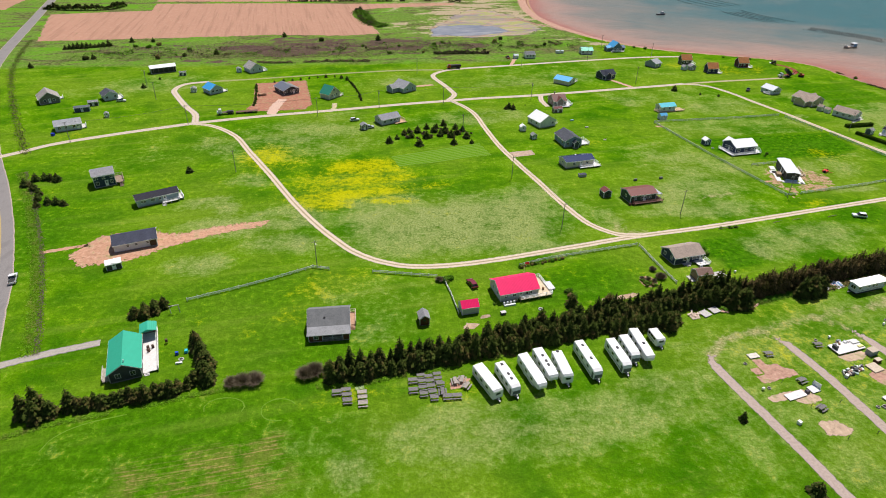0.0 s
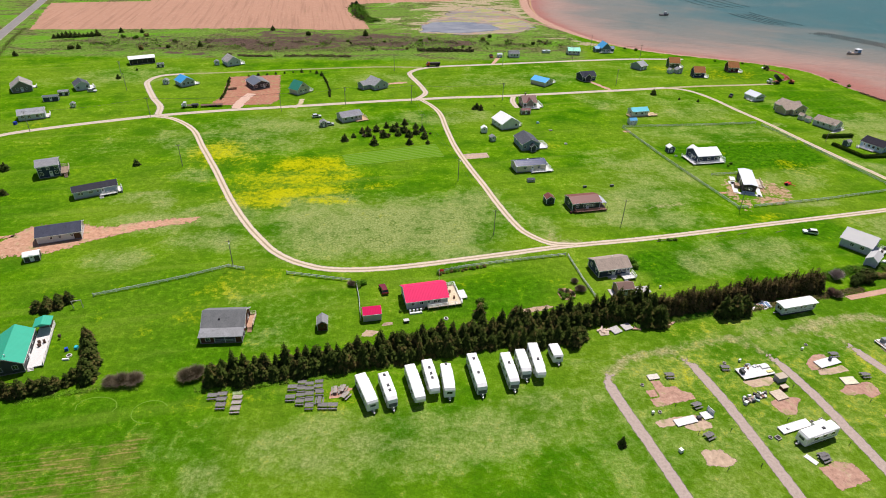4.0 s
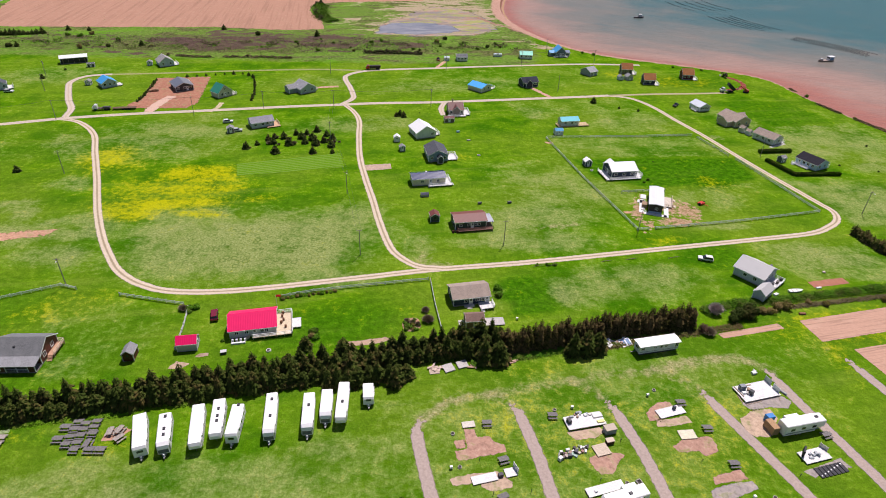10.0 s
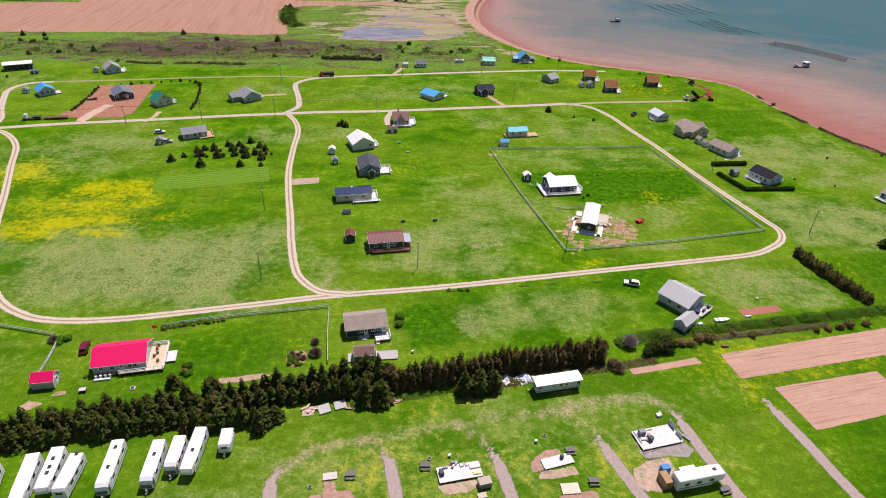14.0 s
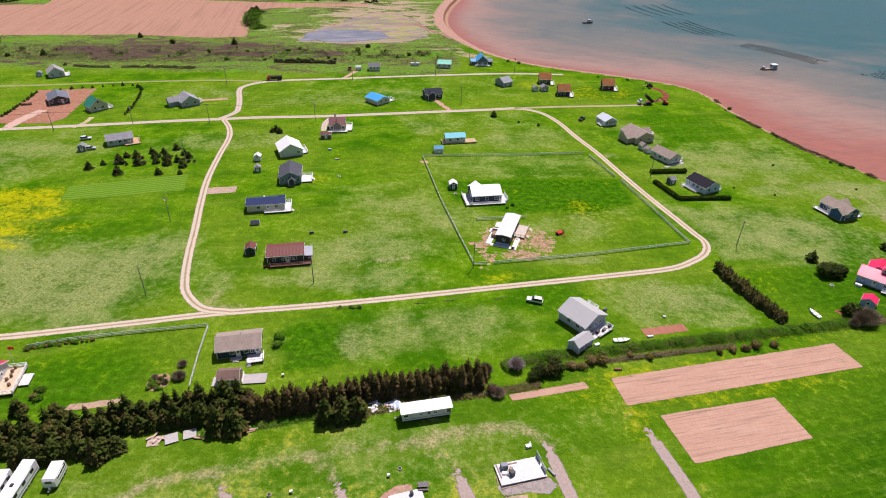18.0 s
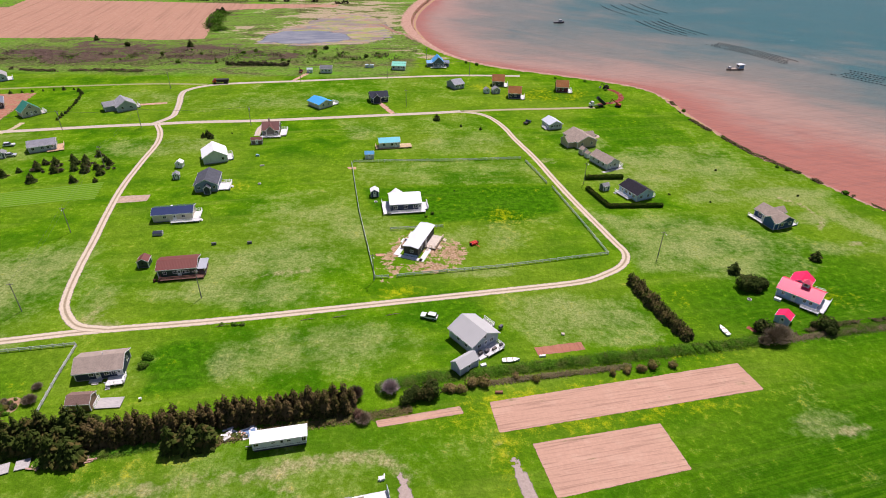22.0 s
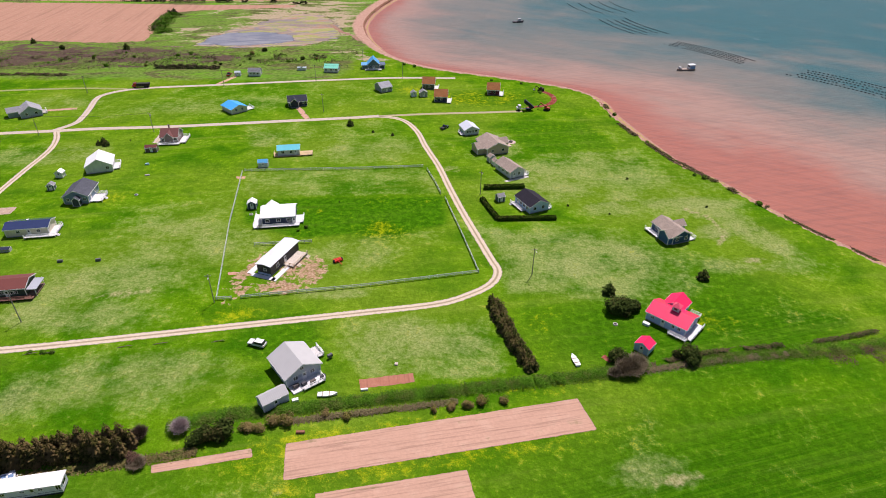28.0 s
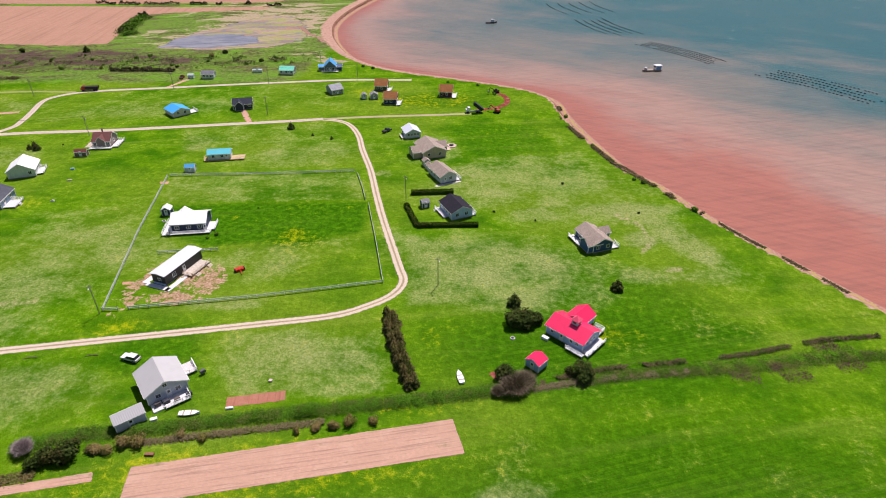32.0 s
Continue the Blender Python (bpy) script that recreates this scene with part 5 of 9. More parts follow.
for turn in (0, 90, -90):
    part("pane", Mesh().box(-0.45, -0.96, 4.7, 0.45, -0.88, 5.3), glass_dark(), c, m=pose(0, 0, 0, 0, 0, turn))
shed("pale blue shed with a hot pink roof", 245.4, 196.6, -37, 3.6, 3.4, 2.2, 1.0, "y", (0.44, 0.54, 0.78), metal_roof((0.80, 0.022, 0.10)))

# ---- houses inside the loop ----
h = house("mobile_home", "dark green mobile home with a brown metal roof and deck", 74.4, 197.8, 16.5, 10.6, 6.6, 3.1, 1.05, "x", (0.05, 0.075, 0.06), metal_roof((0.17, 0.055, 0.045)), fronts=(-3.4, -0.6, 2.0, 2.8), lefts=(0,), doors=(("f", 0.6),), wsize=(0.9, 0.8))
deck(h, -4.6, -5.2, 7.4, -3.4, 0.6, (0.20, 0.10, 0.075), "fl", (0.17, 0.075, 0.055), (-4.6, -4.3, -90, 1.2))
part("porch_roof", Mesh().box(5.4, -3.3, 2.7, 7.9, 2.4, 2.85, Matrix.Rotation(radians(4), 4, "Y")), metal_roof((0.36, 0.38, 0.42)), h, "grey metal porch roof")
for x, y in ((7.6, -3.1), (7.6, 2.2)):
    part("porch_post", Mesh().box(x - 0.06, y - 0.06, 0, x + 0.06, y + 0.06, 2.7), paint(WHITE), h)
part("porch_floor", Mesh().box(5.4, -3.3, 0.3, 7.7, 2.3, 0.55), planks((0.25, 0.16, 0.12)), h)
for x in (-6.2, -4.9):
    part("barrel", Mesh().tube((x, -4.6, 0), (x, -4.6, 0.8), 0.42, 0.38, 12), plain((0.11, 0.035, 0.025), 0.8), h)
shed("dark green shed with a brown metal roof", 62.6, 199.4, 14, 3.0, 3.2, 2.2, 0.9, "y", (0.05, 0.075, 0.06), metal_roof((0.17, 0.055, 0.045)), doorc=(0.05, 0.06, 0.05))
h = house("mobile_home", "cream mobile home with dark blue solar roof and deck", 57.2, 228.4, 17.5, 12.6, 6.0, 2.95, 1.0, "x", CREAM, steel_roof((0.035, 0.05, 0.12), 0.12, 0.0), fronts=(-2.6, 3.4), lefts=(0,), doors=(("f", 0.6),), wsize=(1.0, 0.9))
deck(h, -0.6, -5.0, 8.6, -2.85, 0.6, (0.74, 0.73, 0.72), "f", WHITE, (8.6, -3.8, 90, 1.3))
deck(h, 5.95, -2.85, 8.6, 2.4, 0.6, (0.74, 0.73, 0.72), "rb", WHITE)
vent(h, -0.4, 0.8, 3.9, (0.8, 0.8, 0.8), 0.25, 0.2)
t = thing("storage_box", "low dark storage box with a pale rim", "box", 57.4, 216.6, 15)
part("body", Mesh().box(-1.5, -0.8, 0, 1.5, 0.8, 1.1), plain((0.42, 0.42, 0.40)), t)
part("lid", Mesh().box(-1.45, -0.95, 1.1, 1.45, 0.6, 1.2, Matrix.Rotation(radians(8), 4, "X")), plain((0.03, 0.035, 0.06), 0.3), t, "dark blue lid")
h = house("cottage", "slate blue cottage with dark shingles and white deck", 58.1, 252.8, 16, 8.0, 10.4, 3.1, 2.05, "y", SLATE, DARK_SHINGLE, fronts=(-2.6, 2.8), lefts=(-2.5, 2), sides=(2,), doors=(("r", -2.4),), wsize=(0.9, 1.0))
body(h, 2.2, 2.2, 2.5, 1.0, "y", siding((0.05, 0.06, 0.075)), DARK_SHINGLE, ox=0.6, oy=-6.2, over=0.2)
deck(h, 4.05, -4.8, 8.2, 1.4, 0.6, (0.74, 0.73, 0.72), "rb", WHITE, (8.2, -2.0, 90, 1.4))
h = house("cottage", "white cottage with a white metal roof and deck", 49.7, 277.0, 28, 9.2, 9.6, 3.0, 2.7, "y", (0.62, 0.66, 0.62), metal_roof((0.82, 0.83, 0.82)), fronts=(2.9,), sides=(2,), lefts=(-2, 2), doors=(("r", 0),))
deck(h, 4.65, -3.6, 7.0, 2.8, 0.6, (0.72, 0.72, 0.70), "rb", WHITE)
shed("small white shed with a white roof", 39.4, 267.4, 10, 2.5, 2.4, 2.1, 0.9, "y", (0.7, 0.7, 0.69), metal_roof((0.82, 0.83, 0.82)))
shed("small dark grey garden shed", 43.2, 257.2, 20, 2.2, 2.2, 2.0, 0.7, "y", (0.12, 0.14, 0.16), GREY_SHINGLE)
h = house("chalet", "taupe chalet with brown roofs and a white deck", 62.4, 308.6, 13, 7.0, 8.0, 2.85, 2.45, "x", (0.30, 0.24, 0.22), metal_roof((0.16, 0.065, 0.055)), fronts=(-2.6, 2.6), sides=(0,), lefts=(0,), doors=(("f", 0),))
body(h, 3.6, 3.2, 3.0, 1.8, "y", siding((0.30, 0.24, 0.22)), metal_roof((0.16, 0.065, 0.055)), ox=0, oy=-2.9)
deck(h, -4.4, -6.6, 4.6, -4.7, 0.6, (0.74, 0.73, 0.71), "f", WHITE)
deck(h, 3.9, -4.7, 6.8, 3.2, 0.6, (0.74, 0.73, 0.71), "rb", WHITE)
vent(h, -1.0, 2.2, 4.9, (0.15, 0.09, 0.08), 0.3, 1.2)
shed("brown-red shed with grey-brown walls", 60.4, 295.6, 15, 4.6, 2.4, 2.0, 0.8, "x", (0.18, 0.12, 0.10), metal_roof((0.16, 0.05, 0.045)))
h = house("cottage", "grey-roofed cottage with a tan wooden deck", -25.0, 276.2, 34, 9.9, 7.0, 2.7, 1.5, "x", (0.48, 0.50, 0.54), shingle((0.24, 0.24, 0.26)), fronts=(-3.4, 0, 2.0), doors=(("f", 3.6),), lefts=(0,))
deck(h, 1.4, -5.5, 7.6, -3.55, 0.5, (0.58, 0.38, 0.22), "", (0.6, 0.42, 0.26))
deck(h, 5.0, -3.6, 7.6, 2.2, 0.5, (0.58, 0.38, 0.22), "r", (0.6, 0.42, 0.26))
shed("small dark grey shed in the meadow", -35.2, 265.6, 22, 2.8, 2.8, 2.2, 0.8, "y", (0.14, 0.15, 0.16), GREY_SHINGLE)
h = house("cottage", "small white cottage with a turquoise roof and tan decks", 117.8, 301.2, 17, 8.6, 4.6, 2.8, 1.2, "x", (0.66, 0.66, 0.62), metal_roof((0.10, 0.52, 0.60)), fronts=(-2.4, 1.0), doors=(("f", 2.8),), lefts=(0,))
deck(h, 4.4, -3.2, 9.6, 1.2, 0.5, (0.62, 0.46, 0.26), "f", (0.62, 0.46, 0.26))
deck(h, -6.0, -3.0, -4.4, 1.0, 0.5, (0.62, 0.46, 0.26), "l", (0.62, 0.46, 0.26))
deck(h, -4.4, -3.4, 4.4, -2.4, 0.4, (0.50, 0.36, 0.2))
shed("small pale shed with a bright blue roof", 112.0, 287.6, 14, 3.6, 2.6, 2.1, 0.9, "x", (0.55, 0.60, 0.62), metal_roof((0.08, 0.36, 0.62)))
h = house("cottage", "navy cottage with a white metal roof and wide white deck", 133.4, 247.6, 15.5, 10.6, 8.4, 3.2, 1.85, "x", (0.04, 0.055, 0.10), metal_roof((0.85, 0.85, 0.85)), fronts=(-3.6, 0, 3.4), lefts=(-1.8, 1.8), doors=(("l", 0), ("f", 5.0)), wsize=(1.2, 1.0))
body(h, 4.4, 4.0, 3.0, 1.7, "y", siding((0.04, 0.055, 0.10)), metal_roof((0.85, 0.85, 0.85)), ox=-2.6, oy=2.7)
deck(h, -6.8, -6.2, 6.8, -4.25, 0.6, (0.78, 0.77, 0.76), "f", WHITE)
deck(h, -8.0, -6.2, -5.4, 3.2, 0.6, (0.78, 0.77, 0.76), "l", WHITE)
deck(h, 5.35, -4.2, 8.0, 1.0, 0.6, (0.76, 0.76, 0.75), "r", WHITE)
shed("small navy shed with a white roof", 121.2, 254.0, 14, 2.8, 2.8, 2.2, 0.9, "y", (0.05, 0.065, 0.11), metal_roof((0.82, 0.82, 0.82)))
t = thing("new_cottage", "new dark brown cottage with a low white roof, unfinished", "house", 142.3, 222.4, -12.5)
part("foundation", Mesh().box(-2.2, -7.4, 0, 2.2, 7.4, 0.35), plain((0.35, 0.34, 0.33), 0.9), t)
part("wall", Mesh().loft([[(-2.3, y, 0.35), (2.3, y, 0.35), (2.3, y, 3.35), (0, y, 3.7), (-2.3, y, 3.35)] for y in (-7.5, 7.5)]), siding((0.055, 0.05, 0.052)), t)
part("roof", Mesh().loft([[(-2.65, y, 3.32), (0, y, 3.72), (2.65, y, 3.32), (2.65, y, 3.46), (0, y, 3.88), (-2.65, y, 3.46)] for y in (-7.9, 7.9)]), metal_roof((0.62, 0.65, 0.68)), t)
window(t, on_wall("f", 0.3, 1.9, 4.6, 15.0), 0.9, 0.7)
window(t, on_wall("r", -4.0, 1.8, 4.6, 15.0), 1.2, 1.1)
window(t, on_wall("l", -3.0, 1.8, 4.6, 15.0), 1.2, 1.1)
door(t, on_wall("r", 0, 0.37, 4.6, 15.0))
door(t, on_wall("l", 0, 0.37, 4.6, 15.0))
part("snow_board", Mesh().box(-2.2, -7.62, 0.1, 2.2, -7.52, 0.7), paint((0.45, 0.55, 0.7)), t, "pale blue skirting board")
deck(t, 2.35, -1.5, 6.0, 6.5, 0.5, (0.62, 0.55, 0.46), "r", (0.65, 0.52, 0.36))
for x0, y0, x1, y1 in ((-5.4, -8.6, -3.6, 2.0), (-3.6, -9.4, 4.2, -7.9), (3.2, -9.4, 4.8, -1.8), (-6.2, -1.0, -3.3, 1.4), (-5.2, 3.0, -3.2, 6.5)):
    part("concrete_slab", Mesh().box(x0, y0, 0, x1, y1, 0.18), plain((0.66, 0.66, 0.65), 0.85), t)
for k, (x0, y0) in enumerate(((6.4, 4.4), (6.4, -0.6), (3.4, -2.9))):
    for q in range(3):
        part("step", Mesh().box(x0 + 0.32 * q, y0, 0, x0 + 0.32 * q + 0.34, y0 + 1.5, 0.42 - 0.14 * q), planks((0.64, 0.54, 0.42)), t)
part("deck_rail", Mesh().box(2.9, -1.5, 1.3, 6.4, -1.42, 1.4).box(2.9, -1.5, 0.9, 6.4, -1.44, 0.97), wood((0.62, 0.47, 0.31)), t)
for x in (3.0, 4.7, 6.3):
    part("deck_post", Mesh().box(x - 0.06, -1.52, 0.5, x + 0.06, -1.4, 1.42), wood((0.62, 0.47, 0.31)), t)
part("entrance_box", Mesh().box(-4.6, -4.4, 0.18, -2.85, -1.6, 1.3), planks((0.35, 0.24, 0.15)), t)

# ---- houses of the upper row ----
h = house("cottage", "pale blue-grey cottage with a pale grey roof", -169.4, 259.6, 31, 10.4, 6.8, 2.8, 1.6, "x", (0.46, 0.52, 0.58), shingle((0.30, 0.31, 0.32)), fronts=(-3.6, -1, 2.2), sides=(0,), doors=(("f", 3.8),))
deck(h, 5.25, -3.0, 7.0, 2.6, 0.5, (0.6, 0.58, 0.55), "r", WHITE)
h = house("cottage", "grey-brown cottage with a weathered gable roof", -200.2, 298.2, 36, 9.0, 9.8, 2.7, 3.1, "y", (0.20, 0.18, 0.16), shingle((0.28, 0.26, 0.235)), fronts=(-2, 2), sides=(-2, 2), doors=(("f", 0),))
deck(h, 4.3, 0.5, 6.6, 4.0, 0.5, (0.7, 0.7, 0.68), "r", WHITE)
h = house("cottage", "pale cottage with dark shingles and a white deck", -172.0, 304.0, 41, 6.4, 7.0, 2.85, 1.95, "y", (0.52, 0.56, 0.62), DARK_SHINGLE, fronts=(-2, 2), sides=(-1, 2), doors=(("r", 0),))
deck(h, 3.25, -3.4, 5.8, 3.0, 0.5, (0.7, 0.7, 0.68), "rf", WHITE)
shed("dark low shed with grey shingles", -174.8, 292.8, 22, 4.4, 2.4, 2.0, 0.6, "x", (0.05, 0.055, 0.05), GREY_SHINGLE)
shed("long dark container-like shed", -175.6, 283.6, 24, 6.6, 2.6, 2.3, 0.5, "x", (0.05, 0.07, 0.09), metal_roof((0.10, 0.12, 0.14)))
shed("tiny weathered brown wooden shed", -160.0, 276.0, 24, 1.8, 1.8, 1.9, 0.5, "y", (0.28, 0.22, 0.15), GREY_SHINGLE)
# Closed near-black walls stand in for the shade inside the open front.
h = house("barn", "long barn with a white metal roof, black walls painting its shaded open front", -165.4, 356.6, 32, 13.8, 5.6, 3.4, 1.0, "x", (0.03, 0.03, 0.03), metal_roof((0.82, 0.82, 0.82)), category="barn")
for u in (-5.6, -2.8, 0, 2.8, 5.6):
    part("barn_post", Mesh().box(u - 0.08, -3.2, 0, u + 0.08, -3.04, 3.3), wood((0.35, 0.28, 0.22)), h)
shed("small dark shed with a metal roof", -151.2, 350.0, 22, 3.6, 2.2, 1.9, 0.5, "x", (0.06, 0.07, 0.07), metal_roof((0.12, 0.13, 0.14)))
h = house("cottage", "grey-blue cottage with a bright blue metal roof", -122.9, 318.2, 48, 7.2, 7.6, 2.7, 2.2, "y", (0.40, 0.46, 0.54), metal_roof((0.05, 0.33, 0.68)), fronts=(-2.2, 0.2, 2.2), sides=(0,), lefts=(-2, 1.5), doors=(("r", 2),))
deck(h, 3.65, -3.8, 6.4, 1.0, 0.5, (0.72, 0.72, 0.70), "f", WHITE)
shed("small grey shed with grey shingles", -133.4, 318.4, 12, 2.6, 2.6, 2.1, 0.7, "y", (0.34, 0.38, 0.42), GREY_SHINGLE)
h = house("cottage", "pale lilac cottage with a grey gable roof and deck", -112.9, 361.8, 41, 7.8, 8.6, 2.8, 2.7, "y", (0.50, 0.54, 0.62), shingle((0.30, 0.29, 0.28)), fronts=(-2, 2), sides=(-2, 2), doors=(("r", 0),))
deck(h, 3.95, -4.4, 6.6, 3.0, 0.5, (0.74, 0.74, 0.73), "rf", WHITE)
shed("small pale blue boarded shed", -121.0, 359.4, 24, 2.6, 2.6, 2.1, 0.8, "y", (0.36, 0.44, 0.54), GREY_SHINGLE)
h = house("cottage", "charcoal cottage with a shiny steel roof on a red earth yard", -83.8, 321.6, 39, 8.8, 11.4, 2.7, 1.75, "y", (0.06, 0.062, 0.068), steel_roof((0.34, 0.35, 0.38)), fronts=(-3, 0, 3), sides=(0,), lefts=(0,), doors=(("f", 1.4),))
t = thing("timber_stack", "stack of pale new timber on bare earth", "timber", -95.4, 314.0, 30)
for k in range(4):
    part("plank_bundle", Mesh().box(-2.2, -1.0 + 0.5 * (k % 2), 0.3 * k, 2.2, -0.1 + 0.5 * (k % 2), 0.3 * k + 0.26), wood((0.42, 0.25, 0.15)), t)
h = house("a_frame_house", "cream gabled house with a green metal roof", -58.8, 313.4, 56, 8.0, 6.4, 2.9, 3.4, "y", (0.56, 0.52, 0.42), metal_roof((0.03, 0.24, 0.17)), fronts=(-1.8, 1.8), sides=(-2, 2), doors=(("f", 0),))
window(h, on_wall("f", 0, 4.4, 8.0, 6.4), 1.0, 1.0)
deck(h, 4.05, -3.6, 6.4, 2.0, 0.5, (0.6, 0.56, 0.5), "rf", WHITE)
h = house("cottage", "blue-grey cottage with broad grey shingled gables", -19.8, 328.8, 44, 8.8, 9.2, 2.65, 2.7, "y", (0.36, 0.42, 0.47), shingle((0.28, 0.285, 0.30)), fronts=(-2, 2), sides=(-2, 2), doors=(("r", 0),))
body(h, 5.2, 5.0, 2.7, 1.5, "x", siding((0.30, 0.34, 0.38)), shingle((0.25, 0.255, 0.265)), ox=-6.4, oy=2.0)
deck(h, 4.45, -2.4, 6.6, 3.2, 0.5, (0.5, 0.46, 0.4), "rf", WHITE)
h = house("cottage", "cream cottage with a bright blue metal roof and deck", 73.4, 348.8, 52, 8.2, 9.6, 2.5, 1.5, "y", CREAM, metal_roof((0.05, 0.36, 0.74)), fronts=(-1.6, 1.6), sides=(-2, 2), doors=(("r", 0),))
deck(h, 4.15, -4.6, 8.0, 0.4, 0.5, (0.74, 0.74, 0.72), "r", WHITE)
h = house("cottage", "dark navy cottage with black cross gables", 100.8, 362.0, 22, 9.0, 6.8, 2.9, 1.9, "x", (0.03, 0.04, 0.065), shingle((0.035, 0.04, 0.055)), fronts=(-3, 3), sides=(0,), doors=(("f", 0),))
body(h, 3.8, 4.4, 2.9, 1.7, "y", siding((0.03, 0.04, 0.065)), shingle((0.035, 0.04, 0.055)), ox=-1.6, oy=-3.0)
h = house("cottage", "small white cottage with a grey roof", 60.0, 408.2, 10, 6.4, 5.4, 2.65, 1.4, "x", (0.68, 0.68, 0.67), shingle((0.17, 0.18, 0.19)), fronts=(-2, 0, 2), doors=(("f", 3),))
shed("small pale blue boarded shed", 50.6, 405.6, 12, 3.0, 2.2, 2.0, 0.7, "x", (0.46, 0.56, 0.64), metal_roof((0.5, 0.58, 0.62)))
h = house("cottage", "white cottage with a mint green metal roof", 101.4, 422.9, 4, 7.8, 6.3, 2.7, 1.6, "x", (0.66, 0.66, 0.64), metal_roof((0.16, 0.62, 0.45)), fronts=(-3, 0, 3), sides=(0,), doors=(("f", 1.6),))
shed("low white and blue shelter", 83.0, 422.6, 10, 5.0, 2.0, 1.6, 0.3, "x", (0.6, 0.64, 0.68), metal_roof((0.45, 0.55, 0.6)))
h = house("cottage", "tall slate blue cottage with a blue metal roof", 124.0, 433.2, 14, 6.6, 7.6, 3.4, 3.0, "y", (0.12, 0.17, 0.22), metal_roof((0.06, 0.32, 0.62)), fronts=(-1.6, 1.6), sides=(0,), doors=(("f", 0),))
body(h, 3.6, 4.4, 2.5, 1.0, "x", siding((0.12, 0.17, 0.22)), metal_roof((0.06, 0.32, 0.62)), ox=-5.0, oy=0.5)
body(h, 3.4, 4.4, 2.5, 1.0, "x", siding((0.05, 0.07, 0.11)), metal_roof((0.05, 0.10, 0.2)), ox=4.9, oy=0.0)
deck(h, -5.0, -5.6, 4.6, -3.9, 0.5, (0.74, 0.74, 0.72), "f", WHITE)
h = house("cottage", "grey boarded cottage with a grey gable roof", 138.8, 391.7, 40, 6.2, 7.8, 2.7, 1.9, "x", (0.30, 0.33, 0.36), shingle((0.30, 0.31, 0.33)), fronts=(-2, 2), sides=(0,), doors=(("f", 0),))
for k, (x, y, c, l) in enumerate(((162.5, 399.9, (0.07, 0.09, 0.06), "dark green"), (171.9, 379.2, (0.03, 0.03, 0.085), "deep blue"), (198.1, 394.8, (0.12, 0.02, 0.035), "dark red"))):
    h = house("cottage", f"{l} seaside cottage with a steep brown shingle roof", x, y, 3, 6.4, 5.8, 3.2, 2.75, "x", c, shingle((0.36, 0.15, 0.055)), fronts=(-2, 0.4), sides=(-1.2, 1.2), doors=(("r", 0),), group="seaside cottages")
    deck(h, 3.25, -4.4, 5.4, 2.6, 0.5, (0.78, 0.78, 0.76), "rf", WHITE)
shed("pale grey shed with a gable", 161.6, 385.0, 20, 3.8, 3.4, 2.3, 1.2, "y", (0.34, 0.35, 0.36), GREY_SHINGLE)
shed("small pale blue boarded shed", 156.6, 384.2, 20, 2.6, 2.8, 2.1, 0.9, "y", (0.46, 0.56, 0.62), GREY_SHINGLE)

# ---- houses toward the shore ----
h = house("cottage", "pale grey cottage with a pale metal roof and glazed front", 190.0, 336.8, 24, 6.5, 7.6, 2.6, 1.6, "y", (0.55, 0.60, 0.66), metal_roof((0.58, 0.62, 0.68)), fronts=(-2, -0.7, 0.7, 2), sides=(0,), lefts=(0,), doors=(("l", -2),), wsize=(0.9, 1.0))
deck(h, -5.0, -3.4, -3.25, 0.6, 0.5, (0.66, 0.66, 0.64), "l", WHITE)
h = house("lodge", "large tan house with taupe shingled gables", 201.4, 318.4, 27, 9.6, 11.8, 3.05, 2.2, "y", (0.52, 0.42, 0.30), TAN_SHINGLE, fronts=(-2.4, 2.4), sides=(-3, 0, 3), lefts=(-3,), doors=(("l", 2),))
body(h, 5.6, 6.0, 2.8, 1.6, "x", siding((0.52, 0.42, 0.30)), TAN_SHINGLE, ox=-5.6, oy=-1.0)
body(h, 3.4, 4.6, 2.8, 1.5, "x", siding((0.52, 0.42, 0.30)), TAN_SHINGLE, ox=5.2, oy=1.2)
part("terrace", Mesh().box(4.4, 0.0, 0, 9.4, 4.6, 0.2).tube((11.0, 4.4, 0), (11.0, 4.4, 0.2), 2.2, 2.2, 20), planks((0.6, 0.46, 0.38)), h, "pinkish paved terrace")
part("fire_pit", Mesh().tube((11.0, 4.4, 0.2), (11.0, 4.4, 0.6), 0.9, 0.9, 16), plain((0.05, 0.04, 0.04), 0.9), h)
shed("small tan shed with taupe shingles", 201.8, 305.6, 30, 2.6, 2.4, 2.3, 0.9, "y", (0.5, 0.46, 0.4), TAN_SHINGLE)
shed("small white shed with taupe shingles", 203.6, 302.2, 30, 2.2, 2.2, 2.0, 0.8, "y", (0.66, 0.66, 0.66), TAN_SHINGLE)
h = house("cottage", "white cottage with taupe shingles", 209.6, 295.8, 34, 6.4, 10.6, 2.9, 1.8, "y", (0.58, 0.60, 0.64), TAN_SHINGLE, fronts=(0.8,), sides=(-2, 2), lefts=(-3, 0, 3), doors=(("f", -1.4),))
deck(h, 3.25, -5.6, 5.2, 1.0, 0.5, (0.7, 0.7, 0.68), "r", WHITE)
part("paving", Mesh().box(-6.0, -6.9, 0, 4.6, -5.6, 0.12), plain((0.5, 0.48, 0.45), 0.9), h)
h = house("cottage", "pale blue cottage with a near-black shingle roof", 218.0, 268.6, 32, 7.6, 9.6, 2.9, 1.8, "y", (0.50, 0.64, 0.80), shingle((0.020, 0.018, 0.026)), fronts=(-1.8, 1.6), lefts=(-3, -1, 1), sides=(0,), doors=(("l", 3),))
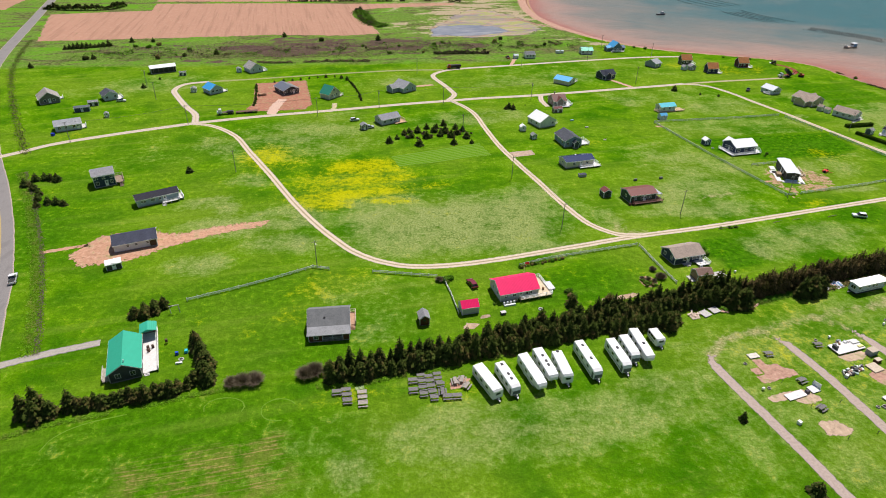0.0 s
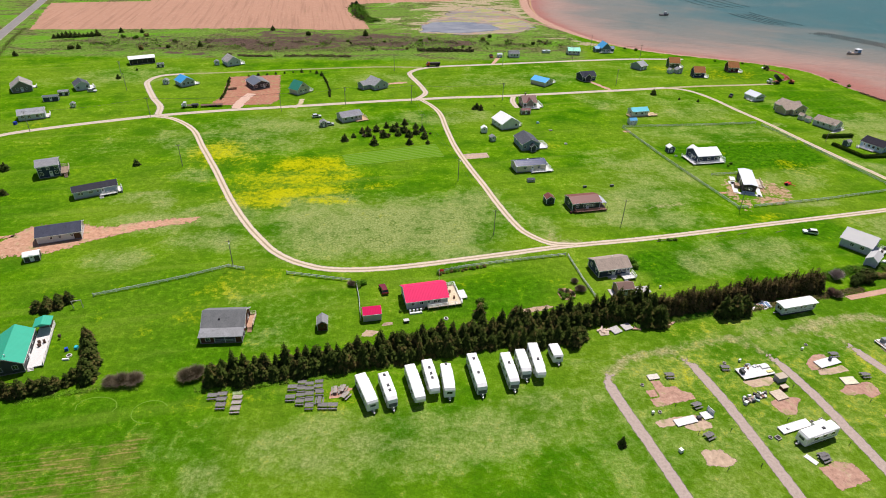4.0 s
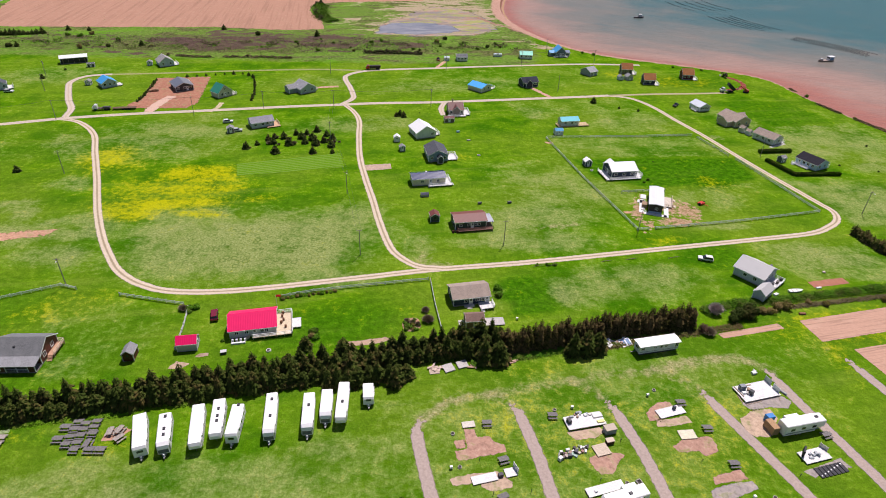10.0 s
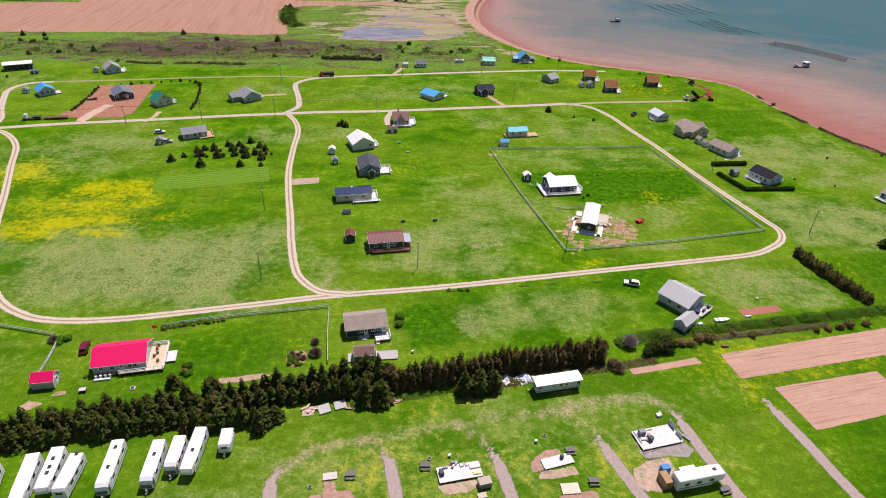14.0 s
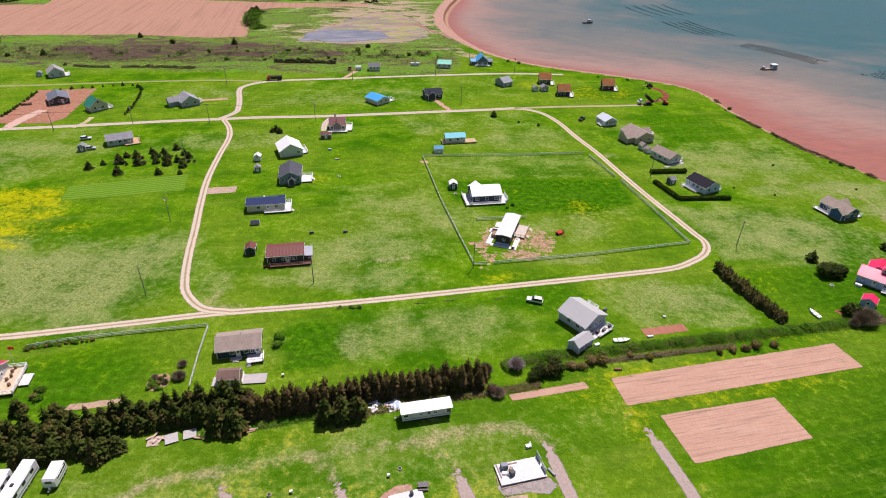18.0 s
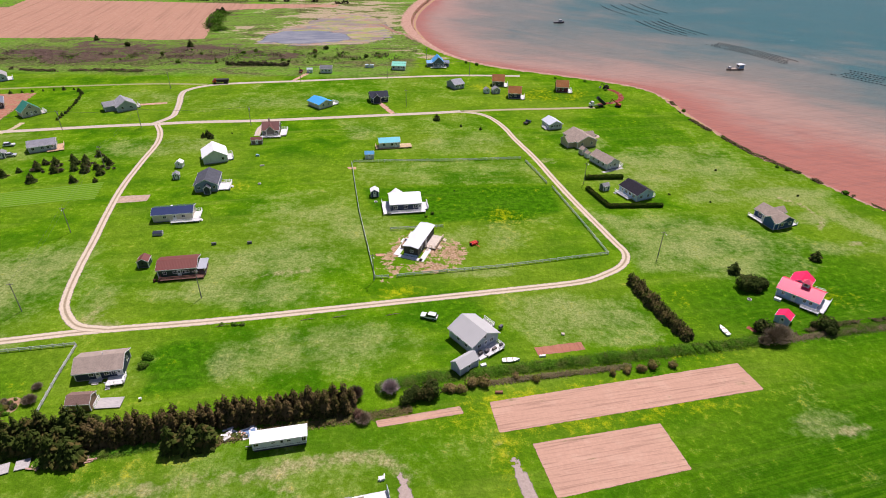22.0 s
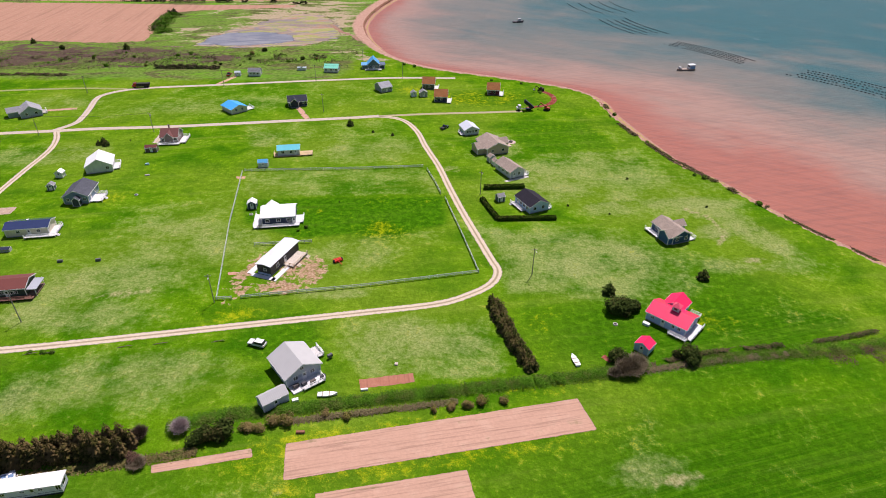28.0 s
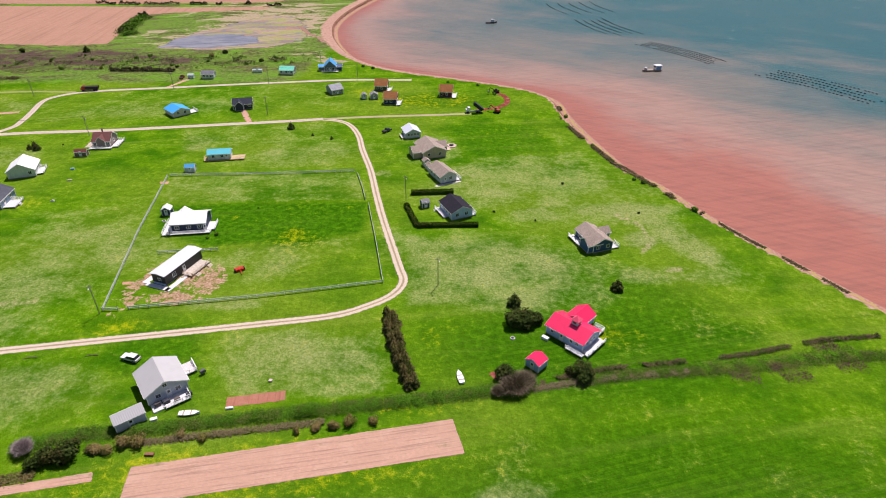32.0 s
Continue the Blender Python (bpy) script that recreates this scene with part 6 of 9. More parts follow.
deck(h, -5.6, -2.2, -3.85, 5.2, 0.5, (0.72, 0.72, 0.72), "l", WHITE, (-5.6, 4.2, -90, 1.2))
deck(h, 3.85, -4.6, 5.4, 1.0, 0.5, (0.72, 0.72, 0.72), "r", WHITE)
shed("small dark shed beside a clipped hedge", 206.8, 271.4, 28, 2.6, 2.4, 2.1, 0.8, "x", (0.10, 0.12, 0.15), GREY_SHINGLE)
h = house("cottage", "slate blue cottage with taupe shingles and white decks", 262.9, 254.6, 27.5, 6.6, 10.5, 3.0, 1.7, "y", (0.032, 0.075, 0.17), TAN_SHINGLE, fronts=(-1.6, 1.8), lefts=(-3, 0, 3), sides=(-2, 2), doors=(("l", 1.4),))
body(h, 4.6, 4.6, 2.9, 1.5, "x", siding((0.055, 0.13, 0.29)), TAN_SHINGLE, ox=-2.6, oy=-2.6)
deck(h, -5.4, -0.4, -3.45, 6.0, 0.6, (0.74, 0.74, 0.73), "lf", WHITE)
deck(h, 3.45, -5.2, 6.0, -2.4, 0.5, (0.74, 0.74, 0.73), "r", WHITE)
body(h, 3.2, 3.4, 2.6, 1.2, "x", siding((0.30, 0.33, 0.36)), TAN_SHINGLE, ox=4.6, oy=2.4)


# ---- trees and shrubs ----
SPRUCE = leaves((0.046, 0.068, 0.012), (0.105, 0.082, 0.026), 0.10)
SPRUCE_BROWN = leaves((0.056, 0.054, 0.013), (0.13, 0.092, 0.038), 0.20)
JUNIPER = leaves((0.040, 0.062, 0.012), (0.07, 0.062, 0.02), 0.1)
LEAFY = leaves((0.070, 0.185, 0.010), (0.10, 0.14, 0.025), 0.14)
DARK_SCRUB = leaves((0.060, 0.080, 0.022), (0.10, 0.085, 0.045), 0.25)
SCRUB = leaves((0.11, 0.145, 0.028), (0.16, 0.125, 0.05), 0.22)
TWIGGY = leaves((0.20, 0.175, 0.095), (0.23, 0.185, 0.12), 0.3)
TUFTS = leaves((0.12, 0.28, 0.010), (0.18, 0.23, 0.035), 0.12)
HEDGE = leaves((0.05, 0.10, 0.008), (0.08, 0.09, 0.02), 0.12)
BARK = bark((0.11, 0.075, 0.055))


def frond(m, rng, base, tip, wide):
    """A drooping spray of needles: two leaning faces along a line."""
    b, t = Vector(base), Vector(tip)
    d = t - b
    side = Vector((-d.y, d.x, 0)).normalized() * wide
    mid = b + d * rng.uniform(0.45, 0.65)
    lift = Vector((0, 0, wide * rng.uniform(0.25, 0.5)))
    m.add([b + lift * 0.4, mid + side - lift * 0.5, t, mid - side - lift * 0.5, mid + lift], [(0, 1, 4), (1, 2, 4), (2, 3, 4), (3, 0, 4)])


def spruce_meshes(seed, tall, radius, levels, shape=0.85, foot=0.06, mat=None):
    rng = random.Random(seed)
    m = Mesh()
    ring = lambda r, z: [(r * math.cos(k * math.pi / 4), r * math.sin(k * math.pi / 4), z) for k in range(8)]
    m.loft([ring(radius * 0.45, tall * foot), ring(radius * 0.42, tall * 0.3), ring(0.04, tall * 0.93)])
    for i in range(levels):
        f = i / (levels - 1)
        z = tall * (foot + 0.02 + (0.95 - foot) * f)
        r = radius * (1 - f) ** shape * rng.uniform(0.85, 1.12) + 0.12
        n = max(5, int(13 * (1 - f) + 4))
        start = rng.uniform(0, 6.28)
        for k in range(n):
            a = start + 6.283 * k / n + rng.uniform(-0.2, 0.2)
            rr = r * rng.uniform(0.55, 1.28)
            c, s = math.cos(a), math.sin(a)
            z2 = z + rng.uniform(-0.2, 0.2)
            drop = rr * rng.uniform(0.05, 0.4)
            frond(m, rng, (c * rr * 0.3, s * rr * 0.3, z2 + 0.12), (c * rr, s * rr, z2 - drop), rr * rng.uniform(0.13, 0.24) + 0.07)
            for q in (-1, 1):
                a2 = a + q * rng.uniform(0.22, 0.4)
                r2 = rr * rng.uniform(0.65, 0.95)
                frond(m, rng, (c * rr * 0.45, s * rr * 0.45, z2 + 0.02), (math.cos(a2) * r2, math.sin(a2) * r2, z2 - drop * 0.8 + rng.uniform(-0.1, 0.15)), rr * 0.12 + 0.05)
    frond(m, rng, (0, 0, tall * 0.93), (0.03, 0, tall * 1.02), 0.1)
    return m.data("crown", mat or SPRUCE), Mesh().tube((0, 0, 0), (0, 0, tall * 0.9), 0.16, 0.03, 7).data("trunk", BARK)


def bush_mesh(seed, rx, ry, rz, count, leaf, mat, name="crown", lift=0.35):
    """A loose, uneven heap of small leaf faces round a dark core."""
    rng = random.Random(seed)
    m = Mesh()
    lobes = [(rng.uniform(-0.5, 0.5) * rx, rng.uniform(-0.5, 0.5) * ry, rng.uniform(0.25, 0.75) * rz, rng.uniform(0.45, 0.75)) for _ in range(9)]
    rings = []
    for f, z in ((0.55, 0.08), (0.62, 0.35), (0.45, 0.65), (0.1, 0.8)):
        rings.append([(f * rx * math.cos(k * 0.785), f * ry * math.sin(k * 0.785), z * rz) for k in range(8)])
    m.loft(rings)
    for _ in range(count):
        lx, ly, lz, lr = rng.choice(lobes)
        v = Vector((rng.gauss(0, 1), rng.gauss(0, 1), rng.gauss(0.2, 1))).normalized()
        k = rng.uniform(0.75, 1.08) * lr
        p = Vector((lx + v.x * rx * k, ly + v.y * ry * k, max(0.05, lz + v.z * rz * k * 0.75)))
        n = (v + Vector((rng.uniform(-0.6, 0.6), rng.uniform(-0.6, 0.6), rng.uniform(-0.2, 0.7)))).normalized()
        u = n.orthogonal().normalized()
        u = Matrix.Rotation(rng.uniform(0, 6.28), 3, n) @ u
        w = n.cross(u)
        s = leaf * rng.uniform(0.6, 1.35)
        m.add([p - u * s - w * s * 0.4, p + u * s * 0.1 - w * s * 0.8, p + u * s + w * s * 0.3, p - u * s * 0.2 + w * s * 0.9], [(0, 1, 2, 3)])
    return m.data(name, mat)


def twig_mesh(seed, spread, tall, count, mat):
    """A leafless bush: thin forked twigs fanning out from the ground."""
    rng = random.Random(seed)
    m = Mesh()
    for _ in range(count):
        a, f = rng.uniform(0, 6.28), math.sqrt(rng.random())
        foot = Vector((0.3 * spread * f * math.cos(a), 0.3 * spread * f * math.sin(a), 0.05))
        tip = Vector((spread * f * math.cos(a) + rng.gauss(0, 0.12), spread * f * math.sin(a) + rng.gauss(0, 0.12), tall * (1.0 - 0.45 * f * f) * rng.uniform(0.7, 1.05)))
        knee = foot.lerp(tip, 0.5) + Vector((rng.gauss(0, 0.1), rng.gauss(0, 0.1), 0.12 * tall))
        side = Vector((-math.sin(a), math.cos(a), 0)) * 0.035
        m.add([foot - side, foot + side, knee + side, knee - side], [(0, 1, 2, 3)])
        for _ in range(3):
            end = tip + Vector((rng.gauss(0, 0.22), rng.gauss(0, 0.22), rng.gauss(0, 0.16)))
            w = Vector((rng.gauss(0, 1), rng.gauss(0, 1), rng.gauss(0, 0.4))).normalized() * 0.03
            m.add([knee - w, knee + w, end], [(0, 1, 2)])
    return m.data("crown", mat)


def make_tree(name, label, crown, trunk, x, y, turn, s, category="tree", group=""):
    t = thing(name, label, category, x, y, turn, group=group)
    t.scale = (s, s, s) if isinstance(s, float) else s
    part("crown", crown, None, t)
    if trunk:
        part("trunk", trunk, None, t)
    return t


WIDE = [spruce_meshes(k, 6.9 + 0.4 * k, 2.9 - 0.1 * k, 18, 0.46 + 0.06 * k) for k in range(5)]
SLIM = [spruce_meshes(20 + k, 7.8, 1.6 + 0.08 * k, 19, 0.36 + 0.05 * k, 0.04, SPRUCE_BROWN) for k in range(5)]
TALL_HEDGE = [spruce_meshes(30 + k, 3.3, 1.35, 10, 0.4, 0.02, leaves((0.056, 0.074, 0.014), (0.12, 0.095, 0.035), 0.18)) for k in range(3)]
SMALL = [spruce_meshes(40 + k, 3.0, 1.7, 11, 0.6, 0.02, JUNIPER) for k in range(3)]
TWIG_TRUNK = Mesh().tube((0, 0, 0), (0, 0, 1.1), 0.12, 0.06, 6).data("trunk", BARK)
rng = random.Random(11)


def row(pts, gap, off, kinds, lo, hi, label, group, jitter=0.6, name="spruce_tree", squat=1.0):
    """Trees along a line, side by side."""
    line = spline(pts, 0.5)
    nn = normals(line)
    far = 0.0
    for a, b, q in zip(line, line[1:], nn):
        far += float(np.linalg.norm(b - a))
        if far >= gap:
            far -= gap * 1.0
            o = off + rng.uniform(-jitter, jitter)
            s = rng.uniform(lo, hi)
            c, t = rng.choice(kinds)
            make_tree(name, label, c, t, a[0] + q[0] * o, a[1] + q[1] * o, rng.uniform(0, 360), (s * rng.uniform(0.88, 1.12), s * rng.uniform(0.88, 1.12), s * squat * rng.uniform(0.84, 1.18)), group=group)


DARK_L, BROWN_L = "dark green spruce tree in a dense shelter belt", "slim browning spruce tree in a dense shelter belt"
belt = [(-26, 100.5), (-11, 104.5), (8, 110), (33, 117.5), (48, 122)]
row(belt, 2.3, -0.9, WIDE, 0.56, 0.82, DARK_L, "shelter belt")
row(belt, 2.4, 2.4, WIDE, 0.56, 0.8, DARK_L, "shelter belt")
row([(11, 114.6), (20, 117.6), (30, 121), (44, 125.5)], 2.6, 0.6, WIDE, 0.52, 0.78, DARK_L, "shelter belt")
row([(48, 122.5), (60, 127), (72, 131), (86, 135.5)], 2.4, 0.4, WIDE, 0.6, 0.92, DARK_L, "shelter belt")
row([(48, 126), (60, 131), (72, 135), (88, 139)], 2.5, 1.0, WIDE, 0.58, 0.9, DARK_L, "shelter belt")
row([(84, 135.5), (95, 138.4), (104, 141.6), (110, 144.2), (118, 147.2), (125, 149.0), (138.5, 152.8)], 1.75, 0.5, SLIM, 0.74, 0.94, BROWN_L, "shelter belt", 0.35)
row([(86, 134.6), (95, 137.2), (104, 140.2), (110, 142.8), (118, 145.8), (125, 147.2), (137, 150.8)], 1.95, 0.2, SLIM, 0.7, 0.9, BROWN_L, "shelter belt", 0.35)
row([(44, 118), (54, 120.6), (64, 123.4)], 2.3, 0.2, WIDE, 0.58, 0.8, DARK_L, "shelter belt")
for x, y, s in ((61, 120.5, 0.75), (81.5, 131.0, 0.95), (85, 131.6, 0.98), (103.5, 136.2, 0.9), (106.8, 137.2, 1.0), (110, 138.4, 0.9), (37.2, 130.4, 0.62), (46.5, 123.5, 0.85), (47.5, 126.5, 0.9), (49.5, 125, 0.85), (47, 129.5, 0.8)):
    c, t = rng.choice(WIDE)
    make_tree("spruce_tree", DARK_L, c, t, x, y, rng.uniform(0, 360), s, group="shelter belt")
row([(-80, 90.5), (-74, 91.5), (-66, 93.5), (-60, 95.5), (-54, 99)], 1.7, 0.2, WIDE, 0.56, 0.76, "low dark green spruce beside a cottage garden", "garden spruces", squat=0.82)
for x, y, s in ((-87, 88.5, 0.86), (-84, 87.5, 0.8), (-86, 91, 0.8), (-82, 89, 0.66), (-53, 101, 0.8), (-54, 104, 0.84), (-56, 107, 0.78), (-58, 110, 0.74), (-59.5, 112.5, 0.62), (-52, 99, 0.7)):
    c, t = rng.choice(WIDE)
    make_tree("spruce_tree", "dark green spruce beside a cottage garden", c, t, x, y, rng.uniform(0, 360), s, group="garden spruces")
for x, y in ((-79, 123), (-77, 124.6), (-75, 126), (-73, 127.2), (-76.4, 122.8), (-74.4, 124.6)):
    c, t = rng.choice(WIDE)
    make_tree("spruce_tree", "bushy dark spruce in a small clump", c, t, x, y, rng.uniform(0, 360), (0.62, 0.62, 0.5), group="spruce clump")
for x, y in ((-152, 204), (-149, 205), (-146.5, 204.5), (-144, 204), (-153, 199), (-148, 196), (-144, 192), (-142, 188), (-139.5, 183), (-137, 185.5), (-134, 185.5), (-131, 184.6)):
    c, t = rng.choice(SMALL)
    make_tree("spruce_tree", "young dark spruce beside the country road", c, t, x, y, rng.uniform(0, 360), rng.uniform(0.8, 1.2), group="roadside spruces")
# brush and dead wood among the trees
for x, y, k, sc in ((144.8, 157.8, "grey", 1.25), (137.3, 155.1, "brown", 1.15)):
    make_tree("bush", "leafless " + k + " twiggy bush beside spruces", twig_mesh(70 + int(x), 1.7, 2.8, 1000, leaves((0.42, 0.35, 0.33), (0.45, 0.37, 0.35), 0.3) if k == "grey" else leaves((0.12, 0.09, 0.055), (0.14, 0.10, 0.07), 0.3)), None, x, y, 0, sc, "bush")
make_tree("bush", "rusty brown bush beside spruces", bush_mesh(208, 1.5, 1.4, 2.2, 900, 0.13, leaves((0.15, 0.08, 0.04), (0.12, 0.07, 0.05), 0.3)), None, 139.3, 149.1, 0, 1.0, "bush")
# the planted spruces of the middle meadow, and single ones about
for x, y, s in ((-22, 249, 1.2), (-8.6, 246.5, 1.35), (-16, 259.5, 1.0), (-14, 262, 0.9), (-5.6, 255.5, 1.3), (-10, 262.5, 1.2), (-6, 267.5, 1.0), (-2.4, 263.5, 1.2), (5.6, 257.5, 1.3), (6.6, 248.6, 1.1), (2, 272.6, 1.1), (12.6, 256.6, 1.2), (11, 265.5, 1.0),
                (0.5, 258.5, 1.1), (2.8, 262.6, 1.3), (8.2, 261, 1.1), (-1.4, 268.6, 0.9), (14.6, 250, 0.7), (-12.5, 256, 1.0), (7.6, 268.4, 1.0), (-19, 253.5, 0.8)):
    c, t = rng.choice(SMALL)
    make_tree("spruce_tree", "young spruce planted in a meadow clump", c, t, x, y, rng.uniform(0, 360), s * 0.95, group="meadow spruces")
for x, y, s in ((36, 300, 1.1), (38, 298.4, 1.0), (34.6, 298.6, 0.8), (134.6, 337, 1.1), (-98, 214, 0.95), (67, 90, (0.6, 0.6, 0.95)), (73.5, 72, 1.1), (147, 330, 0.45), (156.4, 327.6, 0.5), (267.6, 230.4, 1.15), (239.4, 219.6, 1.25), (-163, 324, 0.9), (-161, 341, 0.5), (-246, 360, 1.1), (-203, 433, 1.0), (-217, 431, 1.2), (-46, 452, 1.5), (-116, 457, 1.2), (-148, 401, 1.3), (-220, 383, 1.1)):
    c, t = rng.choice(SMALL)
    make_tree("spruce_tree", "single young spruce standing in the grass", c, t, x, y, rng.uniform(0, 360), s)
row([(-253, 406), (-240, 411), (-226, 418)], 2.6, 0, SMALL, 1.0, 1.4, "dark spruce in a short far row", "far spruce row")
row([(-104, 334), (-100, 320), (-97, 307), (-95, 296)], 2.4, 0, SMALL, 0.4, 0.6, "small clipped conifer edging a yard", "yard conifers", 0.2)
row([(-41, 306), (-44, 319), (-48, 332), (-54, 346)], 3.0, 0, SMALL, 0.35, 0.6, "small clipped conifer edging a lawn", "lawn conifers", 0.2)
row([(-99, 337), (-90, 341), (-80, 346), (-63, 352), (-54, 346)], 5.0, 0, SMALL, 0.35, 0.7, "small clipped conifer edging a lawn", "lawn conifers", 0.4)

ROUND = [bush_mesh(k, 1.7, 1.7, 2.3, 1300, 0.17, JUNIPER) for k in range(3)]
OLIVE = [bush_mesh(10 + k, 1.5, 1.5, 2.0, 1000, 0.16, leaves((0.155, 0.145, 0.032), (0.21, 0.155, 0.06), 0.2)) for k in range(3)]
BARE = [twig_mesh(20 + k, 2.1, 2.4, 900, TWIGGY) for k in range(3)]
GREEN = [bush_mesh(30 + k, 1.5, 1.4, 1.5, 900, 0.16, LEAFY) for k in range(3)]


def bush(kind, label, x, y, s, group=""):
    make_tree("bush", label, rng.choice(kind), TWIG_TRUNK, x, y, rng.uniform(0, 360), (s * rng.uniform(0.9, 1.15), s * rng.uniform(0.9, 1.15), s * rng.uniform(0.85, 1.1)), "bush", group)


for x, y, s in ((149.5, 155.6, 1.25), (151.6, 157, 1.2), (154, 158, 1.45), (158, 160.2, 0.95), (160.6, 160, 0.85), (163.4, 162.4, 1.0), (166, 162.6, 1.05), (173.5, 166, 0.65), (178.2, 165.6, 0.7), (196.6, 170, 0.62), (200.4, 171.6, 0.75), (203.8, 172.2, 0.8), (206.6, 173.8, 0.85), (211.6, 174.6, 0.7)):
    bush(OLIVE if s < 1.1 else ROUND, "rounded olive-brown juniper bush by the ditch", x, y, s, "ditch bushes")
for x, y, s in ((243, 211.5, 1.6), (240, 210.5, 1.5), (241.6, 214, 1.4), (245, 212.6, 1.3), (238.6, 191.5, 1.5), (255.6, 194.6, 1.5), (256.4, 193.8, 1.35), (252.8, 195.4, 0.7)):
    bush(ROUND, "broad dark evergreen bush beside a pink-roofed cottage", x, y, s, "evergreen bushes")
for x, y, s in ((241, 188.6, 1.7), (239.4, 187.6, 1.4), (242.6, 190.2, 1.4), (237, 186.4, 0.9), (-46.4, 98.6, 1.0), (-44, 99, 1.15), (-41.5, 99.6, 1.1), (-30.2, 101.6, 1.2), (-28.2, 102.6, 1.15), (140.5, 148.6, 0.9), (66.4, 144.6, 0.75), (0.8, 141.5, 0.7)):
    bush(BARE, "leafless grey-brown bush with dense twigs", x, y, s)
for x, y, s in ((2.6, 141.2, 0.8), (4.0, 142.6, 0.7), (38.7, 134.4, 0.7), (37.4, 136.8, 0.75), (25.5, 149.6, 0.6), (29, 151.6, 0.45), (33, 153, 0.4), (85, 158.5, 0.8), (84.6, 161, 0.9), (16, 130.6, 0.35), (62, 141.8, 0.6), (60.4, 143, 0.5), (63.4, 140.8, 0.5), (61, 140.4, 0.4), (142, 240.6, 0.4), (144, 243, 0.5), (96.6, 175.6, 0.4), (100, 176, 0.5), (102, 176.4, 0.45), (148, 440, 0.8), (141, 444, 0.7), (196, 418.6, 0.6), (269, 335, 0.7), (285, 301, 0.7), (299.4, 281.6, 0.8), (282, 303.4, 0.5), (259, 369.4, 0.8), (223, 400, 0.7), (213, 415, 0.6)):
    bush(GREEN, "low green shrub in the grass", x, y, s)
for k in range(16):
    bush(BARE, "low brown shrub among young spruces", -14 + 1.9 * k + rng.uniform(-1, 1), 257 + 0.55 * k + rng.uniform(-4, 5), rng.uniform(0.35, 0.6), "meadow shrubs")
for x, y, s in ((255, 296, 0.3), (231, 270.6, 0.28), (280, 276.6, 0.3), (245, 266.4, 0.22), (150, 262, 0.2), (45, 305, 0.2)):
    bush(ROUND, "tiny dark shrub in the lawn", x, y, s)


heath_rng = random.Random(77)
for k in range(30):
    q = heath_rng.random()
    bush(heath_rng.choice((GREEN, GREEN, ROUND, OLIVE)), "dark shrub on wet heath", -225 + 320 * q, 392 + 46 * q + heath_rng.uniform(-12, 34), heath_rng.uniform(0.45, 1.15), "heath shrubs")


def thicket(name, label, pts, width, tall, count, leaf, mat, seed, category="thicket", clump=-1.0):
    """Loose low growth along a line, too dense to count."""
    rg = random.Random(seed)
    line = spline(pts, 1.0)
    nn = normals(line)
    m = Mesh()
    for _ in range(count):
        k = rg.randrange(len(line))
        o = rg.gauss(0, 0.36) * width
        bumpy = 0.55 + 0.45 * noise.noise(Vector((line[k][0] * 0.35, line[k][1] * 0.35, seed))) * 1.6
        p = Vector((line[k][0] + nn[k][0] * o + rg.uniform(-0.5, 0.5), line[k][1] + nn[k][1] * o + rg.uniform(-0.5, 0.5), 0))
        if noise.noise(Vector((p.x * 0.11, p.y * 0.11, seed * 3.7))) < clump:
            continue
        p.z = max(0.05, tall * bumpy * max(0.1, 1 - (abs(o) / width) ** 2) * rg.uniform(0.5, 1.05))
        n = Vector((rg.gauss(0, 0.6), rg.gauss(0, 0.6), 1)).normalized()
        u = Matrix.Rotation(rg.uniform(0, 6.28), 3, n) @ n.orthogonal().normalized()
        w = n.cross(u)
        s = leaf * rg.uniform(0.6, 1.4)
        m.add([p - u * s - w * s * 0.4, p + u * s * 0.1 - w * s * 0.8, p + u * s + w * s * 0.3, p - u * s * 0.2 + w * s * 0.9], [(0, 1, 2, 3)])
    me = m.data(name, mat)
    return tagged(new(name, me), label, category, kind="stuff")


ditch = [(142, 158), (152, 163), (164, 166), (176, 169.5), (188, 173), (200, 176.5), (212, 180), (219, 182), (232, 186), (245, 191)]
thicket("ditch_scrub", "green leafy scrub along a ditch", ditch, 2.4, 1.5, 52000, 0.115, LEAFY, 1)
thicket("ditch_scrub", "brownish dry scrub along a ditch", [(q[0] + 1, q[1] - 3.2) for q in ditch[2:6]], 1.0, 0.7, 6500, 0.14, leaves((0.17, 0.165, 0.06), (0.17, 0.14, 0.07), 0.25), 2)
bank_top = [(247, 191.5), (258.5, 196.6), (275, 201.4), (295, 207.2), (314, 214.8), (330, 219)]
thicket("ditch_scrub", "dark brown brush along the top of a rough bank", bank_top, 0.8, 1.0, 15000, 0.12, leaves((0.090, 0.130, 0.026), (0.13, 0.10, 0.05), 0.2), 3, clump=-0.3)
thicket("ditch_scrub", "pale dry reeds along a ditch", [(245, 189), (257, 193.2), (268, 196.4), (280, 199.4)], 1.3, 0.6, 7000, 0.11, leaves((0.20, 0.20, 0.09), (0.2, 0.16, 0.09), 0.3), 31)
thicket("ditch_scrub", "mixed green scrub on a rough bank", [(256, 193), (268, 197), (280, 199.5), (290, 202), (302, 205), (316, 209), (330, 212)], 2.6, 0.7, 20000, 0.12, leaves((0.075, 0.17, 0.012), (0.12, 0.14, 0.035), 0.16), 4)
thicket("rough_grass", "bright grass tufts on a rough bank", [(284, 201), (294, 203.6), (304, 206), (314, 209.5), (322, 212)], 3.4, 0.6, 15000, 0.12, leaves((0.10, 0.27, 0.010), (0.17, 0.21, 0.035), 0.12), 32, "weeds")
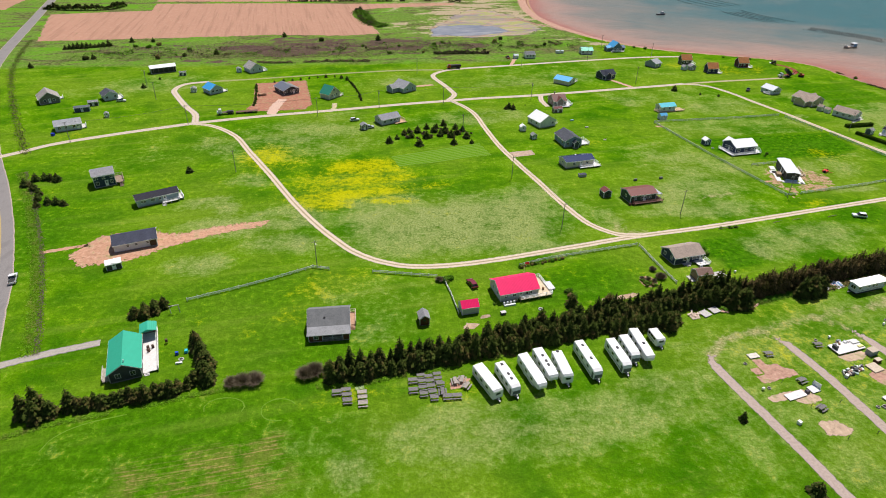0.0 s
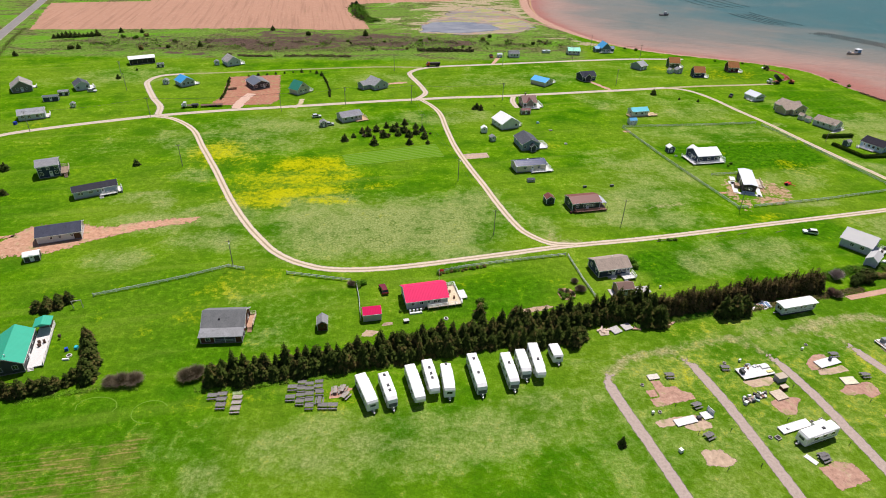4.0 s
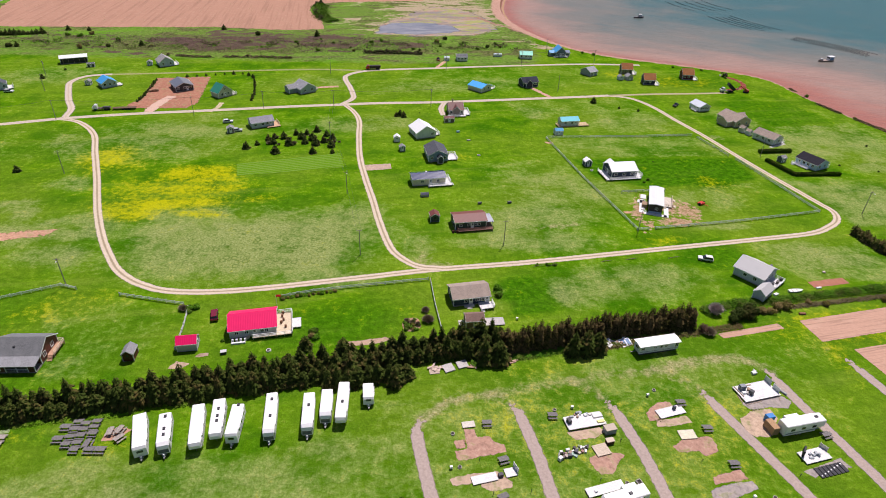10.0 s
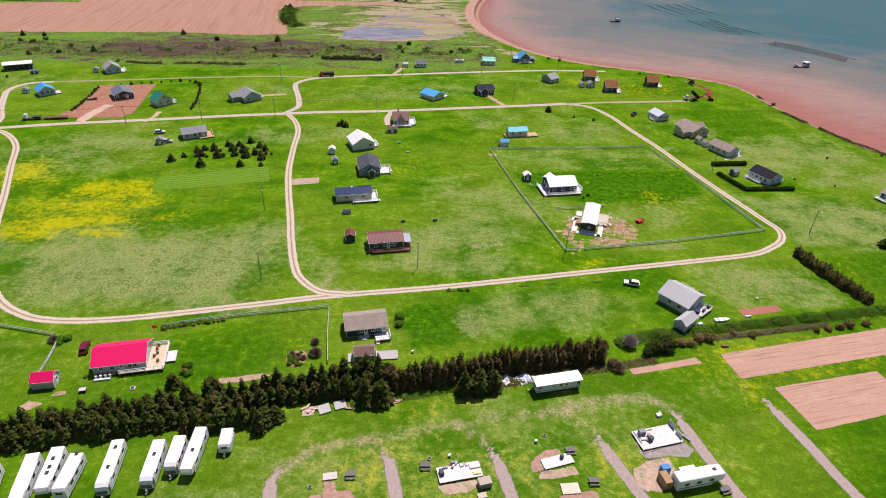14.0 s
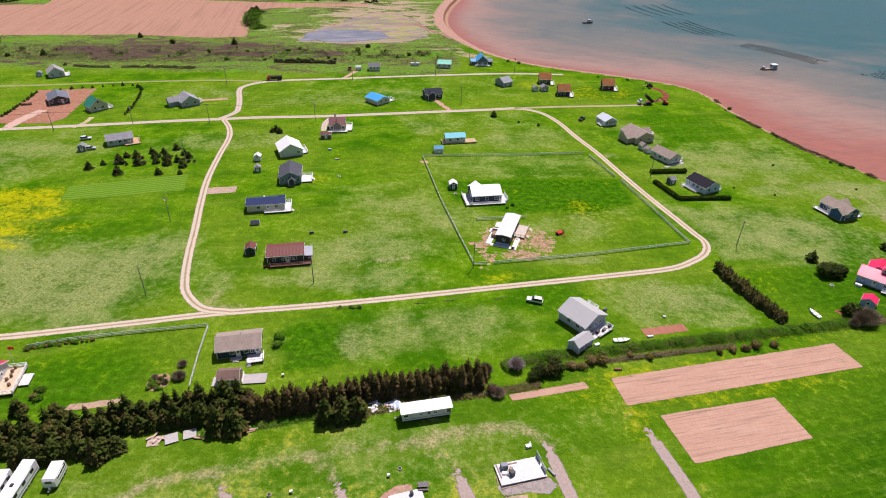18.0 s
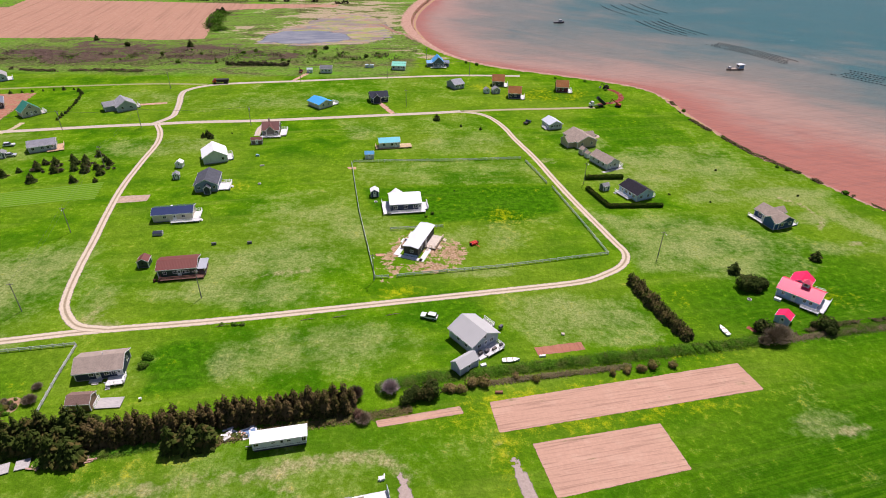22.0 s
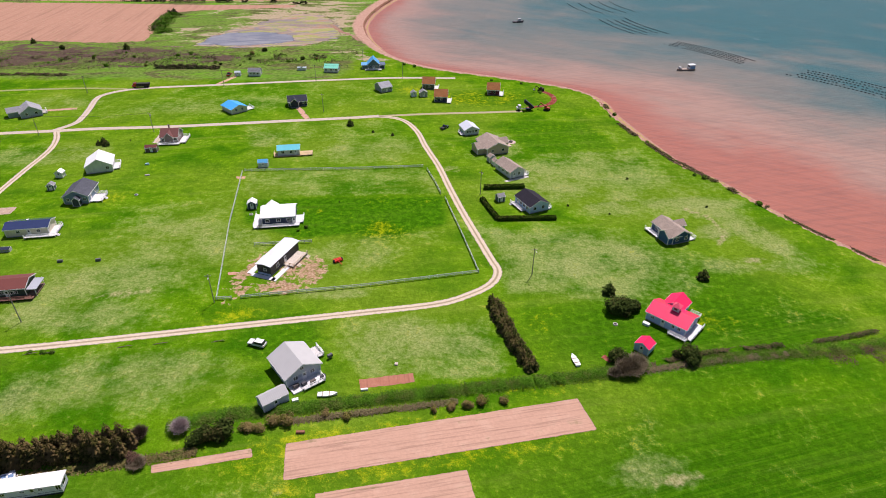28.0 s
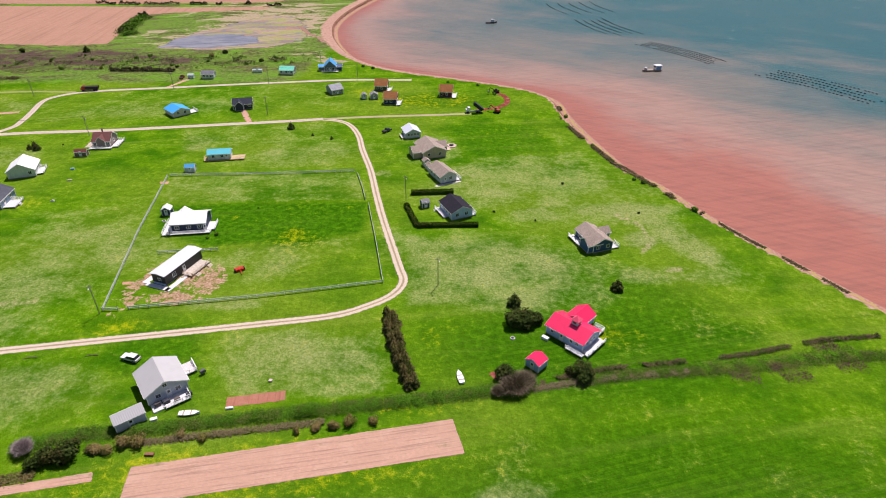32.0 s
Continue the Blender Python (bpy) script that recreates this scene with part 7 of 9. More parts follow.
for k, run in enumerate(([(290, 200), (296, 199.6)], [(299, 203.6), (302, 203.9)], [(302, 200.8), (308, 201.8)], [(316, 206), (322, 207.4)], [(313, 212), (318, 213.6)])):
    thicket("ditch_scrub", "dark red-brown brush on a rough bank", run, 2.8, 0.6, 520, 0.12, leaves((0.085, 0.045, 0.030), (0.13, 0.08, 0.055), 0.3), 33 + k)
thicket("rough_grass", "tall bright grass and weeds below the trees", [(79, 129.6), (85, 132), (93, 134.6), (101, 137.6), (107, 139.4)], 1.5, 1.0, 15000, 0.10, leaves((0.075, 0.215, 0.012), (0.14, 0.20, 0.03), 0.14), 5, "weeds")
thicket("rough_grass", "tall bright grass and weeds below the trees", [(-30, 98), (-18, 99.5), (-8, 102.4), (4, 105.5), (20, 111)], 0.9, 0.5, 11000, 0.10, TUFTS, 6, "weeds", clump=-0.15)
thicket("rough_grass", "tall weeds between ditch and trees", [(112, 140), (124, 144.5), (138, 149), (150, 153)], 1.5, 0.6, 8000, 0.16, SCRUB, 7, "weeds")
thicket("rough_grass", "tall weeds at the field edge", [(-90, 82), (-80, 86.5), (-66, 91), (-50, 96.5), (-40, 98)], 0.9, 0.4, 8000, 0.10, TUFTS, 8, "weeds", clump=-0.1)
road_ditch = [(-96, 108), (-108, 131), (-120, 152), (-131, 169), (-143, 187), (-160, 211)]
thicket("roadside_scrub", "brown roadside scrub in a shallow ditch", road_ditch, 1.1, 0.7, 2000, 0.16, leaves((0.13, 0.115, 0.06), (0.15, 0.12, 0.08), 0.3), 9)
thicket("rough_grass", "long grass along a roadside ditch", [(q[0] - 1.5, q[1] - 0.5) for q in road_ditch], 2.6, 0.4, 8000, 0.17, TUFTS, 34, "weeds")
thicket("roadside_scrub", "green and brown roadside scrub", [(-171, 229), (-204, 276), (-245, 339), (-269, 386), (-288, 432)], 3.0, 0.5, 3000, 0.26, leaves((0.10, 0.17, 0.02), (0.12, 0.11, 0.04), 0.2), 10)
for k, (run, high) in enumerate((([(256, 385), (257, 372), (260, 357)], 0.9), ([(260, 357), (264.5, 345), (269, 335), (276, 318)], 1.5), ([(276, 318), (285.5, 304), (294, 290)], 1.3), ([(299, 282), (301.4, 279.4)], 1.6), ([(303, 277), (311, 265), (320, 253), (337, 229)], 0.35))):
    thicket("bank_scrub", "low olive scrub on the edge of the bank", run, 1.5 if high > 0.5 else 0.7, high * 0.7, 700 + 130 * int(math.dist(run[0], run[-1])), 0.17, leaves((0.115, 0.145, 0.028), (0.15, 0.11, 0.06), 0.25), 11 + k, clump=-0.25)
thicket("heath_scrub", "dark scrub on wet heath", [(-4, 413.6), (5, 415), (14, 416.6), (24, 417.4), (33, 418)], 2.6, 2.6, 3600, 0.4, DARK_SCRUB, 12)
thicket("heath_scrub", "dark scrub on wet heath", [(-122, 383), (-100, 382), (-75, 388), (-46, 391)], 2.6, 1.5, 3400, 0.3, leaves((0.085, 0.085, 0.03), (0.12, 0.09, 0.05), 0.3), 13, clump=-0.12)
thicket("heath_scrub", "green scrub at a field corner", [(-46, 500), (-56, 511), (-62, 524), (-66, 540), (-72, 556), (-70, 566)], 8.0, 3.4, 5200, 0.5, LEAFY, 14)
thicket("heath_scrub", "dark brown scrub at a field corner", [(-56, 505), (-66, 526), (-70, 538)], 3.0, 3.2, 1200, 0.45, DARK_SCRUB, 41)
thicket("heath_scrub", "dark round bush at a field corner", [(-76, 562), (-71, 566)], 3.0, 5.0, 700, 0.5, DARK_SCRUB, 42)
thicket("heath_scrub", "brown heath and low scrub", [(-230, 410), (-160, 415), (-100, 425), (-40, 440), (20, 445)], 26.0, 0.14, 7000, 0.30, leaves((0.085, 0.055, 0.05), (0.14, 0.095, 0.085), 0.3), 15)
thicket("heath_scrub", "green rough growth on wet heath", [(-240, 385), (-160, 395), (-90, 402), (-20, 418), (60, 440), (105, 452)], 17.0, 0.14, 7000, 0.30, leaves((0.10, 0.16, 0.025), (0.13, 0.15, 0.05), 0.25), 16)
heath_line = [(-240, 398), (-160, 404), (-90, 414), (-20, 430), (60, 447), (108, 455)]
thicket("heath_scrub", "dark clumps of low scrub on wet heath", heath_line, 24.0, 1.7, 20000, 0.34, DARK_SCRUB, 43, clump=0.26)
thicket("heath_scrub", "green clumps of low scrub on wet heath", heath_line, 22.0, 1.1, 13000, 0.34, LEAFY, 44, clump=0.25)
thicket("far_trees", "dark trees round a distant farmyard", [(-345, 548), (-330, 546), (-312, 545), (-297, 549), (-288, 556), (-286, 570)], 4.0, 6.0, 4200, 0.6, JUNIPER, 17)
for k, run in enumerate(([(-148, 613), (-138, 613), (-129, 612)], [(-126, 614), (-116, 615), (-108, 614)], [(-103, 615), (-90, 617), (-73, 620)], [(-63, 622), (-56, 623), (-49, 624)], [(-40, 626), (-36, 626.6)], [(-16, 631), (-11, 632)], [(8, 625), (14, 627), (19, 628)])):
    thicket("far_trees", "dark bushes between far fields", run, 2.2, 3.4, 260 + 60 * len(run), 0.55, DARK_SCRUB, 18 + 50 * k)


def clipped_hedge(label, pts, width, tall, seed):
    """A box-shaped hedge of leaves round a solid core."""
    rg = random.Random(seed)
    t = thing("hedge", label, "hedge", 0, 0)
    for (ax, ay), (bx, by) in zip(pts, pts[1:]):
        d = Vector((bx - ax, by - ay, 0))
        n = Vector((-d.y, d.x, 0)).normalized()
        m = Mesh()
        q = [Vector((ax, ay, 0)) - n * width * 0.42, Vector((bx, by, 0)) - n * width * 0.42, Vector((bx, by, 0)) + n * width * 0.42, Vector((ax, ay, 0)) + n * width * 0.42]
        m.loft([q, [v + Vector((0, 0, tall * 0.93)) for v in q]])
        for _ in range(int(d.length * 130)):
            f, o, z = rg.random(), rg.uniform(-0.5, 0.5), rg.uniform(0.02, 1)
            if rg.random() < 0.5:
                z = 1
            else:
                o = math.copysign(0.5, o)
            p = Vector((ax, ay, 0)) + d * f + n * (o * width + rg.uniform(-0.1, 0.1)) + Vector((0, 0, z * tall + rg.uniform(-0.08, 0.1)))
            nn2 = Vector((rg.gauss(0, 1), rg.gauss(0, 1), rg.gauss(0.5, 1))).normalized()
            u = nn2.orthogonal().normalized()
            w = nn2.cross(u)
            s = rg.uniform(0.1, 0.22)
            m.add([p - u * s, p - w * s, p + u * s, p + w * s], [(0, 1, 2, 3)])
        part("hedge_run", m, HEDGE, t)


clipped_hedge("neatly clipped dark green garden hedge", [(200.2, 271), (206.6, 257), (226.4, 260.4)], 1.5, 1.2, 1)
clipped_hedge("straight clipped dark green hedge", [(200.4, 280), (215.4, 283)], 1.8, 1.4, 2)
for o in (-0.75, 0.75):
    row([(207.2, 210.4), (209.6, 204), (212, 197.4), (215, 191), (218.2, 185.2)], 1.5, o, TALL_HEDGE, 0.85, 1.1, "dense olive-brown evergreen in a tall garden hedge", "tall hedge", 0.3)

# ---- fences and poles ----
FENCE_WOOD, GREY_WOOD = wood((0.56, 0.61, 0.53)), wood((0.50, 0.48, 0.44))


def fence(label, pts, tall=1.15, gap=2.5, rails=(0.45, 0.95), mat=None, thick=0.09):
    t = thing("fence", label, "fence", 0, 0)
    mat = mat or FENCE_WOOD
    post = shared(("post", tall, mat, thick), lambda: Mesh().box(-thick, -thick, 0, thick, thick, tall).data("post", mat))
    for (ax, ay), (bx, by) in zip(pts, pts[1:]):
        d = math.hypot(bx - ax, by - ay)
        turn = math.degrees(math.atan2(by - ay, bx - ax))
        n = max(1, round(d / gap))
        for k in range(n + 1):
            if k == n and (bx, by) != pts[-1]:
                continue
            part("post", post, None, t, m=pose(ax + (bx - ax) * k / n, ay + (by - ay) * k / n, 0, rng.uniform(-2, 2), rng.uniform(-2, 2), turn))
        for z in rails:
            part("rail", Mesh().box(0, -0.05, z - 0.11, d, 0.05, z + 0.11), mat, t, m=pose(ax, ay, 0, 0, 0, turn))
    return t


fence("weathered grey-green rail fence round a large paddock", [(106.5, 282), (149, 290), (175, 296)])
fence("weathered grey-green rail fence round a large paddock", [(177, 293.5), (181.5, 283), (185, 273.5)])
fence("weathered grey-green rail fence round a large paddock", [(187, 270), (195, 247), (202.4, 224.6), (170, 213), (138.4, 203.4)])
fence("weathered grey-green rail fence round a large paddock", [(132, 202.2), (118, 242), (106, 281)])
fence("short rail fence beside a gateway", [(132, 201.8), (136, 202.6)])
fence("short rail fence behind a new cottage", [(131.5, 230), (140, 232), (148.7, 234.2)], rails=(0.5, 1.0))
fence("low wooden rail fence across the meadow", [(-68, 130), (-58, 135), (-47, 141), (-37, 147.4), (-32, 146.4)], rails=(0.4, 0.85))
fence("low wooden rail fence across the meadow", [(-19, 145.4), (-10, 144.4), (0, 143.4)], rails=(0.4, 0.85))
fence("white wooden garden fence", [(2, 142), (4, 135), (6, 126)], rails=(0.4, 0.85), mat=wood((0.7, 0.69, 0.66)))
fence("rail fence along a cottage lawn", [(25, 150), (33, 153.6), (45, 157.6), (64.4, 163.4)], rails=(0.4, 0.85))
fence("white wooden garden fence", [(65, 163), (67.4, 152), (70, 142)], rails=(0.4, 0.85), mat=wood((0.7, 0.69, 0.66)))
g = thing("gate_frame", "plain wooden gate frame standing in the grass", "gate", -69.2, 124.8, 20)
for x in (-1.1, 1.1):
    part("post", Mesh().box(x - 0.07, -0.07, 0, x + 0.07, 0.07, 2.3), GREY_WOOD, g)
part("lintel", Mesh().box(-1.3, -0.07, 2.3, 1.3, 0.07, 2.45), GREY_WOOD, g)


def pole(x, y, tall=9.3, lean=(0, 0), kind="lamp"):
    t = thing("utility_pole", "weathered grey wooden utility pole in the grass", "pole", x, y, 17, group="utility poles")
    t.rotation_euler = (radians(lean[0]), radians(lean[1]), radians(17))
    part("shaft", Mesh().tube((0, 0, 0), (0, 0, tall), 0.14, 0.09, 9), wood((0.33, 0.30, 0.27)), t)
    part("cross_arm", Mesh().box(-0.8, -0.05, tall - 0.6, 0.8, 0.05, tall - 0.48), wood((0.26, 0.23, 0.20)), t)
    for x2 in (-0.7, 0.7):
        part("insulator", shared("ins", lambda: Mesh().tube((0, 0, 0), (0, 0, 0.18), 0.05, 0.06, 8).data("insulator", plain((0.3, 0.32, 0.34), 0.3))), None, t, m=pose(x2, 0, tall - 0.48))
    if kind == "lamp":
        part("lamp_arm", Mesh().tube((0, 0, tall - 0.9), (0.2, -1.1, tall - 0.5), 0.03, 0.03, 6), plain((0.4, 0.4, 0.4), 0.4, 0.8), t)
        part("lamp_head", Mesh().loft([[(0.05, -1.0, tall - 0.62), (0.35, -1.0, tall - 0.62), (0.35, -1.0, tall - 0.45), (0.05, -1.0, tall - 0.45)], [(0.1, -1.6, tall - 0.6), (0.3, -1.6, tall - 0.6), (0.3, -1.6, tall - 0.5), (0.1, -1.6, tall - 0.5)]]), plain((0.55, 0.55, 0.55), 0.4), t)
    elif kind == "can":
        part("transformer", Mesh().tube((0.28, 0, tall - 2.0), (0.28, 0, tall - 1.1), 0.22, 0.22, 12), plain((0.42, 0.43, 0.44), 0.5), t)


for x, y, l, k in ((-35.8, 147.8, (0, 0), "lamp"), (42, 174.2, (0, 0), ""), (86.4, 186, (0, 0), ""), (132, 200.6, (0, 0), "lamp"), (218, 225.6, (0, 0), "lamp"), (-80, 215, (0, 0), ""), (-118, 267.6, (0, 0), ""), (29, 214, (0, 0), "lamp"), (-31, 297, (0, 0), "can"), (2, 305, (0, 0), ""), (11, 262, (0, 0), ""), (49.6, 316, (0, 0), "can"),
                   (117, 353, (0, 0), ""), (199.4, 275.4, (0, 0), "lamp"), (116, 440, (0, 0), ""), (145, 416, (0, 0), ""), (98, 402, (0, 0), ""), (-14, 363, (0, 0), ""), (52, 384, (0, 0), ""), (-60, 283, (0, 0), ""), (-160, 243, (0, 0), ""), (-162, 326, (0, 0), "can"), (-148, 304, (0, 0), "")):
    pole(x, y, 9.3, l, k)
def wire(a, b, label="thin dark power line between wooden poles"):
    t = thing("power_line", label, "power line", 0, 0, group="power lines")
    for q in (-0.7, 0.7):
        ends = [Vector((x + q * math.cos(radians(17)), y + q * math.sin(radians(17)), 9.0)) for x, y in (a, b)]
        m = Mesh()
        knots = [ends[0].lerp(ends[1], k / 8) - Vector((0, 0, 1.1 * 4 * (k / 8) * (1 - k / 8))) for k in range(9)]
        for u, w in zip(knots, knots[1:]):
            m.tube(u, w, 0.022, 0.022, 4)
        part("cable", m, plain((0.05, 0.05, 0.05), 0.6), t)


for chain in ([(42, 174.2), (29, 214), (11, 262), (2, 305)], [(-160, 243), (-118, 267.6), (-60, 283), (-31, 297), (2, 305), (49.6, 316)], [(-14, 363), (52, 384), (98, 402), (145, 416)]):
    for a, b in zip(chain, chain[1:]):
        wire(a, b)
t = thing("flag_pole", "white pole with a small red and white flag", "flag", 25.6, 144.4, 17)
part("pole", Mesh().tube((0, 0, 0), (0, 0, 5.2), 0.05, 0.04, 8), paint(WHITE), t)
part("flag", Mesh().loft([[(0.05, 0.0, 4.3), (0.05, 0.02, 4.3), (0.05, 0.02, 5.1), (0.05, 0.0, 5.1)], [(0.7, 0.12, 4.25), (0.7, 0.14, 4.25), (0.7, 0.14, 5.05), (0.7, 0.12, 5.05)], [(1.3, -0.02, 4.2), (1.3, 0.0, 4.2), (1.3, 0.0, 5.0), (1.3, -0.02, 5.0)]]), paint((0.6, 0.03, 0.03)), t)


# ---- trailers and vehicles ----
RV_WHITE, RV_TRIM, RUBBER, STEEL = paint((0.80, 0.80, 0.79), 0.35), paint((0.12, 0.12, 0.13), 0.4), plain((0.02, 0.02, 0.02), 0.9), plain((0.25, 0.25, 0.26), 0.45, 0.8)


def wheel(parent, x, y, r=0.35, wide=0.22):
    tyre = shared(("tyre", r, wide), lambda: Mesh().tube((-wide / 2, 0, 0), (wide / 2, 0, 0), r, r, 16).data("tyre", RUBBER))
    rim = shared(("rim", r, wide), lambda: Mesh().tube((-wide / 2 - 0.01, 0, 0), (wide / 2 + 0.01, 0, 0), r * 0.58, r * 0.58, 12).data("rim", plain((0.5, 0.5, 0.5), 0.35, 0.7)))
    part("rim", rim, None, part("tyre", tyre, None, parent, m=pose(x, y, r)))


def trailer(label, x, y, yaw, L, W=2.45, H=3.2, nose="plain", vents=(0.2, -0.15), slide=0, stripe=(0.35, 0.37, 0.4), group="parked trailers", name="travel_trailer"):
    """A camping trailer along y with its nose toward -y."""
    t = thing(name, label, "trailer", x, y, yaw, group=group)
    floor = 0.55
    c = 0.14

    def sect(yy, z0, z1, w):
        return [(-w / 2, yy, z0), (w / 2, yy, z0), (w / 2, yy, z1 - c), (w / 2 - c, yy, z1), (-w / 2 + c, yy, z1), (-w / 2, yy, z1 - c)]

    if nose == "fifth":
        loops = [sect(-L / 2, 1.7, H - 0.75, W - 0.5), sect(-L / 2 + 0.35, 1.5, H - 0.15, W - 0.1), sect(-L / 2 + 2.4, 1.45, H, W), sect(-L / 2 + 2.45, floor, H, W), sect(L / 2 - 0.1, floor, H, W), sect(L / 2, floor + 0.1, H - 0.1, W - 0.05)]
    elif nose == "round":
        loops = [sect(-L / 2, floor + 0.3, H - 1.2, W - 0.35), sect(-L / 2 + 0.3, floor, H - 0.45, W - 0.08), sect(-L / 2 + 1.0, floor, H, W), sect(L / 2 - 0.1, floor, H, W), sect(L / 2, floor + 0.1, H - 0.12, W - 0.05)]
    else:
        loops = [sect(-L / 2, floor + 0.1, H - 0.5, W - 0.06), sect(-L / 2 + 0.35, floor, H, W), sect(L / 2 - 0.1, floor, H, W), sect(L / 2, floor + 0.1, H - 0.1, W - 0.05)]
    part("body", Mesh().loft(loops), RV_WHITE, t)
    for s in (-1, 1):
        part("stripe", Mesh().box(s * (W / 2 + 0.004) - 0.01, -L / 2 + 1.2, 1.0, s * (W / 2 + 0.004) + 0.01, L / 2 - 0.3, 1.3), paint(stripe), t)
        for k in range(3):
            yy = -L * 0.2 + k * L * 0.26
            pm = shared(("rvw", s), lambda: Mesh().box(-0.02, -0.5, -0.35, 0.02, 0.5, 0.35).data("window", glass_dark()))
            part("window", pm, None, t, m=pose(s * (W / 2 + 0.01), yy, 2.1))
    part("door", Mesh().box(W / 2, -L * 0.35 - 0.35, 0.7, W / 2 + 0.035, -L * 0.35 + 0.35, 2.6), paint((0.7, 0.7, 0.7), 0.4), t)
    part("awning", Mesh().tube((W / 2 + 0.08, -L * 0.3, H - 0.35), (W / 2 + 0.08, L * 0.32, H - 0.35), 0.08, 0.08, 8), paint((0.75, 0.75, 0.75)), t)
    if nose == "round":
        for q in (-1, 1):
            part("cap_edge", Mesh().box(q * (W / 2 - 0.02) - 0.03, -L / 2 + 0.3, 0.7, q * (W / 2 - 0.02) + 0.03, -L / 2 + 1.1, 2.4), paint((0.10, 0.11, 0.13), 0.3), t, "dark nose edge")
    for f in vents:
        part("roof_vent", shared("rv_vent", lambda: Mesh().loft([[(-0.3, -0.38, 0), (0.3, -0.38, 0), (0.3, 0.38, 0), (-0.3, 0.38, 0)], [(-0.24, -0.32, 0.22), (0.24, -0.32, 0.22), (0.24, 0.32, 0.22), (-0.24, 0.32, 0.22)]]).data("roof_vent", plain((0.04, 0.04, 0.045), 0.5))), None, t, "dark roof vent", m=pose(0.1, f * L, H - 0.01))
    if nose == "plain":
        part("nose_window", Mesh().box(-0.6, -L / 2 - 0.03, 1.7, 0.6, -L / 2 + 0.16, 2.3), glass_dark(), t)
    elif nose == "round":
        part("nose_panel", Mesh().loft([[(-W / 2 + 0.22, -L / 2 - 0.02, 1.0), (W / 2 - 0.22, -L / 2 - 0.02, 1.0), (W / 2 - 0.22, -L / 2 - 0.02, 1.95), (-W / 2 + 0.22, -L / 2 - 0.02, 1.95)], [(-W / 2 + 0.2, -L / 2 + 0.1, 1.0), (W / 2 - 0.2, -L / 2 + 0.1, 1.0), (W / 2 - 0.2, -L / 2 + 0.1, 2.2), (-W / 2 + 0.2, -L / 2 + 0.1, 2.2)]]), paint((0.10, 0.11, 0.13), 0.3), t, "dark nose panel")
    part("bumper", Mesh().box(-W / 2 + 0.1, L / 2 - 0.02, floor - 0.1, W / 2 - 0.1, L / 2 + 0.1, floor + 0.08), STEEL, t)
    if nose != "fifth":
        part("hitch", Mesh().add([(-0.6, -L / 2 + 0.2, 0.5), (0.6, -L / 2 + 0.2, 0.5), (0.06, -L / 2 - 1.1, 0.5), (-0.06, -L / 2 - 1.1, 0.5), (-0.6, -L / 2 + 0.2, 0.6), (0.6, -L / 2 + 0.2, 0.6), (0.06, -L / 2 - 1.1, 0.6), (-0.06, -L / 2 - 1.1, 0.6)], [(0, 1, 2, 3), (7, 6, 5, 4), (0, 3, 7, 4), (1, 5, 6, 2), (2, 6, 7, 3)]), STEEL, t)
        part("gas_bottle", Mesh().tube((0, -L / 2 - 0.4, 0.6), (0, -L / 2 - 0.4, 1.1), 0.18, 0.16, 10), paint((0.75, 0.75, 0.75)), t)
    part("jack", Mesh().tube((0, -L / 2 + (0.9 if nose == "fifth" else -0.8), 0), (0, -L / 2 + (0.9 if nose == "fifth" else -0.8), 1.4 if nose == "fifth" else 0.55), 0.05, 0.05, 8), STEEL, t)
    axle = L * 0.08
    part("chassis", Mesh().box(-W / 2 + 0.25, -L / 2 + (2.5 if nose == "fifth" else 0.3), 0.36, W / 2 - 0.25, L / 2 - 0.2, floor + 0.02), STEEL, t)
    for s in (-1, 1):
        for q in (0, 0.85):
            wheel(t, s * (W / 2 - 0.16), axle + q)
    if slide:
        q = W / 2 + 0.36
        part("slide_out", Mesh().box(slide * q - 0.4, L * 0.02, 0.95, slide * q + 0.4, L * 0.34, H - 0.2), RV_WHITE, t)
    return t


for x, y, yaw, L, W, nose, v, lab in ((11.9, 99.2, 27, 9.4, 2.6, "plain", (), "long white travel trailer parked on grass"), (16.6, 100.1, 22, 8.8, 2.4, "round", (0.38, 0.0, -0.18), "white travel trailer with a dark rounded nose parked on grass"),
                                      (22.5, 102.2, 19, 10.8, 2.5, "fifth", (), "long white fifth-wheel trailer parked on grass"), (25.9, 104.6, 16, 9.8, 2.5, "fifth", (0.2, 0.0, -0.14), "white fifth-wheel trailer with roof vents"),
                                      (29.8, 104.2, 10, 8.4, 2.5, "plain", (0.46,), "white travel trailer parked on grass"), (36.5, 106.9, 14, 11.2, 2.4, "round", (0.32, -0.1), "long white trailer with a dark rounded nose"),
                                      (44.2, 108.5, 12, 9.8, 2.4, "round", (0.12,), "white travel trailer with a grey nose"), (47.5, 111.0, 10, 7.6, 2.4, "round", (), "white travel trailer with a grey nose"),
                                      (50.8, 112.1, 8, 10.6, 2.4, "fifth", (-0.06,), "long white fifth-wheel trailer parked beside trees"), (55.8, 115.8, 12, 4.6, 2.4, "plain", (), "small white travel trailer parked on grass")):
    trailer(lab, x, y, yaw, L, W, 3.2 if L > 6 else 2.7, nose, v)
trailer("white fifth-wheel trailer set up on a camp pitch", 151.0, 117.6, 108, 10.4, 2.5, 3.4, "fifth", (-0.3,), 1, (0.2, 0.22, 0.26), "camp trailers")
trailer("white travel trailer set up on a camp pitch", 109.0, 94.9, -67, 9.2, 2.5, 3.1, "plain", (0.1,), -1, (0.3, 0.34, 0.42), "camp trailers")
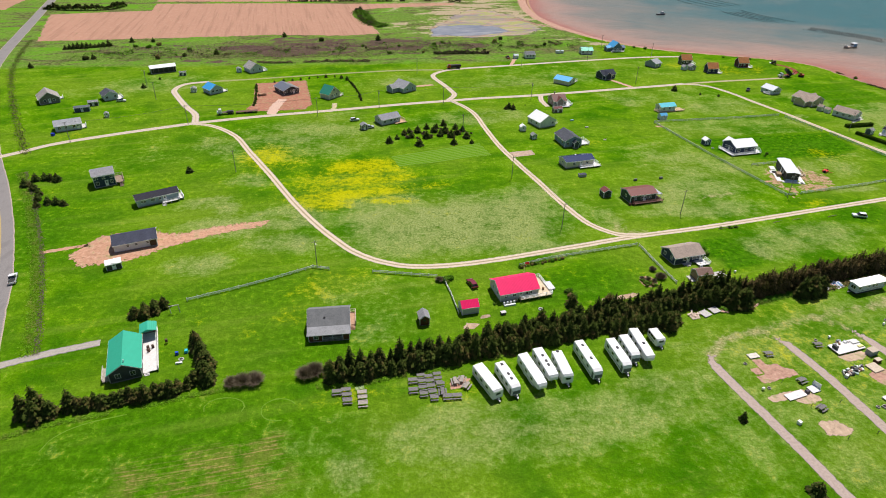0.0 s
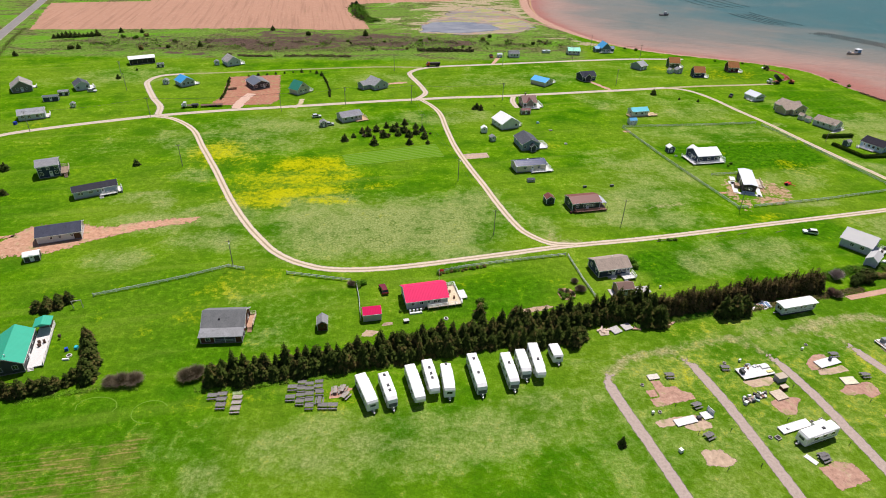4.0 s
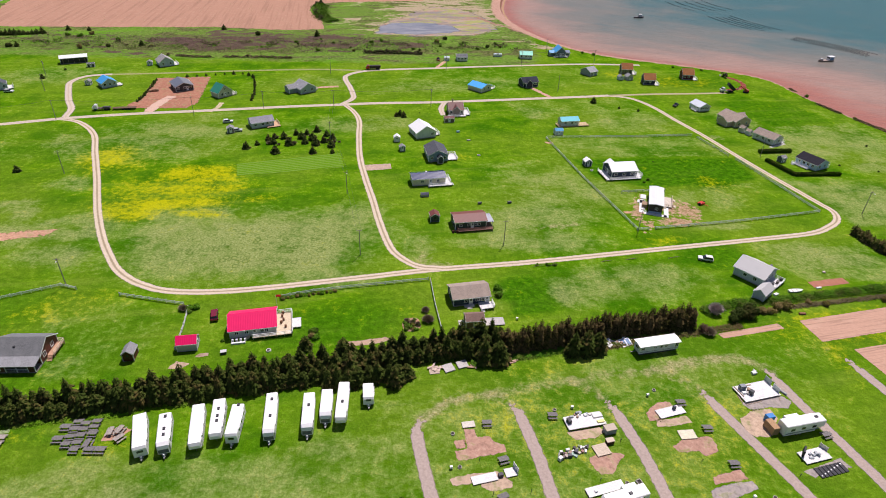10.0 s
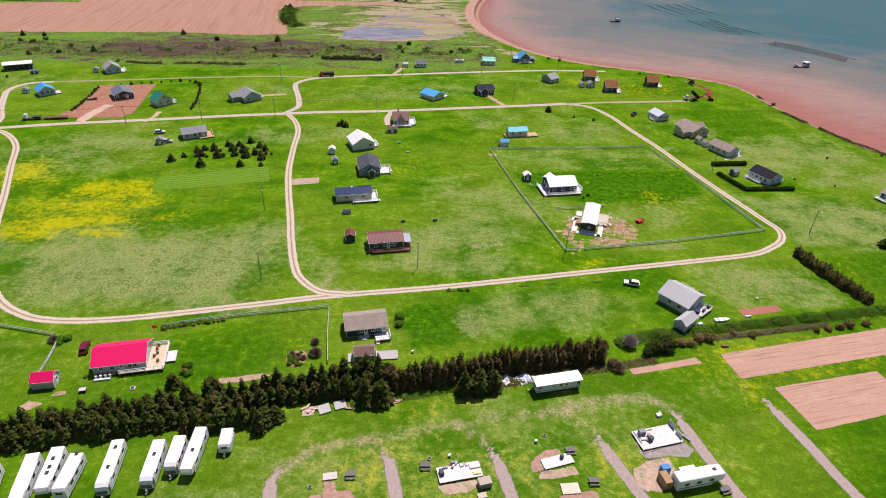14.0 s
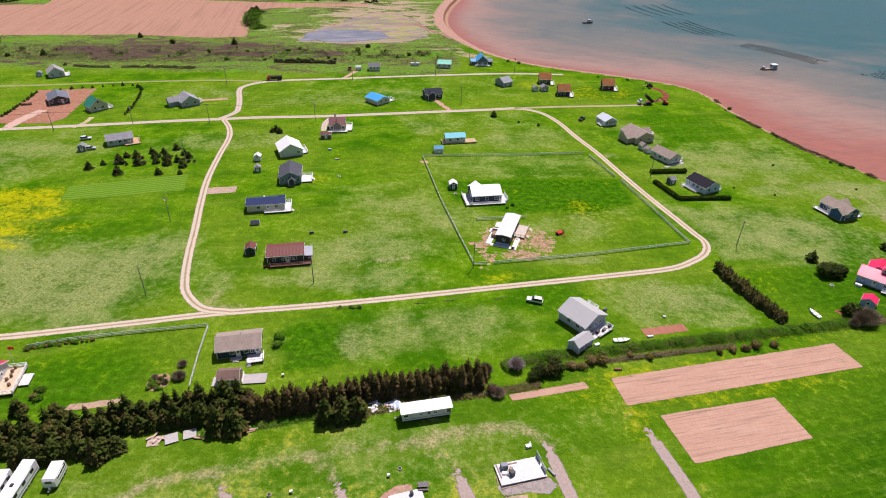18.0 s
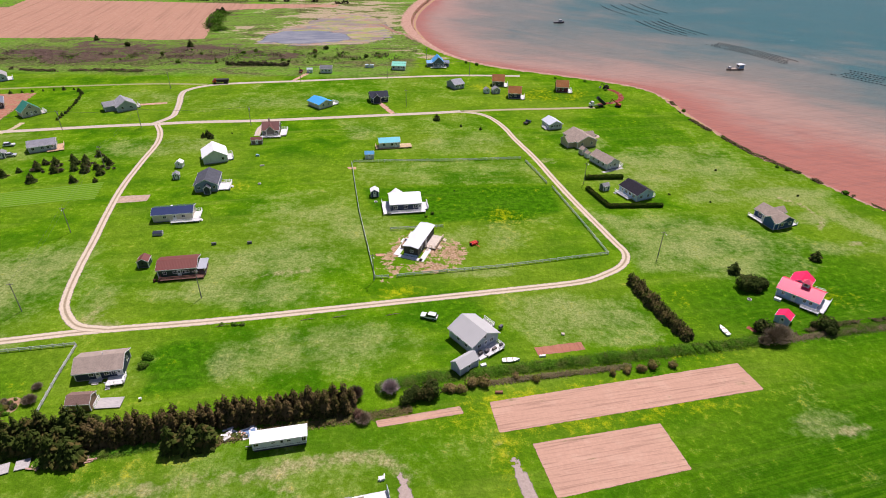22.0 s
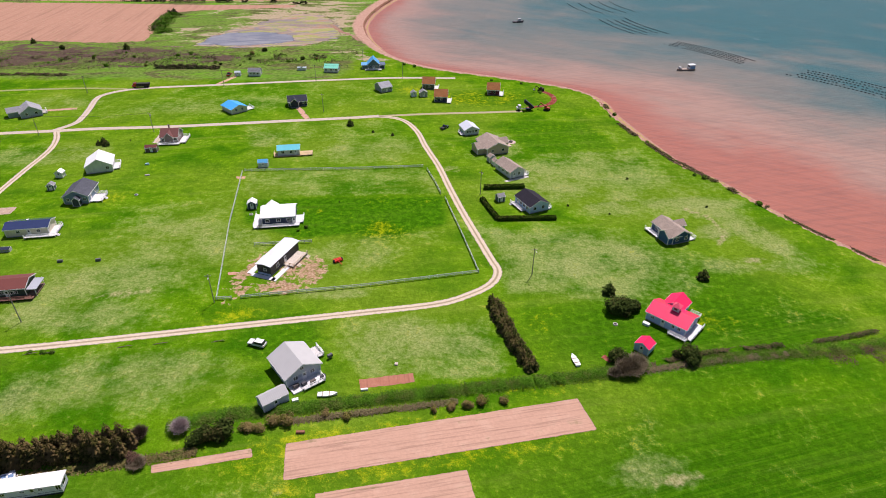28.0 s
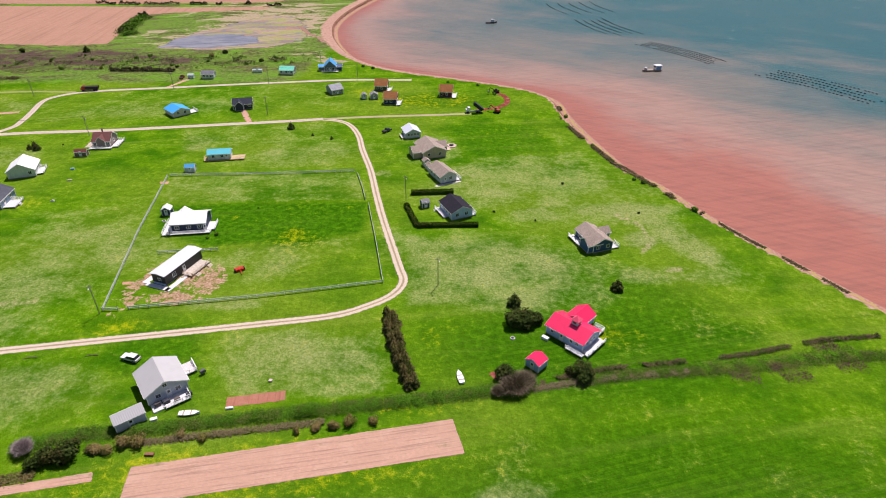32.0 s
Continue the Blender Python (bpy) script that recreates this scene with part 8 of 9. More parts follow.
t = thing("park_trailer", "long white park trailer standing beside spruce trees", "trailer", 124.8, 140.6, 18)
part("body", Mesh().box(-5.4, -1.35, 0.6, 5.4, 1.35, 3.0), siding((0.62, 0.66, 0.72)), t)
part("roof", Mesh().loft([[(x, -1.75, 2.98), (x, 1.6, 2.98), (x, 1.6, 3.12), (x, 0, 3.34), (x, -1.75, 3.12)] for x in (-5.75, 5.75)]), paint((0.82, 0.82, 0.81), 0.5), t, "white overhanging roof")
part("side_line", Mesh().box(-5.42, -1.37, 1.02, 5.42, -1.352, 1.12), paint((0.10, 0.11, 0.13), 0.5), t, "thin dark line along the side")
for x, w, hh in ((-4.6, 0.9, 0.7), (-1.2, 0.8, 0.35), (1.9, 0.7, 0.5), (4.9, 0.8, 1.3)):
    window(t, pose(x, -1.36, 2.1), w, hh)
window(t, pose(5.41, 0, 2.0, 0, 0, 90), 1.4, 0.9)
window(t, pose(-5.41, 0, 2.0, 0, 0, -90), 1.4, 0.9)
door(t, pose(0.5, -1.36, 0.65), (0.6, 0.62, 0.66))
part("skirt", Mesh().box(-5.2, -1.2, 0.0, 5.2, 1.2, 0.6), plain((0.05, 0.05, 0.05), 0.9), t)
part("hitch", Mesh().box(-7.0, -0.1, 0.45, -5.4, 0.1, 0.6), STEEL, t)
junk_rng = random.Random(61)
for x, y, yaw, w, d, z, c, lab in ((117.0, 141.9, 30, 1.0, 2.4, 0.55, (0.16, 0.26, 0.42), "old blue-grey window sash leaning in white trim"), (118.3, 142.4, 28, 0.8, 2.2, 0.6, (0.16, 0.26, 0.42), "old blue-grey window sash leaning in white trim")):
    t = thing("window_sash", lab, "window sash", x, y, yaw, group="old window sashes")
    part("frame", Mesh().add([(-w, -d / 2, 0.0), (w, -d / 2, 0.0), (w, d / 2, z), (-w, d / 2, z), (-w, -d / 2, 0.1), (w, -d / 2, 0.1), (w, d / 2, z + 0.1), (-w, d / 2, z + 0.1)], [(3, 2, 1, 0), (4, 5, 6, 7), (0, 1, 5, 4), (1, 2, 6, 5), (2, 3, 7, 6), (3, 0, 4, 7)]), paint((0.8, 0.8, 0.8)), t, "white frame")
    part("pane", Mesh().add([(-w * 0.62, -d * 0.4, 0.1 + z * 0.1 + 0.012), (w * 0.62, -d * 0.4, 0.1 + z * 0.1 + 0.012), (w * 0.62, d * 0.4, 0.1 + z * 0.9 + 0.012), (-w * 0.62, d * 0.4, 0.1 + z * 0.9 + 0.012)], [(0, 1, 2, 3)]), plain(c, 0.3), t)
for x, y in ((112.9, 141.0), (113.9, 141.5), (114.9, 141.3), (114.3, 142.2), (115.5, 142.0), (113.6, 140.4)):
    t = thing("scrap_board", "white scrap board thrown on a heap", "board", x, y, junk_rng.uniform(0, 180), group="scrap boards")
    part("board", Mesh().box(-junk_rng.uniform(0.4, 1.0), -0.3, 0.02, junk_rng.uniform(0.4, 1.0), 0.3, junk_rng.uniform(0.15, 0.5)), wood((0.62, 0.60, 0.57)), t)
patch("bare_spot", "bare red earth under a heap of scrap", [(112.6, 140.8), (114.4, 140.0), (117.2, 140.6), (117, 142), (114, 142.4)], soil((0.46, 0.26, 0.18), 0, 5), 0.03, 0.4, thin=0.8)


def car(label, x, y, yaw, c, L=4.6, W=1.85, H=1.65, kind="suv", category="car"):
    t = thing({"suv": "car", "pickup": "pickup_truck"}[kind], label, category, x, y, yaw)
    hood = 0.92
    prof = [(-L / 2, 0.45), (L / 2, 0.45), (L / 2, hood - 0.1), (L / 2 - 0.15, hood), (L * 0.2, hood + 0.06), (-L / 2 + 0.1, hood + 0.06), (-L / 2, hood - 0.1)]
    part("body", Mesh().loft([[(a, s, z) for a, z in prof] for s in (-W / 2 + 0.06, -W / 2, W / 2, W / 2 - 0.06)]), car_paint(c), t)
    b0, b1 = (-L * 0.46, L * 0.2) if kind == "suv" else (-L * 0.12, L * 0.2)
    part("cabin", Mesh().loft([[(b0, s * W * 0.46, hood), (b1 + 0.1, s * W * 0.46, hood), (b1 - 0.75, s * W * 0.38, H - 0.06), (b0 + 0.3, s * W * 0.38, H - 0.06)] for s in (-1, 1)]), glass_dark(), t, "dark glazed cabin")
    part("roof", Mesh().box(b0 + 0.28, -W * 0.385, H - 0.07, b1 - 0.7, W * 0.385, H), car_paint(c), t)
    if kind == "pickup":
        part("bed", Mesh().box(-L / 2 + 0.12, -W / 2 + 0.12, hood + 0.02, -L * 0.13, W / 2 - 0.12, hood + 0.08), plain((0.03, 0.03, 0.03), 0.8), t)
    for s in (-1, 1):
        for q in (-L * 0.3, L * 0.3):
            w = part("wheel", shared("cw", lambda: Mesh().tube((0, -0.11, 0), (0, 0.11, 0), 0.34, 0.34, 16).data("wheel", RUBBER)), None, t, m=pose(q, s * (W / 2 - 0.1), 0.34))
            part("hubcap", shared("hc", lambda: Mesh().tube((0, -0.12, 0), (0, 0.12, 0), 0.2, 0.2, 10).data("hubcap", plain((0.5, 0.5, 0.5), 0.3, 0.7))), None, w)
        part("headlight", Mesh().box(L / 2 - 0.1, s * W * 0.36 - 0.2, 0.68, L / 2 + 0.012, s * W * 0.36 + 0.2, 0.82), plain((0.7, 0.72, 0.72), 0.15), t)
        part("tail_light", Mesh().box(-L / 2 - 0.012, s * W * 0.4 - 0.12, 0.7, -L / 2 + 0.1, s * W * 0.4 + 0.12, 0.88), plain((0.35, 0.02, 0.02), 0.2), t)


car("white sport utility car parked on the grass", 150.2, 185.6, 170, (0.78, 0.78, 0.78))
car("dark red car parked on a cottage lawn", 10.2, 139.6, 112, (0.16, 0.008, 0.02))
car("white pickup truck on the paved road", -120.4, 138.6, 116, (0.78, 0.78, 0.78), 5.4, 1.95, 1.8, "pickup")
car("white car parked beside a shed", -41.0, 276.8, 20, (0.74, 0.76, 0.78), 4.4)
car("pale car parked beside a shed", -32.6, 267.0, 20, (0.5, 0.52, 0.55), 4.0)
car("white car parked beside a cottage deck", -164.0, 299.6, 10, (0.72, 0.72, 0.72), 4.4)
car("red pickup truck on a far driveway", 45.2, 405.4, 100, (0.45, 0.03, 0.02), 5.2, 1.9, 1.8, "pickup")
car("dark pickup truck beside a cottage", 178.4, 339.6, 60, (0.03, 0.035, 0.04), 5.0, 1.9, 1.75, "pickup")


def lorry(label, x, y, yaw, cabc, bedc, L=8.0, flat=False, tip=0.0):
    t = thing("lorry", label, "truck", x, y, yaw)
    part("chassis", Mesh().box(-L / 2, -0.5, 0.6, L / 2, 0.5, 0.9), STEEL, t)
    cab = part("cab", Mesh().loft([[(L / 2 - 2.2, s, 0.8), (L / 2, s, 0.8), (L / 2 - 0.02, s, 1.7), (L / 2 - 0.75, s, 1.8), (L / 2 - 0.95, s, 2.7), (L / 2 - 2.2, s, 2.7)] for s in (-1.15, 1.15)]), car_paint(cabc), t)
    part("windscreen", Mesh().box(L / 2 - 0.96, -1.0, 1.85, L / 2 - 0.7, 1.0, 2.55), glass_dark(), cab)
    if flat:
        part("bed", Mesh().box(-L / 2 - 0.4, -1.2, 0.9, L / 2 - 2.4, 1.2, 1.1), plain(bedc, 0.8), t)
        part("load", Mesh().box(-L / 2, -1.0, 1.1, -L / 2 + 3.0, 1.0, 1.6), plain((0.05, 0.05, 0.05), 0.8), t)
    else:
        part("tipper", Mesh().loft([[(-L / 2, -1.2, 0), (L / 2 - 2.5, -1.2, 0), (L / 2 - 2.5, 1.2, 0), (-L / 2, 1.2, 0)], [(-L / 2 - 0.3, -1.3, 1.5), (L / 2 - 2.2, -1.3, 1.5), (L / 2 - 2.2, 1.3, 1.5), (-L / 2 - 0.3, 1.3, 1.5)]]), plain(bedc, 0.7), t, m=Matrix.Translation((0, 0, 0.9)) @ Matrix.Translation((-L / 2, 0, 0)) @ Matrix.Rotation(-radians(tip), 4, "Y") @ Matrix.Translation((L / 2, 0, 0)))
    for s in (-1, 1):
        for q in (-L / 2 + 0.9, -L / 2 + 2.1, L / 2 - 1.1):
            part("wheel", shared("lw", lambda: Mesh().tube((0, -0.16, 0), (0, 0.16, 0), 0.52, 0.52, 16).data("wheel", RUBBER)), None, t, m=pose(q, s * 1.0, 0.52))


lorry("white truck parked beside the gravel lane", -105.4, 283.0, 197, (0.7, 0.7, 0.7), (0.10, 0.07, 0.06), 7.6, True)
t = thing("flatbed_trailer", "long low flatbed trailer beside the gravel lane", "trailer", -95.6, 285.8, 17)
part("bed", Mesh().box(-5.2, -1.2, 0.75, 5.2, 1.2, 0.95), plain((0.13, 0.07, 0.05), 0.8), t)
for q in (-0.6, 0.7, 2.0):
    for s in (-1, 1):
        part("wheel", shared("lw", None), None, t, m=pose(q, s * 1.0, 0.4))
lorry("dark red truck parked on the upper lane", 8.4, 376.4, 197, (0.34, 0.02, 0.015), (0.03, 0.022, 0.02), 8.6)
lorry("white dump truck tipping red earth", 214.6, 370.6, 190, (0.72, 0.72, 0.72), (0.025, 0.03, 0.028), 7.6, False, 38)


def digger(label, x, y, yaw, c):
    t = thing("excavator", label, "excavator", x, y, yaw)
    for s in (-1, 1):
        part("track", Mesh().loft([[(a * 1.5, s * 0.9 + d, 0.4 + 0.4 * b) for a, b in ((-1, -0.6), (-0.8, -1), (0.8, -1), (1, -0.6), (1, 0.6), (0.8, 1), (-0.8, 1), (-1, 0.6))] for d in (-0.25, 0.25)]), RUBBER, t)
    part("house", Mesh().box(-1.5, -1.0, 0.9, 1.0, 1.0, 1.7).box(0.0, 0.1, 1.7, 1.0, 1.0, 2.6), plain(c, 0.5), t)
    part("boom", Mesh().box(0, -0.15, -0.15, 3.2, 0.15, 0.2), plain(c, 0.5), t, m=pose(0.9, -0.3, 1.6, 0, -35, 0))
    part("stick", Mesh().box(0, -0.12, -0.12, 2.2, 0.12, 0.14), plain(c, 0.5), t, m=pose(3.5, -0.3, 3.4, 0, 60, 0))
    part("bucket", Mesh().box(-0.4, -0.45, -0.4, 0.4, 0.45, 0.3), STEEL, t, m=pose(4.6, -0.3, 1.5, 0, 20, 0))


digger("orange-red excavator beside the earth track", 226.0, 372.0, 160, (0.38, 0.05, 0.025))
digger("dark excavator on the fresh earth track", 223.6, 403.0, 220, (0.06, 0.035, 0.03))
t = thing("farm_implement", "red farm implement standing in the grass", "implement", 160.0, 224.6, 40)
part("drawbar", Mesh().box(-0.1, -2.6, 0.5, 0.1, 0.5, 0.65), plain((0.5, 0.02, 0.01), 0.5), t)
for q in (-0.9, 0.0, 0.9):
    part("disc_gang", Mesh().box(q - 0.35, -0.4, 0.25, q + 0.35, 1.2, 0.8), plain((0.55, 0.03, 0.015), 0.5), t)
for s in (-1.3, 1.3):
    part("wheel", shared("lw", None), None, t, m=pose(s, 0.2, 0.5, 0, 0, 90))


def small_boat(label, x, y, yaw, L=4.2, W=1.5):
    t = thing("rowing_boat", label, "boat", x, y, yaw)
    outer = [[(f * L, W * w * s0, z) for s0, z in ((-0.5, h2), (-0.35, 0.05), (0.35, 0.05), (0.5, h2))] for f, w, h2 in ((-0.5, 0.8, 0.55), (-0.1, 1.0, 0.55), (0.25, 0.8, 0.6), (0.5, 0.06, 0.75))]
    part("hull", Mesh().loft(outer), paint((0.78, 0.78, 0.77), 0.35), t)
    for f in (-0.25, 0.1):
        part("bench", Mesh().box(f * L - 0.14, -W * 0.42, 0.56, f * L + 0.14, W * 0.42, 0.62), wood((0.5, 0.42, 0.32)), t)


small_boat("small white boat lying on the lawn", 172.2, 171.6, 12, 4.4)
small_boat("white boat lying on the grass beside a garden", 228.2, 190.2, 110, 4.0)


# ---- picnic tables and camp pitches ----
def make_table(c):
    t = thing("picnic_table", "weathered grey wooden picnic table on grass", "picnic table", 0, 0, group="picnic tables")
    mat = wood(c)
    part("tabletop", Mesh().box(-0.95, -0.38, 0.72, 0.95, 0.38, 0.78), mat, t)
    for s in (-1, 1):
        part("bench", Mesh().box(-0.95, s * 0.72 - 0.14, 0.42, 0.95, s * 0.72 + 0.14, 0.47), mat, t)
        part("leg_frame", Mesh().box(s * 0.65 - 0.04, -0.85, 0.36, s * 0.65 + 0.04, 0.85, 0.44).add([(s * 0.65 - 0.04, -0.75, 0), (s * 0.65 + 0.04, -0.75, 0), (s * 0.65 + 0.04, -0.3, 0.74), (s * 0.65 - 0.04, -0.3, 0.74), (s * 0.65 - 0.04, -0.62, 0), (s * 0.65 + 0.04, -0.62, 0), (s * 0.65 + 0.04, -0.18, 0.74), (s * 0.65 - 0.04, -0.18, 0.74)], [(0, 1, 2, 3), (7, 6, 5, 4), (0, 3, 7, 4), (1, 5, 6, 2)]).add([(s * 0.65 - 0.04, 0.75, 0), (s * 0.65 + 0.04, 0.75, 0), (s * 0.65 + 0.04, 0.3, 0.74), (s * 0.65 - 0.04, 0.3, 0.74), (s * 0.65 - 0.04, 0.62, 0), (s * 0.65 + 0.04, 0.62, 0), (s * 0.65 + 0.04, 0.18, 0.74), (s * 0.65 - 0.04, 0.18, 0.74)], [(3, 2, 1, 0), (4, 5, 6, 7), (4, 7, 3, 0), (2, 6, 5, 1)]), mat, t)
    return t


grey_table, pale_table = make_table((0.19, 0.18, 0.175)), make_table((0.36, 0.32, 0.28))
tagged(pale_table, "bleached brownish wooden picnic table on grass")
placed = [False, False]


def table(x, y, yaw, pale=False, z=0.0, s=1.12):
    src = pale_table if pale else grey_table
    m = pose(x, y, z, 0, 0, yaw) @ Matrix.Diagonal((s, s, 1, 1))
    if not placed[pale]:
        placed[pale] = True
        src.matrix_basis = m
    else:
        copy = copy_thing(src, pose(x, y, z, 0, 0, yaw))
        copy.scale = (s, s, 1)


for x, y in ((97, 115.2), (126.6, 122.4), (130.6, 115.4), (156.2, 116.4), (82.6, 111.4), (86.2, 102.2), (86.2, 93.6), (108.4, 90.0), (133.4, 106.4)):
    table(x, y, rng.uniform(5, 35))
for x, y in ((-3.4, 102.0), (-3.1, 100.1), (-2.8, 98.1), (-2.5, 96.2), (-1.6, 101.7), (-1.2, 100.2), (-0.9, 98.6), (-0.5, 96.8), (-0.1, 95.1), (0.4, 102.5), (0.6, 101.1), (1.2, 99.4)):
    table(x, y, 8 + rng.uniform(-4, 4), s=1.0)
for x, y, w in ((-5.2, 100.4, 8), (-4.9, 97.3, 8), (1.7, 97.0, 95), (2.8, 95.5, 5), (5.0, 95.7, 5)):
    table(x, y, w)
for x, y, w in ((4.6, 100.4, 100), (6.2, 101.0, 80), (7.2, 99.0, 60)):
    table(x, y, w, True)
for x, y in ((-22.1, 96.4), (-20.1, 97.0), (-19.7, 95.5), (-19.3, 93.8)):
    table(x, y, 8)
for x, y in ((-16.4, 96.3), (-16.1, 94.8), (-15.8, 93.0)):
    table(x, y, 8, True)
t = thing("loose_boards", "greenish boards lying in the grass", "boards", -17.2, 98.2, 20)
for k in range(3):
    part("board", Mesh().box(-1.0, -0.5 + 0.35 * k, 0.02, 1.0, -0.25 + 0.35 * k, 0.1), wood((0.35, 0.46, 0.2)), t)
patch("bare_spot", "bare red earth between stored tables", [(3.6, 98), (7, 99), (8.2, 101.5), (5, 102), (3.2, 100)], soil((0.46, 0.26, 0.18), 0, 5), 0.03, 0.4, thin=0.7)

PAD, PALE_PAD = soil((0.41, 0.245, 0.18), 0, 6), soil((0.47, 0.345, 0.245), 0, 7)
GREY_PAD = soil((0.33, 0.29, 0.265), 0, 8)
PITCH = "bare red earth of a camp pitch"
for pts, mt in (([(77.6, 109.6), (80.0, 109.8), (80.6, 107.7), (83.2, 108.3), (84.3, 106.9), (86.3, 106.5), (86.8, 104.5), (77.0, 101.4), (76.2, 103.7), (78.8, 104.4), (78.3, 106.6)], PAD), ([(75.7, 106.1), (78, 107), (78.4, 104.8), (76.4, 104.1)], PAD),
                ([(75.7, 97), (77.7, 97.8), (80.2, 98.7), (84.9, 99.7), (88, 97.6), (87.8, 96.2), (83.9, 95), (81.9, 95.8), (81.6, 97), (78.9, 96), (76.2, 95.2)], PALE_PAD),
                ([(103.7, 104.8), (106, 106.4), (109.5, 106.9), (111.5, 106.6), (109.3, 104), (108.6, 101.8), (105.8, 101.3), (104.3, 102.7)], PAD), ([(99.8, 111.2), (107, 113.4), (108.4, 112.4), (105.3, 110.2), (101.5, 109.4)], PALE_PAD),
                ([(118.2, 119), (121.4, 122.3), (124.4, 122.7), (124.6, 120.5), (121.3, 117), (118.4, 116.3)], PAD), ([(120, 116.6), (127, 118.9), (127.9, 117.2), (123.9, 115.7), (119.8, 114.9)], PALE_PAD),
                ([(122, 110), (124.5, 112.2), (130.5, 113.7), (131.4, 111.7), (131.4, 109.6), (128.3, 107.9), (127, 109.3), (123.2, 108.5)], PAD), ([(128.2, 103), (134.4, 105.7), (135.3, 103.3), (128.1, 101.2)], PAD),
                ([(126.6, 99.6), (129.7, 101.3), (136, 103), (136.6, 101), (131.1, 98.6), (127, 98)], GREY_PAD), ([(138.9, 119.2), (142.3, 122), (146.8, 123.2), (147.7, 120.6), (143.7, 114.6), (141, 114.5), (139, 115.6)], PALE_PAD),
                ([(140.9, 124.1), (150.4, 128.3), (152.8, 126.3), (151.3, 123.8), (146.8, 123.7), (142.5, 122.2)], GREY_PAD), ([(131, 92), (141, 95), (141, 90), (132, 88)], PALE_PAD), ([(147.4, 106.4), (156.7, 110.8), (157.8, 108.5), (148.9, 105.2)], GREY_PAD)):
    patch("camp_pitch", PITCH, pts, mt, 0.028, 0.25, "camp pitch", thin=0.6)


def platform(label, x, y, yaw, L, W, z, c, rails="", name="camp_deck"):
    t = thing(name, label, "deck", x, y, yaw)
    deck(t, -L / 2, -W / 2, L / 2, W / 2, z, c, rails, WHITE)
    return t


PALE_DECK = (0.78, 0.77, 0.75)
platform("broad white-painted camp deck with raised edge", 103.9, 114.5, 18, 8.8, 3.6, 0.55, PALE_DECK)
platform("white-painted camp deck on posts", 145.5, 128.2, 20, 9.6, 4.9, 0.5, PALE_DECK, "")
deck_rng = random.Random(29)
for x, y, yaw, w in ((141.2, 127.4, 112, 1.6), (141.0, 125.6, 100, 1.1), (142.6, 124.1, 24, 0.8), (144.8, 125.0, 24, 1.3), (143.4, 129.5, 20, 1.5), (150.4, 127.0, 80, 1.0)):
    t = thing("loose_plank", "weathered broken plank lying on a camp deck edge", "plank", x, y, yaw, 0.5 if 127 < y < 131 else 0.0, group="loose planks")
    part("plank", Mesh().box(-w, -0.12, 0.0, w, 0.12, 0.08 + deck_rng.uniform(0, 0.06)), wood((0.34, 0.26, 0.20)), t)
t = platform("small pale camp deck", 123.7, 119.6, 22, 6.6, 2.5, 0.3, PALE_DECK)
platform("low cream camp platform", 125.8, 113.4, 11, 3.6, 2.4, 0.25, (0.72, 0.68, 0.5))
platform("narrow white camp platform", 82.4, 97.6, 20, 5.2, 1.9, 0.3, PALE_DECK)
platform("small white camp platform", 87.6, 99.6, 20, 2.4, 2.0, 0.3, PALE_DECK)
platform("small pale camp platform", 78.6, 110.8, 15, 2.8, 1.6, 0.3, (0.68, 0.63, 0.55))
platform("tan wooden camp platform", 106.6, 107.2, 22, 3.2, 2.8, 0.3, (0.60, 0.50, 0.38))
platform("pale camp deck beside a trailer", 151.2, 110.6, 20, 6.4, 3.0, 0.4, PALE_DECK)
platform("pale camp deck at a camp pitch", 136.4, 95.8, 17, 7.0, 3.2, 0.4, PALE_DECK)
platform("pale camp deck beside a trailer", 106.0, 97.8, 22, 8.0, 2.0, 0.4, PALE_DECK)
platform("grey wooden platform below spruce trees", 73.0, 127.6, 30, 2.6, 2.6, 0.35, (0.52, 0.50, 0.47))
platform("grey wooden platform below spruce trees", 76.2, 129.2, 25, 2.6, 2.4, 0.35, (0.52, 0.50, 0.47))
platform("low pale wooden platform below spruce trees", 69.6, 126.6, 15, 2.4, 2.6, 0.15, (0.52, 0.42, 0.32))


def screen(label, x, y, yaw, L, H, c, name="windbreak"):
    t = thing(name, label, "screen", x, y, yaw)
    part("panel", Mesh().box(-L / 2, -0.04, 0.25, L / 2, 0.04, H), paint(c), t)
    for s in (-L / 2, L / 2):
        part("post", Mesh().box(s - 0.06, -0.06, 0, s + 0.06, 0.06, H + 0.1), paint(c), t)


screen("pale lattice windbreak on a camp deck", 149.2, 131.4, -66, 1.8, 1.9, (0.45, 0.5, 0.48))
screen("pale lattice windbreak on a camp deck", 150.2, 129.0, -66, 1.8, 1.7, (0.55, 0.6, 0.56))
screen("white windbreak panel on a camp platform", 88.6, 100.4, -60, 1.8, 1.5, (0.75, 0.75, 0.75))
screen("pale windbreak panel beside a camp deck", 153.8, 112.6, -50, 1.6, 1.4, (0.6, 0.58, 0.52))


